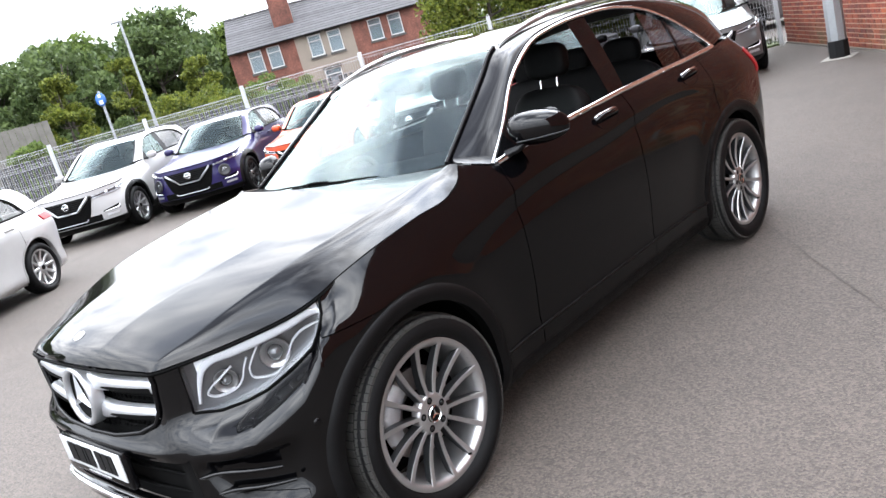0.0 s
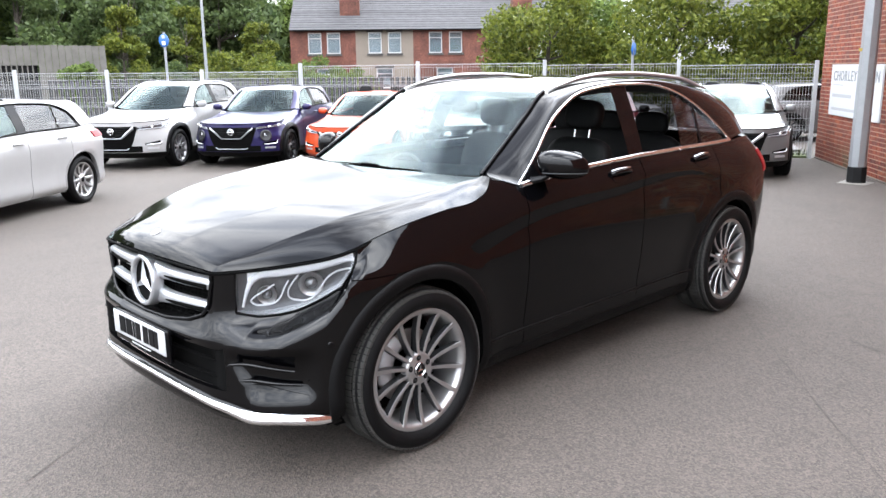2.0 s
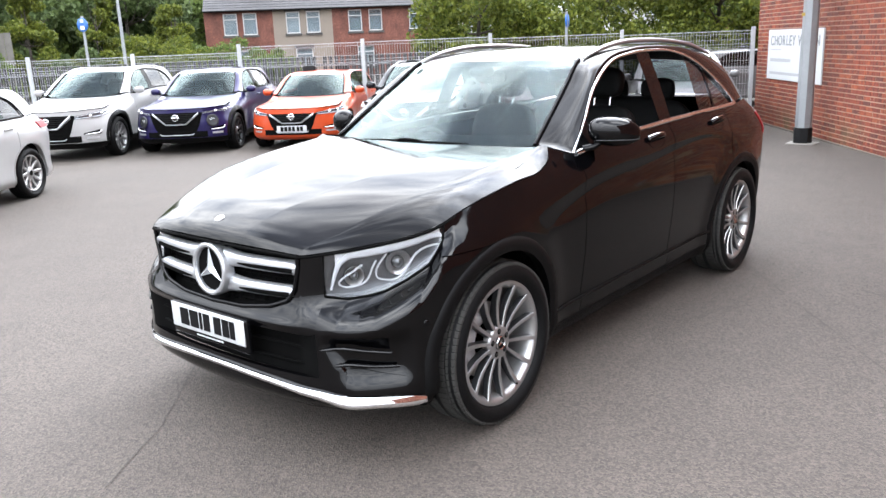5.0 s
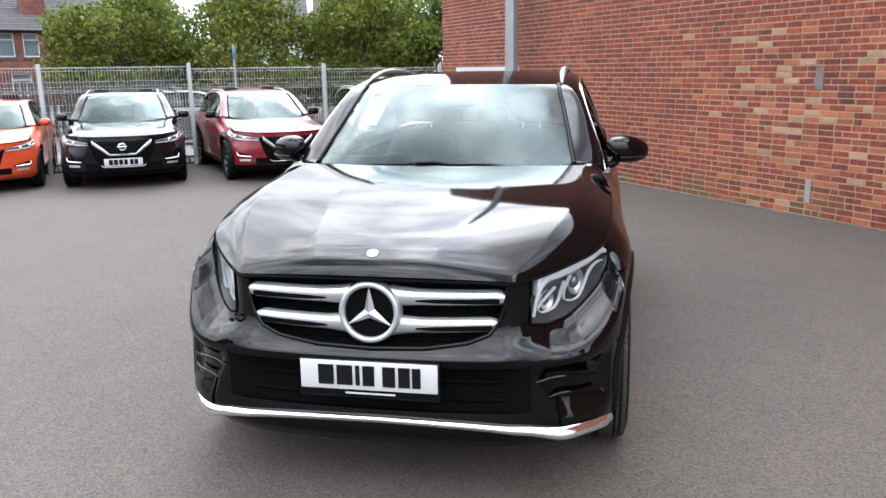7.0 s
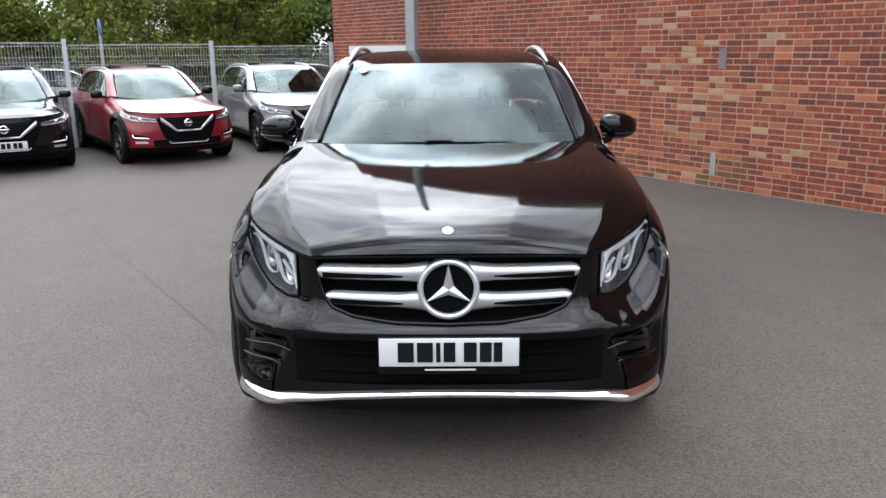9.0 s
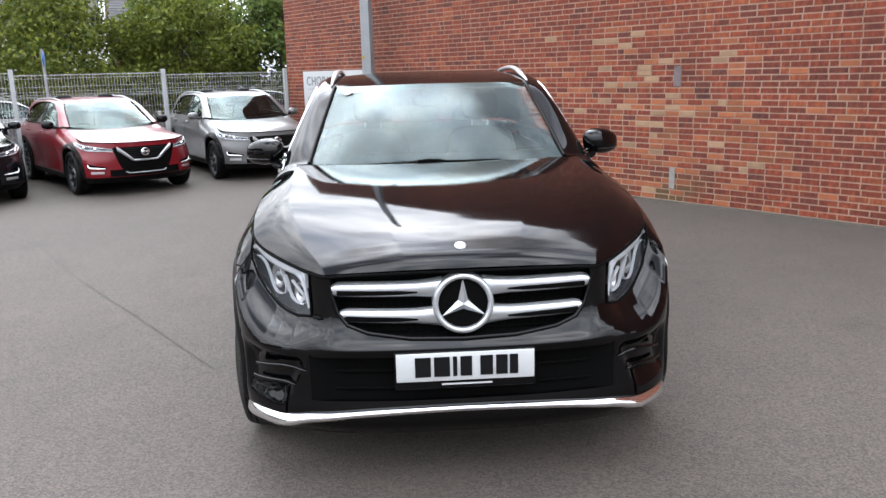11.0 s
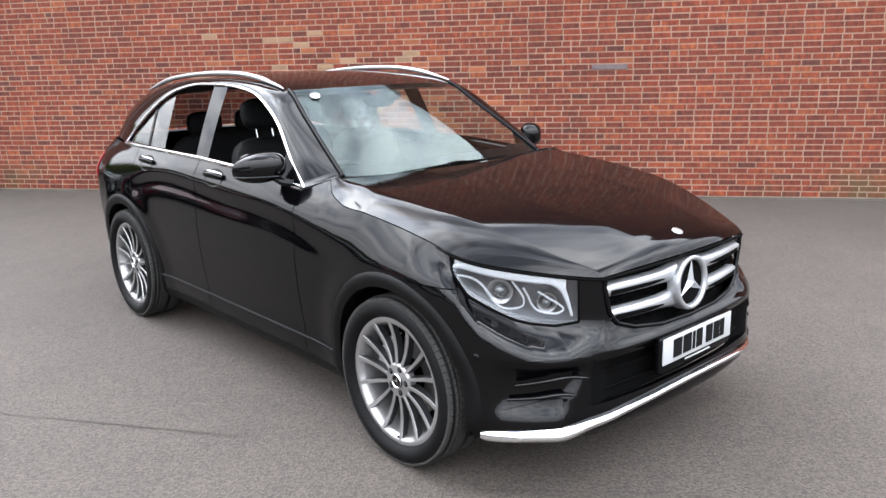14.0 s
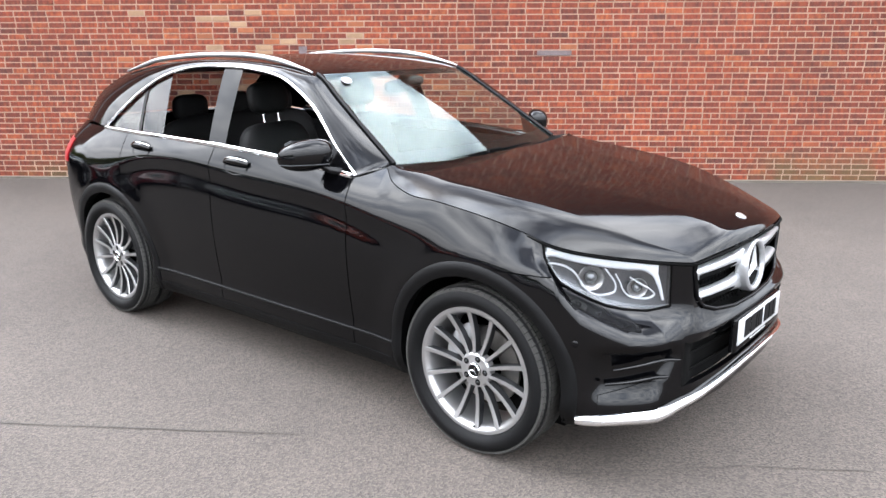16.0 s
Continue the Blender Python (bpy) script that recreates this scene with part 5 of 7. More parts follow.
    upper_body(car, sh, BLACK_PAINT, WINDSCREEN, BLACK_PAINT)
    window_trims(car, sh, CHROME)
    roof_rails(car, sh, ALLOY)
    both_sides("centre_pillar", side_pane(sh, .280, .428, .10, .14, inset=.006, off=-.004), BLACK_PAINT, car, "gloss black centre pillar")
    both_sides("quarter_glass", side_pane(sh, .885, 1.565, .26, .0, inset=.004, off=-.010, n=20), PRIVACY, car, "dark fixed rear quarter glass")
    both_sides("glass_divider", side_pane(sh, 1.125, 1.155, .22, .22, inset=.006, off=-.005, n=3), GLOSS_BLACK, car)
    both_sides("mirror_sail", side_pane(sh, -.670, -.475, .0, .0, inset=.004, off=-.006, n=8), GLOSS_BLACK, car)
    # door mirrors
    for sgn in (1, -1):
        sd = (lambda q: q) if sgn > 0 else mirrored
        v, f = blob(.130, .080, .074, 2.6, 28, 18)
        shell = [(x, y * (1 - .22 * (x / .135)) * (1.0 if y < 0 else .5), z * (1 - .20 * max(0, x / .135)) - .012 * (x / .135)) for x, y, z in v]
        m5 = Matrix.Translation((.966, -.480, 1.200)) @ Matrix.Rotation(radians(36), 4, "Z")
        mr = part("wing_mirror", sd(moved((shell, f), m5)), BLACK_PAINT, car, "gloss black door mirror")
        part("mirror_base", sd(tube([(.855, -.60, 1.120), (.895, -.570, 1.130), (.93, -.530, 1.160)], [.030, .026, .022], 10, flat=.7)), GLOSS_BLACK, mr)
        part("indicator", sd(moved(tube([(-.10, -.078, -.034), (-.02, -.080, -.036), (.07, -.066, -.038), (.12, -.035, -.038)], .0032, 6), m5)), ALLOY_GREY, mr, "slim indicator strip")
        m4 = m5 @ Matrix.Translation((.0, .041, .0)) @ Matrix.Rotation(radians(90), 4, "Z")
        part("mirror_glass", sd(moved(([(0, y * .090, z * .062) for y, z in ((-1, -.8), (-.8, -1), (.8, -1), (1, -.7), (1, .7), (.8, 1), (-.7, 1), (-1, .8))], [tuple(range(8))]), m4)), CHROME, mr, "mirror glass", smooth=False)
    wsg = sh.between_edges(0, sh.edge_u(3), 18, 25, sh.screen_mid)
    c0, nv = Vector(wsg[15, 2]), Vector(np.cross(wsg[15, 3] - wsg[15, 1], wsg[16, 2] - wsg[14, 2])).normalized()
    part("screen_sticker", moved(revolve([(.001, .001), (.027, 0)], 24), Matrix.Translation(c0 + nv * .010) @ nv.to_track_quat("X", "Z").to_matrix().to_4x4()), PLATE_WHITE, car, "round white sticker on the windscreen")
    cabin(car, sh)
    place_wheels(car, sh, .830, w=.262, rim=.268)
    return car


SUV = black_suv()


# ---- the other parked cars ----
def body_panels(car, sh, body, cladding):
    top3 = lambda s: float(sh.top(np.array(s))[1]) - .004
    low = .235
    both_sides("front_wing", sh.patch(at_y(sh, -1.70), at_y(sh, -.652), low, top3, step=.03, rows=26, hem=.02), body, car, "painted front wing")
    both_sides("front_door", sh.patch(at_y(sh, -.645), at_y(sh, .352), low, top3, step=.08, rows=18, hem=.02), body, car, "painted front door")
    both_sides("rear_door", sh.patch(at_y(sh, .359), at_y(sh, 1.22), low, top3, step=.05, rows=26, hem=.02), body, car, "painted rear door")
    both_sides("rear_quarter", sh.patch(at_y(sh, 1.228), sh.S, low + .02, top3, step=.05, rows=26, hem=.02), body, car, "painted rear quarter")
    part("front_bumper", sh.patch(0, at_y(sh, -1.705), low, top3, step=.04, rows=18, hem=.02, both=True), body, car, "painted front bumper")
    if cladding:
        both_sides("sill_cladding", sh.patch(at_y(sh, -1.0), at_y(sh, 1.0), .225, .345, off=.008, step=.1, rows=5, hem=.03), PLASTIC, car, "black plastic sill cladding")
        part("bumper_cladding", sh.patch(0, at_y(sh, -1.86), .228, .335, off=.010, step=.06, rows=5, hem=.03, both=True, cut=False), PLASTIC, car, "black plastic bumper cladding")
    arch_trims(car, sh, .055 if cladding else .012, PLASTIC if cladding else body, .010)
    part("underbody", plain_box(-.72 * sh.k[0], .72 * sh.k[0], -1.85 * sh.k[1], 1.9 * sh.k[1], .21, .25), DEEP, car, "black underbody")
    for y, z in ((.17, 1.03), (1.06, 1.04)):
        s = np.linspace(at_y(sh, y) - .09, at_y(sh, y) + .09, 9)
        both_sides("door_handle", tube(sh.line(s, np.full(9, z), .004 + .028 * np.sin(np.linspace(0, math.pi, 9)) ** .6), .013, 6), body, car)


def nissan_like_front(car, sh, style, plate):
    flip = np.array([-1, 1, 1])
    k = sh.k
    gtop = {"leaf": .80, "small": .80}.get(style, .83)
    x_of = lambda s: float(np.interp(s, sh.s_fine, sh.plan_fine[:, 0]))
    foot = (.52, .52, .60, .80) if style == "leaf" else (.375, .375, .50, .79)
    dark = part("grille", sh.patch(0, at_x(sh, .485), lambda s: float(np.interp(x_of(s), (0, .30, .40, .485), foot)), gtop, off=.004, step=.03, rows=14, hem=.02, both=True), DEEP, car, "black grille that narrows towards the bumper")
    for z in np.arange(.625, gtop - .02, .035):
        xm = float(np.interp(z, (.60, .82), (.20, .36)))
        x = np.linspace(0, xm, 10)
        p = sh.line(sh.s_of_x(x), np.full(10, z), .008)
        part("grille_bar", tube(np.concatenate([p[:0:-1] * flip, p]), .006, 4), PLASTIC, dark)
    x = np.r_[np.linspace(.02, .19, 5), np.linspace(.205, .425, 12)]
    z = np.interp(x, (.02, .19, .425), (.600, .603, gtop - .015))
    p = sh.line(sh.s_of_x(x), z, .014)
    n = sh.normal(sh.s_of_x(x), z)
    if style != "leaf":
        wide = np.interp(x, (.02, .19, .24, .425), (.024, .028, .052, .066) if style == "suv" else (.018, .020, .030, .040))
        part("grille_chrome", ribbon(np.concatenate([p[:0:-1] * flip, p]), (0, 0, 1), np.concatenate([wide[:0:-1], wide]), .014, np.concatenate([n[:0:-1] * flip, n])), SATIN, dark, "bright U-shaped grille bar")
        x = np.linspace(0, .325, 14)
        p = sh.line(sh.s_of_x(x), np.interp(x, (0, .29, .325), (.392, .392, .425)), .008)
        part("lower_trim", tube(np.concatenate([p[:0:-1] * flip, p]), .007, 6), SATIN, dark, "thin bright lower trim")
    c = sh.skin(0.0, .735) + np.array([0, -.016, 0])
    turn = Matrix.Translation(c) @ Matrix.Rotation(radians(-90), 4, "Z")
    part("round_badge", moved(revolve([(.040, .002), (.041, .010), (.050, .012), (.057, .006), (.058, -.01)], 28), turn), CHROME, dark, "round silver badge ring")
    part("badge_bar", moved(box(.004, .014, -.066, .066, -.011, .011, .003), turn), CHROME, dark)
    part("lower_intake", sh.patch(0, at_x(sh, .56), .345, .46, off=.006, step=.08, rows=5, hem=.02, both=True), DEEP, car, "black lower intake")
    if plate:
        plate_with_bars(car, .475 * k[2], float(sh.skin(0.0, .475)[1]) - .012, ((.0, .14), (.17, .31), (.35, .48), (.52, .64), (.72, .84), (.87, 1.0)))
    s0, s1 = at_x(sh, .47), at_y(sh, -1.62)
    top_z = lambda s: float(sh.top(np.array(s))[1]) - .022
    lo = lambda s: float(np.interp(s, (s0, s0 + (s1 - s0) * .55, s1), (.765, .775, .875)))
    hi = lambda s: float(np.interp(s, (s0, s0 + (s1 - s0) * .5, s1), (.815, .875, min(.925, top_z(s1)))))
    if style == "juke":
        lo, hi = (lambda s: float(np.interp(s, (s0, s1), (.80, .87)))), (lambda s: float(np.interp(s, (s0, s1), (.83, .91))))
    for sgn in (1, -1):
        sd = (lambda q: q) if sgn > 0 else mirrored
        lamp = part("headlight", sd(sh.patch(s0, s1, lo, hi, off=.003, step=.04, rows=7, hem=.02)), LAMP_BACK, car, "slim headlight with a bright strip")
        u = np.linspace(s0 + .03, s1 - .04, 16)
        l, h = np.array([lo(v) for v in u]), np.array([hi(v) for v in u])
        part("light_strip", sd(ribbon(sh.line(u, l + (h - l) * .18, .006), (0, 0, 1), (h - l) * .20, .005, sh.normal(u, l + .04))), GUIDE, lamp)
        part("brow", sd(ribbon(sh.line(u, l + (h - l) * .84, .006), (0, 0, 1), (h - l) * .14, .005, sh.normal(u, l + .04))), SATIN, lamp)
        part("lamp_lens", sd(sh.patch(s0, s1, lo, hi, off=.014, step=.05, rows=6, hem=.015)), LENS, lamp, "clear lamp cover").visible_shadow = False
        for c in (.35, .62):
            sc = s0 + (s1 - s0) * c
            part("projector", sd(moved(blob(.028, .02, .026, 2, 12, 8), Matrix.Translation(sh.line([sc], [(lo(sc) + hi(sc)) / 2], .004)[0]))), CHROME, lamp)
        if style == "juke":
            cc = sh.line([at_x(sh, .66)], [.66], .006)[0]
            nv = Vector(sh.normal(np.array([at_x(sh, .66)]), np.array([.66]))[0])
            rot = Matrix.Translation(cc) @ nv.to_track_quat("X", "Z").to_matrix().to_4x4()
            ring = part("round_lamp", sd(moved(revolve([(.001, .012), (.06, .012), (.085, .02), (.098, .018), (.105, .0)], 28), rot)), ALLOY_GREY, car, "round headlight")
            part("lamp_core", sd(moved(revolve([(.001, .03), (.035, .028), (.05, .016)], 20), rot)), LENS, ring)
        sf = np.linspace(at_x(sh, .62), at_x(sh, .80), 8)
        if style != "leaf":
            nest = part("fog_recess", sd(sh.patch(at_x(sh, .60), at_x(sh, .83), .478, lambda q: float(np.interp(q, (at_x(sh, .60), at_x(sh, .83)), (.508, .565))), off=.003, rows=5, hem=.02)), DEEP, car, "black fog lamp recess")
            hook = np.array([[.83, .560], [.825, .520], [.81, .500], [.70, .492], [.62, .490]])
            sq = np.array([at_x(sh, v) for v in hook[:, 0]])
            part("fog_trim", sd(tube(sh.line(sq, hook[:, 1], .010), [.005, .009, .011, .010, .006], 6)), BRIGHT, nest, "bright hooked fog lamp strip")
            part("fog_lamp", sd(sh.patch(at_x(sh, .64), at_x(sh, .80), .400, .438, off=.010, rows=4, hem=.02)), SATIN, nest, "silvery fog lamp")


def crossover(name, label, body, at, turn, size, style="suv", plate=False, cladding=True, rails=True, r=.345, dark_wheels=True, group="cars parked along the fence"):
    """A parked crossover: size is length, width and height of the roof; at: where the middle of its wheels stands."""
    car = thing(name, label, "car", group)
    sh = HatchShape(size[1] / 1.89, size[0] / 4.642, size[2] / 1.62, -1.4365 * size[0] / 4.642, 1.4365 * size[0] / 4.642, r, r + .07, fine=.8)
    body_panels(car, sh, body, cladding)
    nissan_like_front(car, sh, style, plate)
    part("bonnet", sh.bonnet(20, 23), body, car, "painted bonnet")
    bonnet_gap(car, sh)
    p = np.linspace(-1, 1, 21)
    cow = np.stack([np.stack([p * .725, -1.003 + .155 * np.abs(p) ** 2, bonnet_z(p * .725, np.full(21, -.99) + .14 * p**2) - .006], -1),
                    np.stack([p * .715, -.92 + .12 * np.abs(p) ** 2.3, np.full(21, 1.070) + .014 * p**2], -1)], 0) * sh.k
    part("cowl", grid_mesh(cow), GLOSS_BLACK, car, "black cowl")
    upper_body(car, sh, body, CAR_GLASS, body)
    for y0, y1, l0, l1 in ((-.47, .27, .0, .10), (.42, 1.08, .12, .24), (1.12, 1.60, .24, 0)):
        both_sides("side_window", side_pane(sh, y0, y1, l0, l1, inset=.008, off=-.010, n=10), CAR_GLASS if y0 < .4 else PRIVACY, car, "dark side window")
    both_sides("centre_pillar", side_pane(sh, .262, .432, .10, .12, inset=.006, off=-.006, n=4), GLOSS_BLACK, car, "black centre pillar")
    both_sides("mirror_sail", side_pane(sh, -.640, -.465, .0, .0, inset=.004, off=-.006, n=6), GLOSS_BLACK, car)
    window_trims(car, sh, GLOSS_BLACK)
    if rails:
        roof_rails(car, sh, SATIN, .014)
    for sgn in (1, -1):
        sd = (lambda q: q) if sgn > 0 else mirrored
        v, f = blob(.088, .06, .060, 2.6, 16, 10)
        mr = part("wing_mirror", sd(moved((v, f), Matrix.Translation((.985 * sh.k[0], -.55 * sh.k[1], 1.18 * sh.k[2])))), GLOSS_BLACK if body is RED_PAINT else body, car, "door mirror")
        part("mirror_base", sd(tube([(.87 * sh.k[0], -.58 * sh.k[1], 1.13 * sh.k[2]), (.95 * sh.k[0], -.56 * sh.k[1], 1.15 * sh.k[2])], .022, 8)), GLOSS_BLACK, mr)
        y0, z0, z1 = (1.80, .99, 1.10) if style == "leaf" else (1.80, .90, 1.08)
        part("tail_lamp", sd(sh.patch(at_y(sh, y0), at_y(sh, 2.25), z0, z1 - .02, off=.016, rows=7, hem=.02, cut=False)), RED_LENS, car, "red tail lamp")
    cabin(car, sh)
    place_wheels(car, sh, .822 * sh.k[0], w=.22, rim=r * .70, spokes=10, dark=dark_wheels, detail=False, spoke_w=.022)
    car.matrix_basis = Matrix.Translation((*at, 0)) @ Matrix.Rotation(radians(turn), 4, "Z")
    return car


def behind_axle(front, turn, half):
    """The middle of a car whose front axle stands at front."""
    a = radians(turn)
    return front[0] - math.sin(a) * half, front[1] + math.cos(a) * half


crossover("crossover_car", "silver crossover parked nose out beside the brick wall", SILVER_PAINT, behind_axle((-2.41, 8.36), 28, 1.30), 28, (4.2, 1.70, 1.35), r=.315)
crossover("crossover_car", "deep red crossover parked nose out by the mesh fence", RED_PAINT, behind_axle((-4.21, 7.14), 36, 1.30), 36, (4.2, 1.66, 1.34), r=.315)
crossover("crossover_car", "black crossover with number plate parked nose out by the fence", INK_PAINT, behind_axle((-6.28, 6.18), 30, 1.30), 30, (4.2, 1.76, 1.36), plate=True, r=.315)
crossover("hatchback_car", "bright orange small hatchback with number plate parked nose out", ORANGE_PAINT, behind_axle((-8.12, 5.32), 32, 1.22), 32, (3.9, 1.68, 1.26), style="small", plate=True, cladding=False, rails=False, r=.29)
crossover("crossover_car", "purple compact crossover with round headlights parked nose out", PURPLE_PAINT, behind_axle((-9.72, 4.10), 36, 1.26), 36, (4.05, 1.74, 1.38), style="juke", rails=False, r=.32)
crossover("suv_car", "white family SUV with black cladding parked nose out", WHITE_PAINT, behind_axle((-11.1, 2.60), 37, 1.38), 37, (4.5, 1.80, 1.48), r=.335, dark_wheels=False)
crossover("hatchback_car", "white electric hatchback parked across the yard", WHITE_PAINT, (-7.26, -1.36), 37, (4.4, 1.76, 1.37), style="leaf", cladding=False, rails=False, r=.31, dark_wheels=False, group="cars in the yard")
crossover("hatchback_car", "silver grey hatchback parked in the road beyond the fence", SILVER_PAINT, (-8.3, 12.4), 125, (4.0, 1.68, 1.26), style="small", cladding=False, rails=False, r=.29, group="cars in the road")
crossover("hatchback_car", "silver grey hatchback parked in the road beyond the fence", SILVER_PAINT, (-3.4, 15.6), 125, (4.0, 1.68, 1.26), style="small", cladding=False, rails=False, r=.29, group="cars in the road")


# ---- ground ----
def asphalt():
    m = material("worn_asphalt", (0.15, 0.148, 0.146), 0.88)
    n, l = m.node_tree.nodes, m.node_tree.links
    p, tc = n["Principled BSDF"], n["Texture Coordinate"]
    def noise_of(scale, detail=4, rough=.6):
        t = n.new("ShaderNodeTexNoise")
        t.inputs["Scale"].default_value, t.inputs["Detail"].default_value, t.inputs["Roughness"].default_value = scale, detail, rough
        l.new(tc.outputs["Object"], t.inputs["Vector"])
        return t.outputs["Fac"]
    def ranged(o, a, b, c, d):
        r = n.new("ShaderNodeMapRange")
        for i, v in zip((1, 2, 3, 4), (a, b, c, d)):
            r.inputs[i].default_value = v
        l.new(o, r.inputs[0])
        return r.outputs[0]
    def times(a, b):
        q = n.new("ShaderNodeMath")
        q.operation = "MULTIPLY"
        l.new(a, q.inputs[0]), l.new(b, q.inputs[1])
        return q.outputs[0]
    stones = n.new("ShaderNodeTexVoronoi")
    stones.inputs["Scale"].default_value = 120
    l.new(tc.outputs["Object"], stones.inputs["Vector"])
    sep = n.new("ShaderNodeSeparateColor")
    l.new(stones.outputs["Color"], sep.inputs[0])
    total = times(ranged(sep.outputs[0], 0, 1, .56, 1.46), ranged(noise_of(.35, 6), .3, .7, .90, 1.10))
    total = times(total, ranged(noise_of(2.3, 8, .7), .3, .7, .90, 1.10))
    total = times(total, ranged(noise_of(1.1, 3), .60, .74, 1.0, .84))
    v = n.new("ShaderNodeVectorMath")
    v.operation = "SCALE"
    v.inputs[0].default_value = (0.0536, 0.0438, 0.0366)
    l.new(total, v.inputs["Scale"]), l.new(v.outputs[0], p.inputs["Base Color"])
    b = n.new("ShaderNodeBump")
    b.inputs["Strength"].default_value, b.inputs["Distance"].default_value = .55, .006
    l.new(stones.outputs["Distance"], b.inputs["Height"]), l.new(b.outputs[0], p.inputs["Normal"])
    return m


ASPHALT = asphalt()
part("ground", ([(-600, -600, 0), (600, -600, 0), (600, 600, 0), (-600, 600, 0)], [(0, 1, 2, 3)]), ASPHALT, None, "worn grey tarmac of the car yard", False)
tagged(bpy.data.objects["ground"], category="ground", kind="structure")
SEAM_M = material("dark_bitumen_seam", (0.039, 0.033, 0.0285), 0.9, 0, vary=.3, scale=9)


def seam(points, width, seed):
    """A worn joint in the tarmac, wandering a little."""
    rng = random.Random(seed)
    pts = [Vector((*p, .004)) for p in points]
    path = []
    for a, b in zip(pts, pts[1:]):
        for i in range(14):
            path.append(a.lerp(b, i / 14) + Vector((rng.uniform(-.005, .005), rng.uniform(-.005, .005), 0)))
    v, f = [], []
    for i, q in enumerate(path):
        d = (path[min(i + 1, len(path) - 1)] - path[max(i - 1, 0)]).normalized()
        s = Vector((-d.y, d.x, 0)) * width * rng.uniform(.15, .42)
        v += [tuple(q + s), tuple(q - s)]
        if i:
            f.append((2 * i - 2, 2 * i - 1, 2 * i + 1, 2 * i))
    ob = part("tarmac_joint", (v, f), SEAM_M, None, "dark worn joint in the tarmac", False)
    tagged(ob, category="joint", kind="structure")


# ---- brick wall ----
WALL_U, WALL_N, WALL_C = Vector((.5945, -.804, 0)), Vector((-.804, -.5945, 0)), Vector((-2.3, 11.45, 0))
COURSE, STRETCH, WALL_LEN, WALL_TOP = .0665, .200, 20.0, 6.60


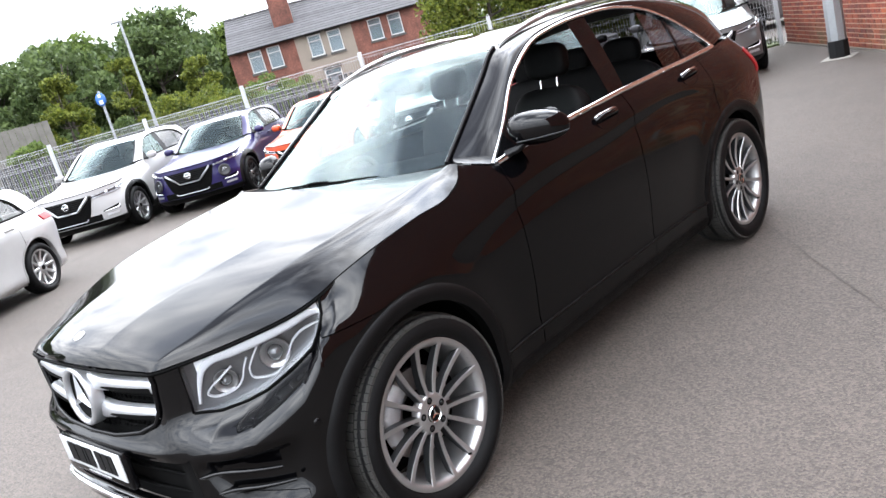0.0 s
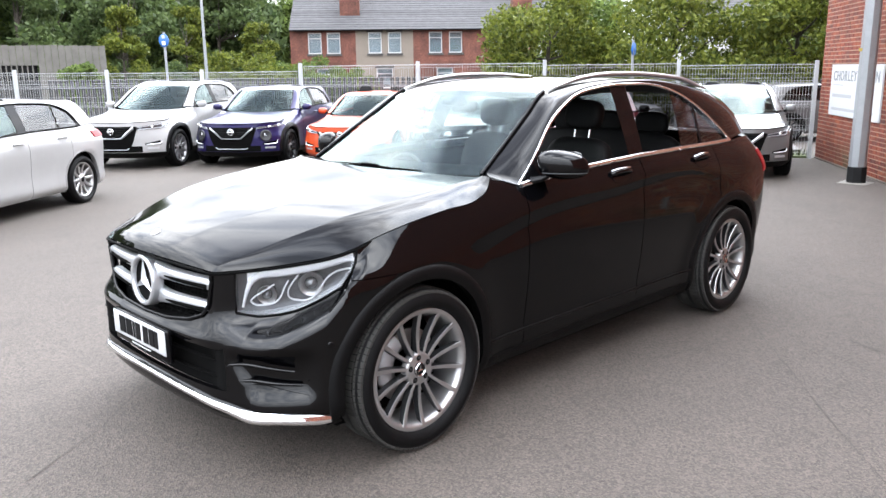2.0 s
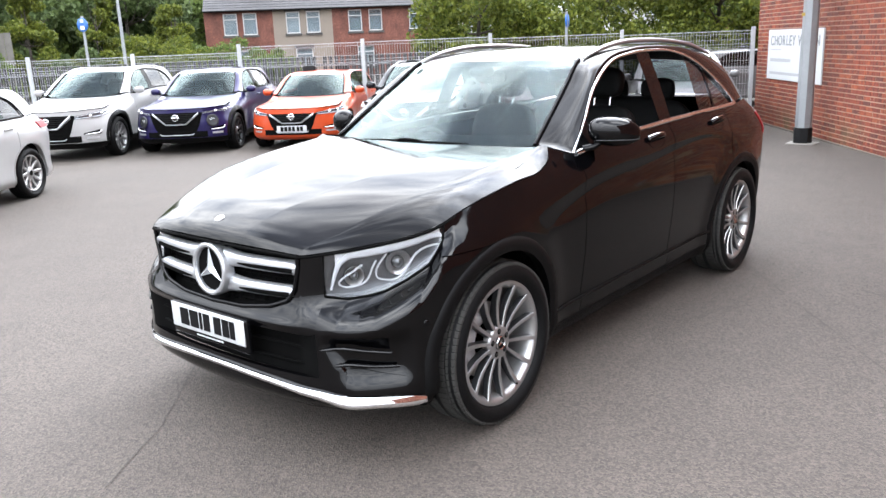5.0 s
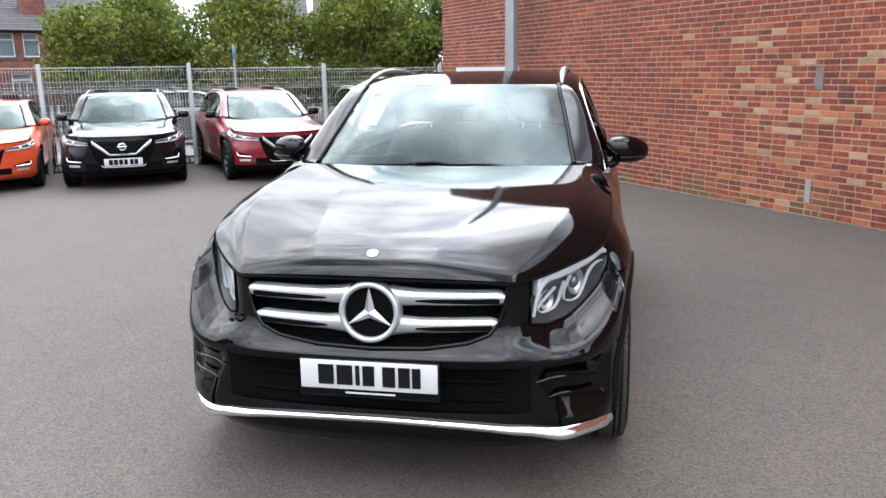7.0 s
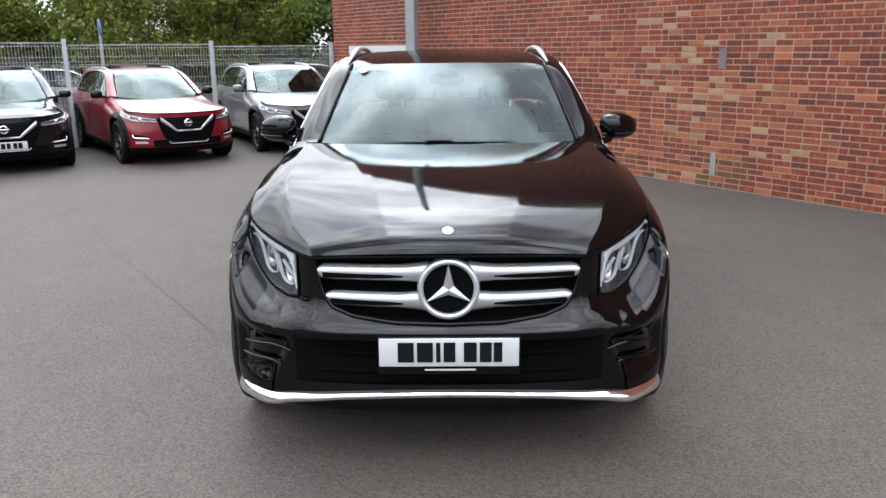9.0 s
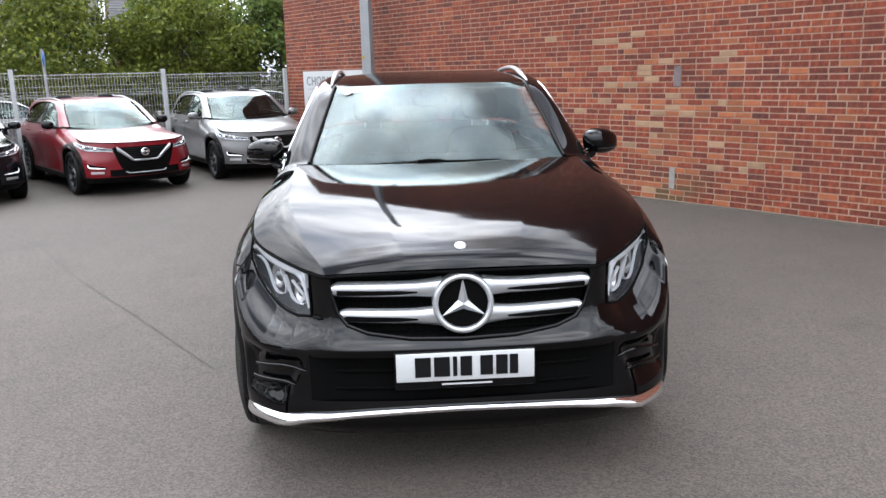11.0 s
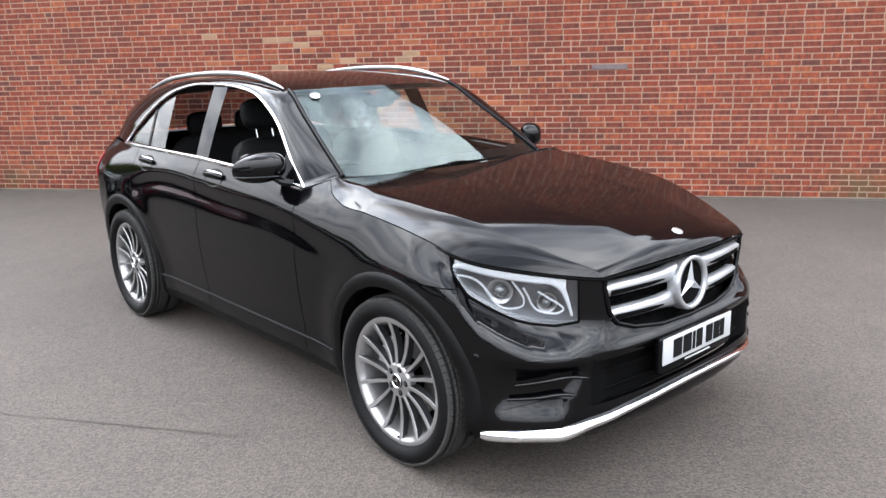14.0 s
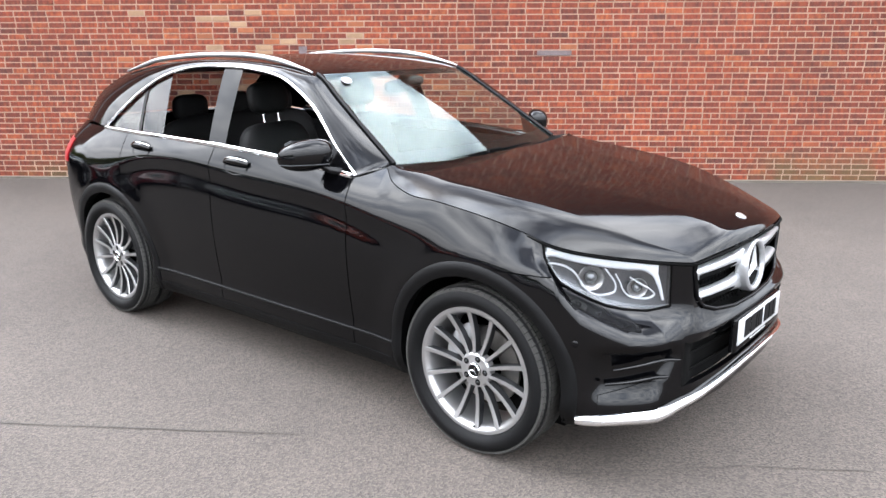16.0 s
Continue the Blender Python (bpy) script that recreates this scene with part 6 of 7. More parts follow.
def brick_material():
    m = material("mixed_red_brick", (0.2059, 0.06494, 0.03724), 0.88)
    n, l = m.node_tree.nodes, m.node_tree.links
    p, tc = n["Principled BSDF"], n["Texture Coordinate"]
    geo, info, add, wrap = n.new("ShaderNodeNewGeometry"), n.new("ShaderNodeObjectInfo"), n.new("ShaderNodeMath"), n.new("ShaderNodeMath")
    add.operation, wrap.operation = "ADD", "FRACT"
    l.new(geo.outputs["Random Per Island"], add.inputs[0]), l.new(info.outputs["Random"], add.inputs[1])
    l.new(add.outputs[0], wrap.inputs[0])
    ramp = n.new("ShaderNodeValToRGB")
    cr = ramp.color_ramp
    cr.interpolation = "LINEAR"
    cr.elements[0].position, cr.elements[0].color = 0.0, (0.066, 0.01584, 0.01043, 1)
    cr.elements[1].position, cr.elements[1].color = 1.0, (0.198, 0.04752, 0.01716, 1)
    for pos, c in ((.05, (0.0887, 0.01608, 0.008316)), (.35, (0.1164, 0.0194, 0.008197)), (.66, (0.1386, 0.02283, 0.00891)), (.90, (0.1636, 0.02977, 0.01069))):
        e = cr.elements.new(pos)
        e.color = (*c, 1)
    l.new(wrap.outputs[0], ramp.inputs["Fac"])
    # kiln banding across each brick and broad patches of tone
    big, fine = n.new("ShaderNodeTexNoise"), n.new("ShaderNodeTexNoise")
    big.inputs["Scale"].default_value, big.inputs["Detail"].default_value = .6, 6
    fine.inputs["Scale"].default_value, fine.inputs["Detail"].default_value = 17, 5
    l.new(tc.outputs["Object"], big.inputs["Vector"]), l.new(tc.outputs["Object"], fine.inputs["Vector"])
    # dark kiln bands stand upright across the bricks
    pos = n.new("ShaderNodeNewGeometry")
    along, zsep, comb, kiln = n.new("ShaderNodeVectorMath"), n.new("ShaderNodeSeparateXYZ"), n.new("ShaderNodeCombineXYZ"), n.new("ShaderNodeTexNoise")
    along.operation = "DOT_PRODUCT"
    along.inputs[1].default_value = (.5945 * 26, -.804 * 26, 0)
    zmul = n.new("ShaderNodeMath")
    zmul.operation = "MULTIPLY"
    zmul.inputs[1].default_value = 9.0
    l.new(pos.outputs["Position"], along.inputs[0]), l.new(pos.outputs["Position"], zsep.inputs[0])
    l.new(zsep.outputs["Z"], zmul.inputs[0]), l.new(along.outputs["Value"], comb.inputs[0]), l.new(zmul.outputs[0], comb.inputs[1])
    l.new(comb.outputs[0], kiln.inputs["Vector"])
    kiln.inputs["Scale"].default_value, kiln.inputs["Detail"].default_value = 1.0, 3
    out = ramp.outputs["Color"]
    # where the fire caught a brick it is orange, between the bands dull maroon
    fired, band = n.new("ShaderNodeValToRGB"), n.new("ShaderNodeVectorMath")
    band.operation = "MULTIPLY"
    fired.color_ramp.elements[0].position, fired.color_ramp.elements[0].color = .30, (.62, .62, .70, 1)
    fired.color_ramp.elements[1].position, fired.color_ramp.elements[1].color = .74, (1.50, 1.95, 1.5, 1)
    e = fired.color_ramp.elements.new(.50)
    e.color = (1, 1, 1, 1)
    l.new(kiln.outputs["Fac"], fired.inputs["Fac"]), l.new(out, band.inputs[0]), l.new(fired.outputs["Color"], band.inputs[1])
    out = band.outputs[0]
    for t, a in ((big, .20), (fine, .26)):
        r = n.new("ShaderNodeMapRange")
        r.inputs[1].default_value, r.inputs[2].default_value, r.inputs[3].default_value, r.inputs[4].default_value = .3, .7, 1 - a, 1 + a
        l.new(t.outputs["Fac"], r.inputs[0])
        v = n.new("ShaderNodeVectorMath")
        v.operation = "SCALE"
        l.new(out, v.inputs[0]), l.new(r.outputs[0], v.inputs["Scale"])
        out = v.outputs[0]
    # olive algae in patches on the splash courses
    algae, level, both, tint = n.new("ShaderNodeTexNoise"), n.new("ShaderNodeMapRange"), n.new("ShaderNodeMath"), n.new("ShaderNodeMix")
    algae.inputs["Scale"].default_value, algae.inputs["Detail"].default_value = 1.3, 7
    l.new(pos.outputs["Position"], algae.inputs["Vector"])
    patch = n.new("ShaderNodeMapRange")
    for r, q in ((level, (.14, .46, .8, 0)), (patch, (.48, .62, 0, 1))):
        for i, v in zip((1, 2, 3, 4), q):
            r.inputs[i].default_value = v
    both.operation, tint.data_type = "MULTIPLY", "RGBA"
    tint.inputs[7].default_value = (0.065, 0.045, 0.0146, 1)
    l.new(zsep.outputs["Z"], level.inputs[0]), l.new(algae.outputs["Fac"], patch.inputs[0])
    l.new(level.outputs[0], both.inputs[0]), l.new(patch.outputs[0], both.inputs[1])
    l.new(both.outputs[0], tint.inputs[0]), l.new(out, tint.inputs[6])
    l.new(tint.outputs[2], p.inputs["Base Color"])
    b = n.new("ShaderNodeBump")
    b.inputs["Strength"].default_value, b.inputs["Distance"].default_value = .4, .004
    fb = n.new("ShaderNodeTexNoise")
    fb.inputs["Scale"].default_value, fb.inputs["Detail"].default_value = 90, 6
    l.new(tc.outputs["Object"], fb.inputs["Vector"]), l.new(fb.outputs["Fac"], b.inputs["Height"]), l.new(b.outputs[0], p.inputs["Normal"])
    return m


BRICK = brick_material()
PALE_BRICK = material("pale_buff_brick", (0.2294, 0.1399, 0.08029), 0.88, 0, vary=.25, scale=9, bump=.3, bump_scale=90, rnd=.2)
ORANGE_BRICK = material("bright_orange_brick", (0.215, 0.066, 0.026), 0.88, 0, vary=.3, scale=12, bump=.3, bump_scale=90, rnd=.3)
MORTAR = material("pale_mortar", (0.262, 0.176, 0.130), 0.95, 0, vary=.22, scale=2.2, bump=.3, bump_scale=70)
CONCRETE = material("pale_dusty_concrete", (0.1971, 0.1862, 0.1698), 0.95, 0, vary=.25, scale=4, bump=.3, bump_scale=60)
FOOT = material("sandy_dirt_fillet", (0.0888, 0.0777, 0.06438), 0.95, 0, vary=.4, scale=3, bump=.3, bump_scale=60)
GREY_STEEL = material("galvanised_steel", (0.23, 0.2409, 0.2519), 0.45, 0.5, vary=.12, scale=5, rough_vary=.08)
WIRE = material("dull_galvanised_wire", (0.333, 0.3404, 0.3478), 0.55, 0.2, vary=.1, scale=5)
WHITE_METAL = material("pale_coated_steel", (0.3395, 0.3505, 0.3559), 0.45, 0.1, vary=.08, scale=5)
BLACK_STEEL = material("black_painted_steel", (0.006, 0.006, 0.0063), 0.6, 0, spec=0.15, vary=.2, scale=5)
SIGN_WHITE = material("white_sign_sheet", (0.4271, 0.4326, 0.4381), 0.4, 0, vary=.05, scale=1.5)
SIGN_GREY = material("grey_sign_print", (0.1479, 0.1533, 0.1643), 0.5)
SIGN_FAINT = material("pale_grey_sign_print", (0.2848, 0.2902, 0.3012), 0.5)
YELLOW = material("yellow_sticker", (0.2738, 0.1862, 0.02738), 0.5)
BLUE_SIGN = material("blue_traffic_sign", (0.01095, 0.08762, 0.3012), 0.4)


def wall_point(u, z, d=0.0):
    return WALL_C + WALL_U * u + WALL_N * d + Vector((0, 0, z))


def wall_slab(u0, u1, z0, z1, d0, d1):
    v = [tuple(wall_point(u, z, d)) for z in (z0, z1) for d in (d0, d1) for u in (u0, u1)]
    return v, [(0, 2, 3, 1), (4, 5, 7, 6), (0, 1, 5, 4), (2, 6, 7, 3), (0, 4, 6, 2), (1, 3, 7, 5)]


wall_east = part("wall_east", wall_slab(0, WALL_LEN, -.1, WALL_TOP, -.35, 0), MORTAR, None, "red brick wall of mixed bricks with pale mortar", False)
tagged(wall_east, category="wall", kind="structure")
base = part("wall_foot", wall_slab(0, WALL_LEN, 0, .022, 0, .03), FOOT, wall_east, "dusty concrete fillet along the foot of the wall", False)
# the gable end that turns away behind the fence, and the rest of the hall
end = [WALL_C, WALL_C - WALL_N * 9.0]
wall_north = part("wall_north", ([tuple(end[0] + Vector((0, 0, z)) + WALL_N * -.36 + WALL_U * w) for z in (-.1, WALL_TOP) for w in (0.0, .35)] + [tuple(end[1] + Vector((0, 0, z)) + WALL_U * w) for z in (-.1, WALL_TOP) for w in (0.0, .35)],
                                 [(0, 4, 6, 2), (1, 3, 7, 5), (2, 6, 7, 3), (4, 5, 7, 6)]), BRICK, None, "red brick end wall of the hall", False)
tagged(wall_north, category="wall", kind="structure")

# ---- lamp column by the wall ----
def column(name, label, x, y, height, r0, r1, sides, mat, category="lamp post"):
    ob = thing(name, label, category)
    prof = [(x, y, 0), (x, y, height)]
    v = []
    for z, r in ((0, r0), (.25, r0), (height, r1)):
        v += [(r * math.cos(2 * math.pi * (i + .5) / sides), r * math.sin(2 * math.pi * (i + .5) / sides), z) for i in range(sides)]
    f = [(j * sides + i, j * sides + (i + 1) % sides, (j + 1) * sides + (i + 1) % sides, (j + 1) * sides + i) for j in range(2) for i in range(sides)]
    part("shaft", (v, f + [tuple(2 * sides + i for i in range(sides))]), mat, ob, smooth=False)
    ob.matrix_basis = Matrix.Translation((x, y, 0))
    return ob


post = column("lamp_post", "grey eight-sided steel lamp post with a black foot", -.60, 8.52, 9.0, .118, .075, 8, GREY_STEEL)
part("foot_sleeve", revolve([(.119, 0), (.134, .0), (.134, .235), (.121, .240)], 8), BLACK_STEEL, post, "black painted foot", False).matrix_basis = Matrix.Rotation(radians(-90), 4, "Y")
part("sticker", plain_box(-.095, -.05, -.116, -.108, 1.84, 1.885), YELLOW, post, "small yellow warning sticker", False)
part("post_plinth", box(-.20, .20, -.17, .17, -.02, .012, .008), CONCRETE, post, "concrete pad at its foot")

# ---- wall sign ----
def lettering(text, size, origin, ux, uz, mat, parent, depth=.002):
    """Built-in font letters, laid on a plane spanned by ux and uz; every letter a part."""
    x = 0.0
    for ch in text:
        if ch == " ":
            x += size * .34
            continue
        cu = bpy.data.curves.new("letter", "FONT")
        cu.body, cu.size, cu.extrude, cu.offset = ch, size, depth, size * .012
        tmp = bpy.data.objects.new("letter", cu)
        me = bpy.data.meshes.new_from_object(tmp)
        wid = max(v.co.x for v in me.vertices)
        me.materials.clear()
        me.materials.append(mat)
        ob = new("letter", me)
        ob.parent = parent
        uy = uz.cross(ux)
        ob.matrix_basis = Matrix.Translation(origin + ux * x) @ Matrix((ux, uz, ux.cross(uz))).transposed().to_4x4()
        bpy.data.objects.remove(tmp), bpy.data.curves.remove(cu)
        x += wid + size * .10


sign = thing("wall_sign", "white rectangular sign board with grey lettering on the brick wall", "sign")
part("board", wall_slab(.66, 3.02, .83, 1.665, .010, .034), SIGN_WHITE, sign, smooth=False)
lettering("CHORLEY WIGAN", .232, wall_point(.78, 1.405, .036), WALL_U, Vector((0, 0, 1)), SIGN_GREY, sign)
part("printed_bar", wall_slab(.80, 1.30, 1.325, 1.340, .034, .0365), SIGN_FAINT, sign, smooth=False)
part("printed_bar", wall_slab(.80, 1.75, 1.13, 1.185, .034, .036), SIGN_FAINT, sign, smooth=False)
part("printed_bar", wall_slab(.80, 2.75, .915, .96, .034, .036), SIGN_FAINT, sign, smooth=False)
vent = thing("wall_patch", "grey cement patch low on the brick wall", "patch")
part("patch", wall_slab(9.00, 9.075, .17, .42, .012, .020), CONCRETE, vent, smooth=False)

# ---- mesh fence ----
FENCE = [(-2.33, 11.25), (-4.37, 10.06), (-6.46, 8.72), (-8.28, 7.08), (-10.76, 6.06), (-13.02, 5.04), (-14.95, 3.75), (-16.32, 2.25), (-17.52, .80), (-18.6, -.7), (-19.6, -2.3)]
FENCE_TOP = [1.68, 1.72, 1.76, 1.76, 1.76, 1.66, 1.68, 1.70, 1.70, 1.70, 1.70]


def mesh_fence():
    fence = thing("mesh_fence", "pale welded wire mesh fence on square steel posts", "fence")
    for (x, y), h in zip(FENCE, FENCE_TOP):
        part("post", moved(box(-.032, .032, -.032, .032, 0, h + .06, .004), Matrix.Translation((x, y, 0)) @ Matrix.Rotation(radians(32), 4, "Z")), WHITE_METAL, fence, "square pale steel post", False)
    for i, ((x0, y0), (x1, y1)) in enumerate(zip(FENCE, FENCE[1:])):
        a, b = Vector((x0, y0, 0)), Vector((x1, y1, 0))
        d = (b - a).normalized()
        nrm = Vector((-d.y, d.x, 0))
        top = min(FENCE_TOP[i], FENCE_TOP[i + 1])
        ln = (b - a).length
        bits = []
        def wire(p, q, r):
            bits.append(tube([p, q], r, 4, caps=False))
        k = int(ln / .05)
        for j in range(1, k):
            p = a + d * (ln * j / k)
            zs = [0.06, top]
            wire(p + Vector((0, 0, .06)), p + Vector((0, 0, top)), .0028)
        for z in (.10, .30, .50, .52, .72, .92, .94, 1.14, 1.34, 1.36, 1.52, top - .06):
            for dz, off in ((0, .008), (.05, .035), (.10, .008)) if z in (.50, .92, 1.34, top - .06) else ((0, .008),):
                wire(a + nrm * off + Vector((0, 0, min(z + dz, top))), b + nrm * off + Vector((0, 0, min(z + dz, top))), .0028)
        tagged(part("mesh_panel", joined(*bits), WIRE, fence, "welded wire mesh panel", False), kind="stuff")


mesh_fence()

# ---- beyond the fence: verge, kerb, railings, boards ----
GRASS_M = material("rough_grass", (0.0333, 0.0444, 0.01332), 0.95, 0, vary=.5, scale=1.2, rnd=.4)
PAVING = material("grey_paving", (0.1199, 0.1154, 0.111), 0.9, 0, vary=.2, scale=2)
KERB = material("kerb_concrete", (0.1652, 0.1606, 0.1514), 0.9, 0, vary=.2, scale=5)


def offset_line(points, d):
    out = []
    for i, p in enumerate(points):
        a, b = Vector(points[max(i - 1, 0)]), Vector(points[min(i + 1, len(points) - 1)])
        t = (b - a).normalized()
        out.append(Vector(p) + Vector((t.y, -t.x)) * d)
    return out


def strip(name, d0, d1, z0, z1, mat, label, category):
    o, i = offset_line(FENCE, d0), offset_line(FENCE, d1)
    v = [(*p, z0) for p in o] + [(*p, z0) for p in i] + [(*p, z1) for p in o] + [(*p, z1) for p in i]
    n = len(o)
    f = []
    for k in range(n - 1):
        f += [(2 * n + k, 2 * n + k + 1, 3 * n + k + 1, 3 * n + k), (k, k + 1, 2 * n + k + 1, 2 * n + k), (n + k, 3 * n + k, 3 * n + k + 1, n + k + 1)]
    tagged(part(name, (v, f), mat, None, label, False), category=category, kind="structure")


strip("pavement", .9, 3.0, -.02, .07, PAVING, "grey paved footway beyond the fence", "pavement")
strip("kerb", 3.0, 3.15, -.02, .085, KERB, "concrete kerb of the road", "kerb")
strip("verge", .05, .9, -.02, .03, GRASS_M, "rough grass verge under the fence", "verge")


def grass_tufts():
    rng = np.random.default_rng(5)
    v, f = [], []
    for k in range(len(FENCE) - 1):
        a, b = Vector(FENCE[k]), Vector(FENCE[k + 1])
        t = (b - a).normalized()
        nrm = Vector((t.y, -t.x))
        for _ in range(260):
            p = a.lerp(b, rng.random()) + nrm * float(rng.uniform(-.02, .8))
            h, w, an = rng.uniform(.05, .20), rng.uniform(.006, .014), rng.uniform(0, 6.28)
            dx, dy = math.cos(an), math.sin(an)
            i = len(v)
            v += [(p.x - dx * w, p.y - dy * w, .02), (p.x + dx * w, p.y + dy * w, .02), (p.x + dy * h * .4, p.y - dx * h * .4, .02 + h)]
            f.append((i, i + 1, i + 2))
    tagged(part("grass", (v, f), GRASS_M, None, "tufts of rough grass along the fence", False), category="grass", kind="stuff")


grass_tufts()
PALE = material("dark_steel_pale", (0.0222, 0.0222, 0.02368), 0.6, 0.1, vary=.2, scale=3)


def railings(points, top, gap=.15):
    ob = thing("palisade_fence", "dark grey steel palisade fence across the road", "fence")
    me = None
    pale = box(-.056, .056, -.008, .008, .05, top, .003)
    for a, b in zip(points, points[1:]):
        a, b = Vector((*a, 0)), Vector((*b, 0))
        d, ln = (b - a).normalized(), (b - a).length
        ang = math.atan2(d.y, d.x)
        for z in (.35, top - .25):
            part("rail", tube([a + Vector((0, 0, z)), b + Vector((0, 0, z))], .028, 4), PALE, ob, smooth=False)
        for i in range(int(ln / gap)):
            m = Matrix.Translation(a + d * (gap * (i + .5))) @ Matrix.Rotation(ang, 4, "Z")
            if me is None:
                o = part("pale", pale, PALE, ob, smooth=False)
                me = o.data
            else:
                o = new("pale", me)
                o.parent = ob
            o.matrix_basis = m


railings([(-27.0, 1.0), (-23.4, 5.3), (-21.2, 7.9), (-14.8, 11.95), (-10.6, 15.8)], 1.46, .165)
BOARD = material("weathered_grey_timber", (0.1008, 0.09462, 0.08411), 0.9, 0, vary=.3, scale=3, bump=.3, bump_scale=40, rnd=.2)


def hoarding():
    ob = thing("board_fence", "weathered grey timber board fence with a barred gap", "fence")
    a, b = Vector((-32.6, -1.5, 0)), Vector((-29.0, 9.5, 0))
    d, ln = (b - a).normalized(), (b - a).length
    ang = math.atan2(d.y, d.x)
    rng = random.Random(3)
    n = int(ln / .24)
    for i in range(n):
        u = ln * i / n
        h = 2.72 + rng.uniform(-.02, .02)
        low = 1.98 if 7.4 < u < 9.0 else 0
        part("board", moved(box(0, ln / n - .012, -.02, .02 + rng.uniform(0, .012), low, h, .004), Matrix.Translation(a + d * u) @ Matrix.Rotation(ang, 4, "Z")), BOARD, ob, smooth=False)
    # added black sheet stands for the shade in the recess behind the bars
    part("gap_shade_sheet", moved(plain_box(7.3, 9.1, .25, .27, 0, 2.0), Matrix.Translation(a) @ Matrix.Rotation(ang, 4, "Z")), BLACK_STEEL, ob, smooth=False)
    for i in range(9):
        part("gap_bar", moved(plain_box(7.48 + i * .18, 7.53 + i * .18, 0, .04, 0, 2.0), Matrix.Translation(a) @ Matrix.Rotation(ang, 4, "Z")), BOARD, ob, smooth=False)


hoarding()

# ---- road furniture ----
s1 = column("road_sign", "round blue road sign on a grey pole", -18.2, 6.75, 2.75, .035, .035, 10, GREY_STEEL, "road sign")
disc = part("sign_plate", moved(revolve([(.001, .012), (.172, .012), (.178, .0), (.172, -.012), (.001, -.012)], 36), Matrix.Translation((.05, -.04, 2.52)) @ Matrix.Rotation(radians(-70), 4, "Z")), BLUE_SIGN, s1, "round blue sign plate")
for z0, z1, w in ((2.58, 2.66, .05), (2.40, 2.50, .07)):
    part("sign_symbol", moved(plain_box(.013, .017, -w, w, z0 - 2.52, z1 - 2.52), Matrix.Translation((.05, -.04, 2.52)) @ Matrix.Rotation(radians(-70), 4, "Z")), SIGN_WHITE, disc, smooth=False)
s2 = column("road_sign", "blue road sign seen almost edge-on on a grey pole", -8.45, 14.9, 2.35, .035, .035, 10, GREY_STEEL, "road sign")
part("sign_plate", moved(revolve([(.001, .012), (.172, .012), (.178, .0), (.172, -.012), (.001, -.012)], 36), Matrix.Translation((0, .04, 2.12)) @ Matrix.Rotation(radians(15), 4, "Z")), BLUE_SIGN, s2, "round blue sign plate")
s3 = column("street_lamp", "tall slim grey street lamp column", -23.3, 10.7, 5.05, .06, .04, 10, GREY_STEEL, "street lamp")
part("lantern", moved(box(-.32, .06, -.06, .06, 5.0, 5.08, .02), Matrix.Rotation(radians(40), 4, "Z")), GREY_STEEL, s3, "flat lamp head")

# ---- houses across the road ----
HOUSE_BRICK = material("sooty_red_house_brick", (0.098, 0.036, 0.0245), 0.9, 0, vary=.95, scale=1.1)
RENDER = material("beige_house_render", (0.1643, 0.1369, 0.1123), 0.9, 0, vary=.12, scale=1.2)
WHITE_RENDER = material("white_house_render", (0.3724, 0.3669, 0.3505), 0.9, 0, vary=.1, scale=1.2)
SLATE = material("weathered_roof_slate", (0.04819, 0.04709, 0.04928), 0.95, 0, vary=.3, scale=2.5, rnd=.2)
UPVC = material("white_window_frame", (0.4381, 0.4381, 0.4326), 0.4)
CURTAIN = material("pale_net_curtain", (0.3012, 0.3176, 0.3286), 0.9, 0, vary=.12, scale=6)
STONE = material("dark_stone_sill", (0.04928, 0.04655, 0.04381), 0.9, 0, vary=.2, scale=4)
HOUSE_GLASS = glass("house_window_glass", (0.75, 0.8, 0.82))


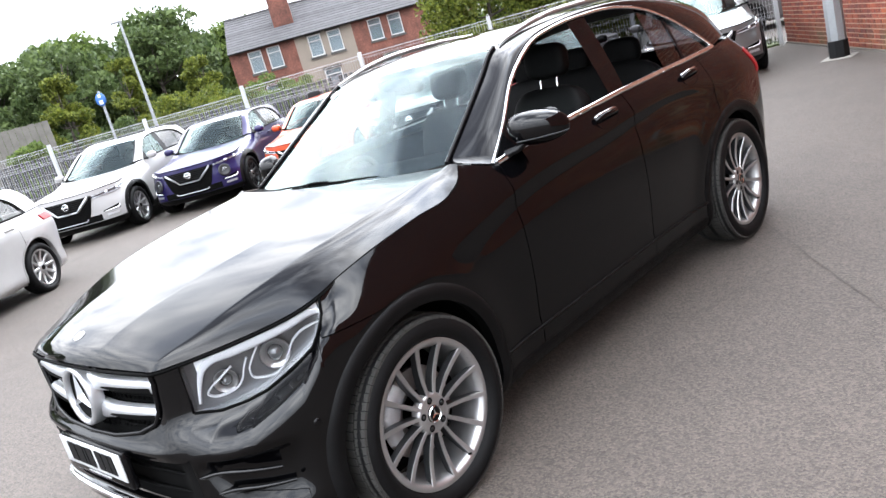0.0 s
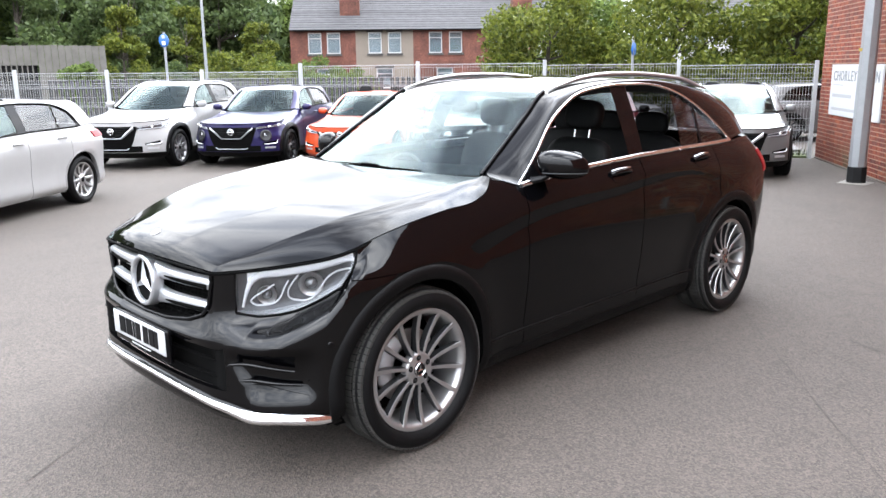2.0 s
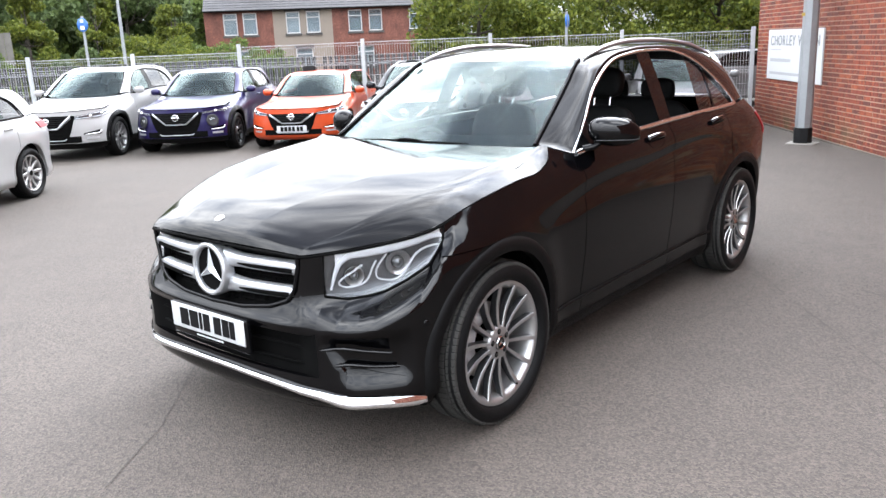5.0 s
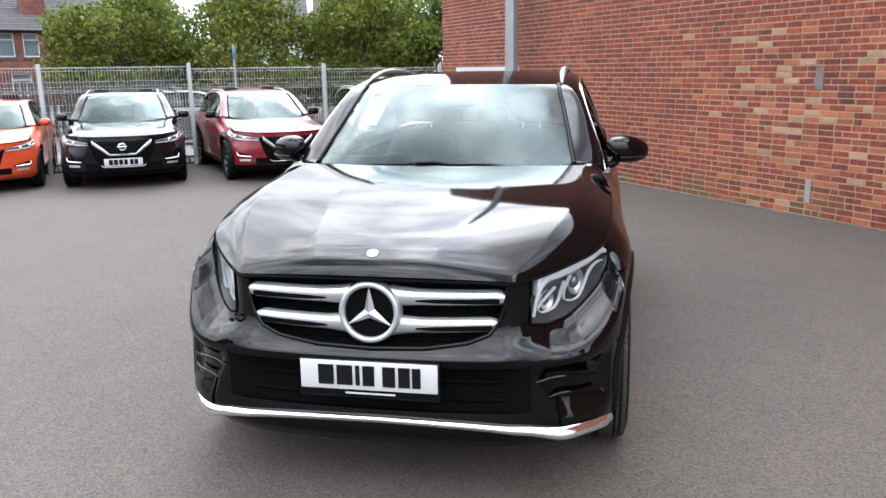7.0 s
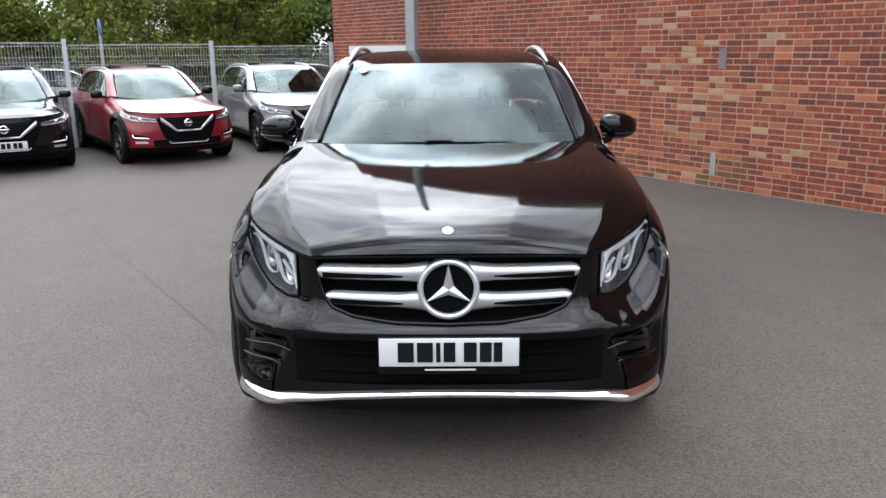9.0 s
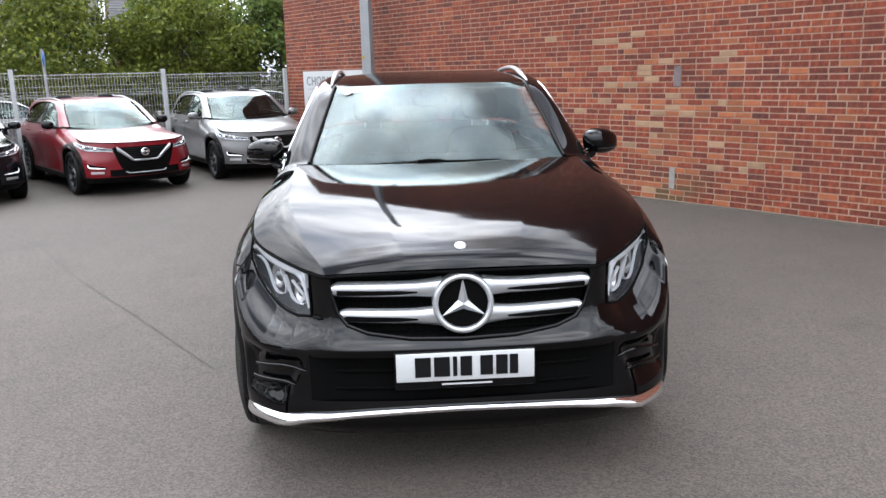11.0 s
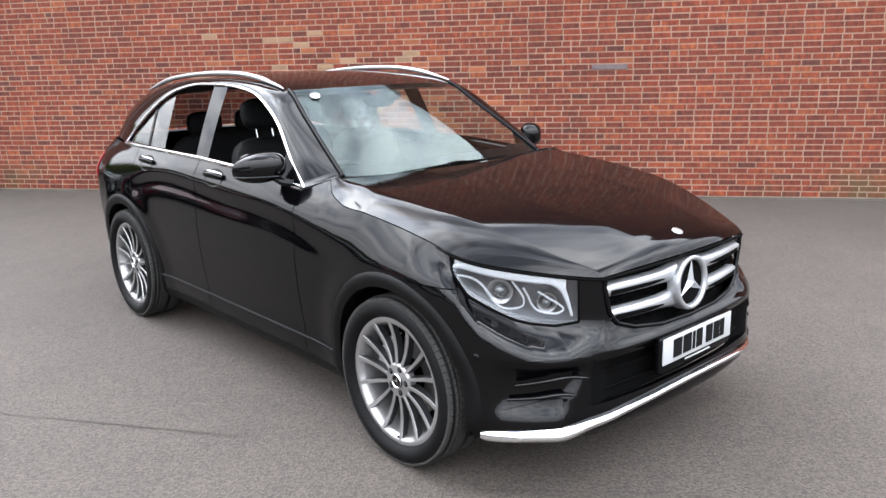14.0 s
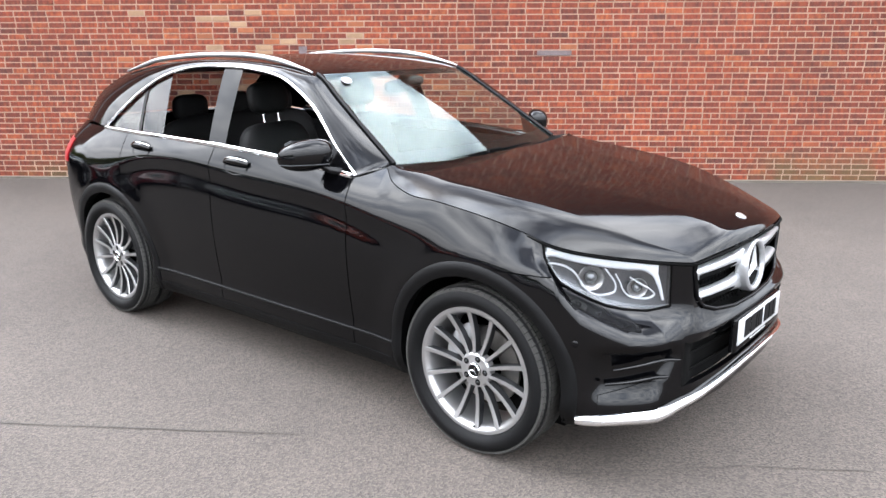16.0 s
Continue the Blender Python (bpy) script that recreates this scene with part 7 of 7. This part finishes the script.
def house(origin, ang, width, wall_mat, windows, eave=4.12, depth=7.0, ridge=6.15, label="", chimney=None, low=0.0):
    """A house of a terrace: its front runs along local x, seen from local -y."""
    h = thing("house", label, "house", "terrace across the road")
    t = .3
    # the front with openings
    xs = sorted({0, width, *[a for w in windows for a in (w[0] - w[2] / 2, w[0] + w[2] / 2)]})
    bits = []
    for a, b in zip(xs, xs[1:]):
        m = (a + b) / 2
        hit = [w for w in windows if w[0] - w[2] / 2 < m < w[0] + w[2] / 2]
        z = low
        for w in sorted(hit, key=lambda q: q[1]):
            bits.append(plain_box(a, b, 0, t, z, w[1]))
            z = w[1] + w[3]
        bits.append(plain_box(a, b, 0, t, z, eave))
    bits += [plain_box(0, t, t, depth, low, eave), plain_box(width - t, width, t, depth, low, eave), plain_box(0, width, depth - t, depth, low, eave)]
    for x in (0, width - .02):
        bits.append(([(x, 0, eave), (x, depth, eave), (x, depth / 2, ridge - .05), (x + .02, 0, eave), (x + .02, depth, eave), (x + .02, depth / 2, ridge - .05)], [(0, 2, 1), (3, 4, 5), (0, 3, 5, 2), (1, 2, 5, 4)]))
    part("wall", joined(*bits), wall_mat, h, "house walls", False)
    # slated roof in courses
    courses = []
    n = 14
    for side in (0, 1):
        for i in range(n):
            a, b = i / n, (i + 1.12) / n
            ya, yb = -.25 + (depth / 2 + .25) * a, -.25 + (depth / 2 + .25) * min(b, 1)
            za, zb = eave - .12 + (ridge - eave + .12) * a, eave - .12 + (ridge - eave + .12) * min(b, 1)
            if side:
                ya, yb = depth - ya, depth - yb
            lift = .03
            courses.append(([(-.02, ya, za + lift), (width + .02, ya, za + lift), (width + .02, yb, zb + .004), (-.02, yb, zb + .004), (-.02, ya, za), (width + .02, ya, za)], [(0, 1, 2, 3), (4, 5, 1, 0)]))
    roof = part("roof", ([(0, -.2, eave - .10), (width, -.2, eave - .10), (width, depth / 2, ridge - .01), (0, depth / 2, ridge - .01), (0, depth + .2, eave - .10), (width, depth + .2, eave - .10)],
                         [(0, 1, 2, 3), (3, 2, 5, 4)]), SLATE, h, "grey slate roof", False)
    tagged(part("slating", joined(*courses), SLATE, roof, "overlapping slate courses", False), kind="stuff")
    part("ridge_tile", tube([(0, depth / 2, ridge + .02), (width, depth / 2, ridge + .02)], .09, 6), SLATE, roof, smooth=False)
    part("gutter", tube([(0, -.28, eave - .14), (width, -.28, eave - .14)], .05, 6), BLACK_STEEL, h)
    for x, z, w, hh in windows:
        fr = part("window", joined(plain_box(x - w / 2, x - w / 2 + .06, .08, .14, z, z + hh), plain_box(x + w / 2 - .06, x + w / 2, .08, .14, z, z + hh), plain_box(x - w / 2, x + w / 2, .08, .14, z, z + .06),
                                   plain_box(x - w / 2, x + w / 2, .08, .14, z + hh - .06, z + hh), plain_box(x - w / 2, x + w / 2, .08, .14, z + hh * .70, z + hh * .70 + .05)), UPVC, h, "white window frame", False)
        part("pane", plain_box(x - w / 2 + .05, x + w / 2 - .05, .10, .112, z + .05, z + hh - .05), HOUSE_GLASS, fr, smooth=False).visible_shadow = False
        part("curtain", plain_box(x - w / 2 + .03, x + w / 2 - .03, .20, .22, z + .03, z + hh - .03), CURTAIN, fr, "pale net curtain", False)
        part("sill", plain_box(x - w / 2 - .08, x + w / 2 + .08, -.08, .12, z - .13, z - .002), STONE, fr, smooth=False)
        part("lintel", plain_box(x - w / 2 - .08, x + w / 2 + .08, -.015, .10, z + hh + .002, z + hh + .16), STONE if wall_mat is not HOUSE_BRICK else HOUSE_BRICK, fr, smooth=False)
    if chimney is not None:
        cy = depth * .25
        st = part("chimney", joined(plain_box(chimney - .6, chimney + .6, cy - .45, cy + .45, eave + .3, ridge + 1.2), plain_box(chimney - .67, chimney + .67, cy - .52, cy + .52, ridge + 1.0, ridge + 1.12)), HOUSE_BRICK, h, "brick chimney stack", False)
        for k in (-.3, 0, .3):
            part("chimney_pot", moved(tube([(0, 0, 0), (0, 0, .4)], .1, 8), Matrix.Translation((chimney + k, cy, ridge + 1.18))), HOUSE_BRICK, st)
    h.matrix_basis = Matrix.Translation(origin) @ Matrix.Rotation(ang, 4, "Z")
    return h


T_ANG = math.atan2(8.4, 7.1)
T0, T_D = Vector((-38.05, 24.25, 0)), Vector((.645, .764, 0))
U = lambda d: (d - 525) * 11.0 / 325
def unit(p0, p1, mat, wins, label, chim=None):
    x0 = U(p0)
    house(T0 + T_D * x0, T_ANG, U(p1) - x0, mat, [(U(w) - x0, 2.62, .80, 1.24) for w in wins] + [(U(wins[0]) - x0 + .55, .55, 1.0, 1.2)], label=label, chimney=chim)


unit(525, 640, HOUSE_BRICK, (568, 601), "end of terrace red brick house with slate roof", 3.55)
unit(640, 742, RENDER, (674, 709), "terraced house with beige rendered front")
unit(742, 856, HOUSE_BRICK, (782, 818), "terraced dark red brick house with slate roof")
unit(856, 960, HOUSE_BRICK, (890, 926), "terraced red brick house half hidden by trees", 3.0)
unit(960, 1064, WHITE_RENDER, (994, 1030), "terraced white rendered house behind trees")
house(Vector((-19.6, 36.0, 0)), math.atan2(.35, .95), 5.2, WHITE_RENDER, [(1.4, 2.7, .9, 1.2), (3.6, 2.7, .9, 1.2), (2.4, .5, 1.2, 1.3)], label="white rendered house seen between the trees")
house(Vector((-14.3, 37.8, 0)), math.atan2(.35, .95), 5.2, HOUSE_BRICK, [(1.4, 2.7, .9, 1.2), (3.6, 2.7, .9, 1.2), (2.4, .5, 1.2, 1.3)], label="red brick house seen between the trees")

# ---- trees and bushes ----
def leaf_material(name, a, b):
    m = bpy.data.materials.new(name)
    m.use_nodes = True
    n, l = m.node_tree.nodes, m.node_tree.links
    p = n["Principled BSDF"]
    p.inputs["Roughness"].default_value, p.inputs["Specular IOR Level"].default_value = .6, .2
    g, r, out, mix, tr = n.new("ShaderNodeNewGeometry"), n.new("ShaderNodeValToRGB"), n["Material Output"], n.new("ShaderNodeMixShader"), n.new("ShaderNodeBsdfTranslucent")
    r.color_ramp.elements[0].color, r.color_ramp.elements[1].color = (*a, 1), (*b, 1)
    l.new(g.outputs["Random Per Island"], r.inputs["Fac"])
    l.new(r.outputs["Color"], p.inputs["Base Color"]), l.new(r.outputs["Color"], tr.inputs["Color"])
    mix.inputs[0].default_value = .35
    l.new(p.outputs[0], mix.inputs[1]), l.new(tr.outputs[0], mix.inputs[2]), l.new(mix.outputs[0], out.inputs["Surface"])
    return m


LEAF_BRIGHT = leaf_material("yellow_green_leaves", (0.030, 0.047, 0.006), (0.140, 0.158, 0.024))
LEAF_MID = leaf_material("mid_green_leaves", (0.037, 0.06166, 0.01316), (0.1274, 0.1726, 0.04111))
LEAF_DARK = leaf_material("dark_green_leaves", (0.02479, 0.0425, 0.01274), (0.085, 0.1169, 0.03896))
BARK = material("grey_brown_bark", (0.04655, 0.03833, 0.03012), 0.95, 0, vary=.3, scale=6, bump=.5, bump_scale=25)


def leaves(centres, radii, count, size, seed):
    """Small kite-shaped leaves scattered in clumps."""
    rng = np.random.default_rng(seed)
    c, r = np.asarray(centres), np.asarray(radii)
    pick = rng.choice(len(c), count, p=r**2 / (r**2).sum())
    d = rng.normal(size=(count, 3))
    d /= np.linalg.norm(d, axis=1, keepdims=True)
    p = c[pick] + d * (r[pick] * rng.uniform(.35, 1.05, count) ** .6)[:, None] * np.array([1, 1, .75])
    a = rng.normal(size=(count, 3)) + np.array([0, 0, -.35])
    a /= np.linalg.norm(a, axis=1, keepdims=True)
    b = np.cross(a, rng.normal(size=(count, 3)))
    b /= np.linalg.norm(b, axis=1, keepdims=True)
    s = (size * rng.uniform(.6, 1.3, count))[:, None]
    v = np.stack([p - a * s, p + b * s * .55, p + a * s, p - b * s * .55], 1).reshape(-1, 3)
    return [tuple(q) for q in v], [(4 * i, 4 * i + 1, 4 * i + 2, 4 * i + 3) for i in range(count)]


def tree(x, y, height, spread, trunk, leaf, size, count, seed, label, crown_from=.3, clumps=46, shape=1.0, group="trees beyond the fence"):
    """A tapered trunk, limbs that fork towards clumps of leaves, and a crown of many small leaves."""
    t = thing("tree", label, "tree", group)
    rng = np.random.default_rng(seed)
    cz0, cz1 = height * crown_from, height
    cen, rad, wood = [], [], []
    bend = rng.normal(0, .04 * height, 2)
    top = np.array([bend[0], bend[1], height * .86])
    spine = [np.array([bend[0] * k * k, bend[1] * k * k, height * .86 * k]) for k in np.linspace(0, 1, 8)]
    trunk_mesh = tube(spine, [trunk * (1.25 if k == 0 else 1 - .86 * k) for k in np.linspace(0, 1, 8)], 10)
    part("trunk", trunk_mesh, BARK, t, "tapered trunk")
    for i in range(clumps):
        h = rng.uniform(0, 1)
        wide = spread * (math.sin(math.pi * min(max(.12 + .80 * h ** shape, 0), 1)) ** .7) * (1 - .25 * h)
        a, q = rng.uniform(0, 6.283), wide * rng.uniform(.35, 1.0) ** .6
        z = cz0 + (cz1 - cz0) * h * .96
        c = np.array([q * math.cos(a) + bend[0] * h, q * math.sin(a) + bend[1] * h, z])
        cen.append(c)
        rad.append(spread * rng.uniform(.20, .36))
        if i < 16:
            s = spine[min(7, int(2 + 5 * h * .8))]
            mid = (s + c) / 2 + np.array([0, 0, -.04 * height])
            part("limb", tube([s, mid, c], [trunk * .34, trunk * .20, trunk * .06], 6), BARK, t)
    tagged(part("crown", leaves(cen, rad, count, size, seed + 1), leaf, t, "uneven crown of small leaves", False), kind="stuff")
    t.matrix_basis = Matrix.Translation((x, y, 0))
    return t


def bush(x, y, height, spread, leaf, size, count, seed, label):
    t = thing("bush", label, "bush", "bushes beyond the fence")
    rng = np.random.default_rng(seed)
    cen, rad = [], []
    for i in range(16):
        a, q, h = rng.uniform(0, 6.283), spread * rng.uniform(0, 1) ** .6, rng.uniform(.12, .85)
        c = np.array([q * math.cos(a), q * math.sin(a), height * h * (1 - .35 * q / spread)])
        cen.append(c)
        rad.append(min(spread, height) * rng.uniform(.22, .36))
        if i < 7:
            part("stem", tube([(0, 0, 0), tuple(c * np.array([.5, .5, .6])), tuple(c)], [.03, .02, .008], 5), BARK, t)
    tagged(part("foliage", leaves(cen, rad, count, size, seed + 1), leaf, t, "dense leaves", False), kind="stuff")
    t.matrix_basis = Matrix.Translation((x, y, 0))


# maples across the road
for x, y, h, s, n, sd in ((-13.2, 17.3, 3.9, 2.4, 20000, 11), (-10.0, 19.4, 4.1, 2.6, 22000, 12), (-6.9, 21.4, 4.0, 2.4, 20000, 13)):
    tree(x, y, h, s, .13, LEAF_BRIGHT, .075, n, sd, "young maple with yellow-green leaves beyond the road", .15, 60)
for x, y, h, s, sd in ((-3.9, 22.8, 4.4, 2.6, 21), (-.4, 22.0, 4.6, 2.6, 22), (-16.5, 24.0, 4.4, 2.8, 23), (2.8, 24.0, 5.0, 2.8, 24), (-2.0, 25.5, 5.0, 2.9, 25), (-7.5, 26.0, 4.8, 2.8, 26)):
    tree(x, y, h, s, .17, LEAF_MID, .095, 14000, sd, "broad green tree beyond the road", .12, 50)
# slim young trees and bushes by the board fence
for x, y, h, s, sd in ((-33.0, 11.9, 4.6, 1.25, 31), (-34.0, 15.4, 4.8, 1.2, 32), (-35.5, 20.5, 4.4, 1.3, 33)):
    tree(x, y, h, s, .09, LEAF_BRIGHT, .085, 9000, sd, "slim young green tree by the road", .05, 40, .6)
for x, y, h, s, sd, lf in ((-27.4, 7.7, 2.75, 1.15, 41, LEAF_MID), (-29.8, 15.8, 3.2, 1.7, 42, LEAF_BRIGHT), (-31.0, 18.0, 3.3, 1.9, 43, LEAF_BRIGHT), (-31.5, 20.6, 3.0, 1.8, 44, LEAF_MID), (-30.5, 13.0, 2.2, 1.5, 45, LEAF_DARK), (-29.0, 21.5, 1.9, 1.5, 46, LEAF_MID), (-30.6, 23.4, 2.0, 1.5, 47, LEAF_MID)):
    bush(x, y, h, s, lf, .075, 6000, sd, "leafy green roadside bush")
# the wood behind
rngw = np.random.default_rng(77)
for i, (x, y) in enumerate(((-47, 8), (-49, 13), (-46, 17.5), (-50, 21), (-47, 24.5), (-52, 28), (-50, 33), (-46, 3), (-48, -2), (-45, -7), (-53, 16), (-55, 24), (-53, 36), (-43, 5.5), (-44, 11), (-44, .5), (-42, -4))):
    tree(x, y, float(rngw.uniform(6.6, 8.6)), float(rngw.uniform(3.0, 3.8)), .22, LEAF_DARK if i % 3 else LEAF_MID, .17, 9000, 100 + i, "tall dark green woodland tree", .06, 50, group="wood behind the houses")

for i, (x, y) in enumerate(((-58, 2), (-59, 8), (-58, 14), (-60, 20), (-60, 27), (-58, 33), (-59, 40), (-56, 46), (-57, -5), (-55, -12), (-52, -18), (-62, 11), (-62, 17), (-62, 24), (-50, 27.4), (-51.5, 20.6))):
    tree(x, y, float(rngw.uniform(7.6, 9.2)), float(rngw.uniform(4.0, 4.8)), .25, LEAF_DARK, .26, 7000, 140 + i, "tall dark green woodland tree", .04, 60, group="wood behind the houses")

# ---- tarmac joints ----
seam([(-4.57, 4.14), (-2.89, 1.5), (-1.95, .18), (-1.24, -.85)], .014, 1)
seam([(.79, 1.84), (1.64, .75), (2.12, .14), (2.45, -.25), (3.6, -1.6)], .010, 2)
seam([(-.85, -1.85), (-.33, -2.39), (-.02, -2.85)], .008, 3)
seam([(1.78, 1.38), (1.90, 1.33), (2.00, 1.30)], .030, 4)

# ---- bricks ----
PALE_AT = [(7.93, 1.937), (8.11, 1.932), (8.25, 1.873), (8.56, 1.985), (8.84, 1.66), (8.01, 1.619), (8.06, 1.563), (8.61, 1.609), (8.64, 1.538), (8.73, 1.474), (8.46, 1.417), (8.02, 1.363),
           (9.02, 1.267), (7.91, 1.165), (8.39, 1.158), (7.53, 1.049), (9.05, 1.131), (8.74, 1.079), (9.12, 1.063), (8.57, .95), (8.75, .959), (8.74, .816), (8.82, .623), (8.46, .643),
           (8.21, .058), (8.68, .105), (9.6, .468), (10.05, .523), (9.97, .461), (9.6, 1.644), (9.63, 1.703), (9.64, 1.177), (9.57, .732), (7.12, 2.024)]


def brick_wall():
    rng = random.Random(9)
    d, j = .006, .0125
    def shape(w):
        c = .003
        v = [(0, 0, 0), (w, 0, 0), (w, 0, COURSE - j), (0, 0, COURSE - j), (c, d, c), (w - c, d, c), (w - c, d, COURSE - j - c), (c, d, COURSE - j - c)]
        return v, [(4, 5, 6, 7), (0, 1, 5, 4), (1, 2, 6, 5), (2, 3, 7, 6), (3, 0, 4, 7)]
    basis = Matrix((WALL_U, WALL_N, Vector((0, 0, 1)))).transposed().to_4x4()
    near, rest_v, rest_f, pale_v, pale_f, fresh_v, fresh_f = [], [], [], [], [], [], []
    full = {}
    for r in range(int(WALL_TOP / COURSE)):
        z = .030 + r * COURSE
        u = -(STRETCH / 2) * (r % 2) + rng.uniform(-.012, .012)
        while u < WALL_LEN:
            w = STRETCH / 2 if rng.random() < .10 else STRETCH
            a, b = max(u, 0), min(u + w - j, WALL_LEN)
            if b - a > .03:
                pale = any(abs((a + b) / 2 - pu) < .10 and abs(z + COURSE / 2 - pz) < COURSE * .5 for pu, pz in PALE_AT)
                fresh = not pale and rng.random() < .34 * math.exp(-((u - 8.8) / 1.5) ** 2 - ((z - .9) / 1.0) ** 2)
                proud = rng.uniform(-.003, .003)
                if .35 < z < .95 and 5.2 < u < 12.6 and b - a > STRETCH * .9 and len(near) < 300 and not pale and not fresh and rng.random() < .75:
                    near.append((a, z, proud))
                else:
                    vv, ff = (pale_v, pale_f) if pale else (fresh_v, fresh_f) if fresh else (rest_v, rest_f)
                    v, f = shape(b - a)
                    k = len(vv)
                    vv.extend(tuple(WALL_C + WALL_U * (a + p[0]) + WALL_N * (p[1] + proud) + Vector((0, 0, z + p[2]))) for p in v)
                    ff.extend(tuple(i + k for i in q) for q in f)
            u += w
    tagged(part("brick_courses", (rest_v, rest_f), BRICK, wall_east, "courses of mixed red bricks", False), kind="stuff")
    tagged(part("pale_bricks", (pale_v, pale_f), PALE_BRICK, wall_east, "pale buff replacement bricks", False), kind="stuff")
    tagged(part("orange_bricks", (fresh_v, fresh_f), ORANGE_BRICK, wall_east, "brighter orange bricks among the red", False), kind="stuff")
    me = None
    for a, z, proud in near:
        if me is None:
            ob = part("brick", shape(STRETCH - j), BRICK, wall_east, smooth=False)
            me = ob.data
        else:
            ob = new("brick", me)
            ob.parent = wall_east
        ob.matrix_basis = Matrix.Translation(wall_point(a, z, proud)) @ basis


brick_wall()
# cement smeared over two spots of the wall
CEMENT = material("grey_cement_smear", (0.111, 0.08732, 0.0888), 0.95, 0, vary=.4, scale=8, bump=.3, bump_scale=60)
for u0, u1, z0, z1 in ((9.01, 9.11, 1.37, 1.60), (11.83, 12.23, 1.49, 1.545)):
    part("cement_smear", wall_slab(u0, u1, z0, z1, -.01, .011), CEMENT, wall_east, "grey cement smeared over the bricks", False)
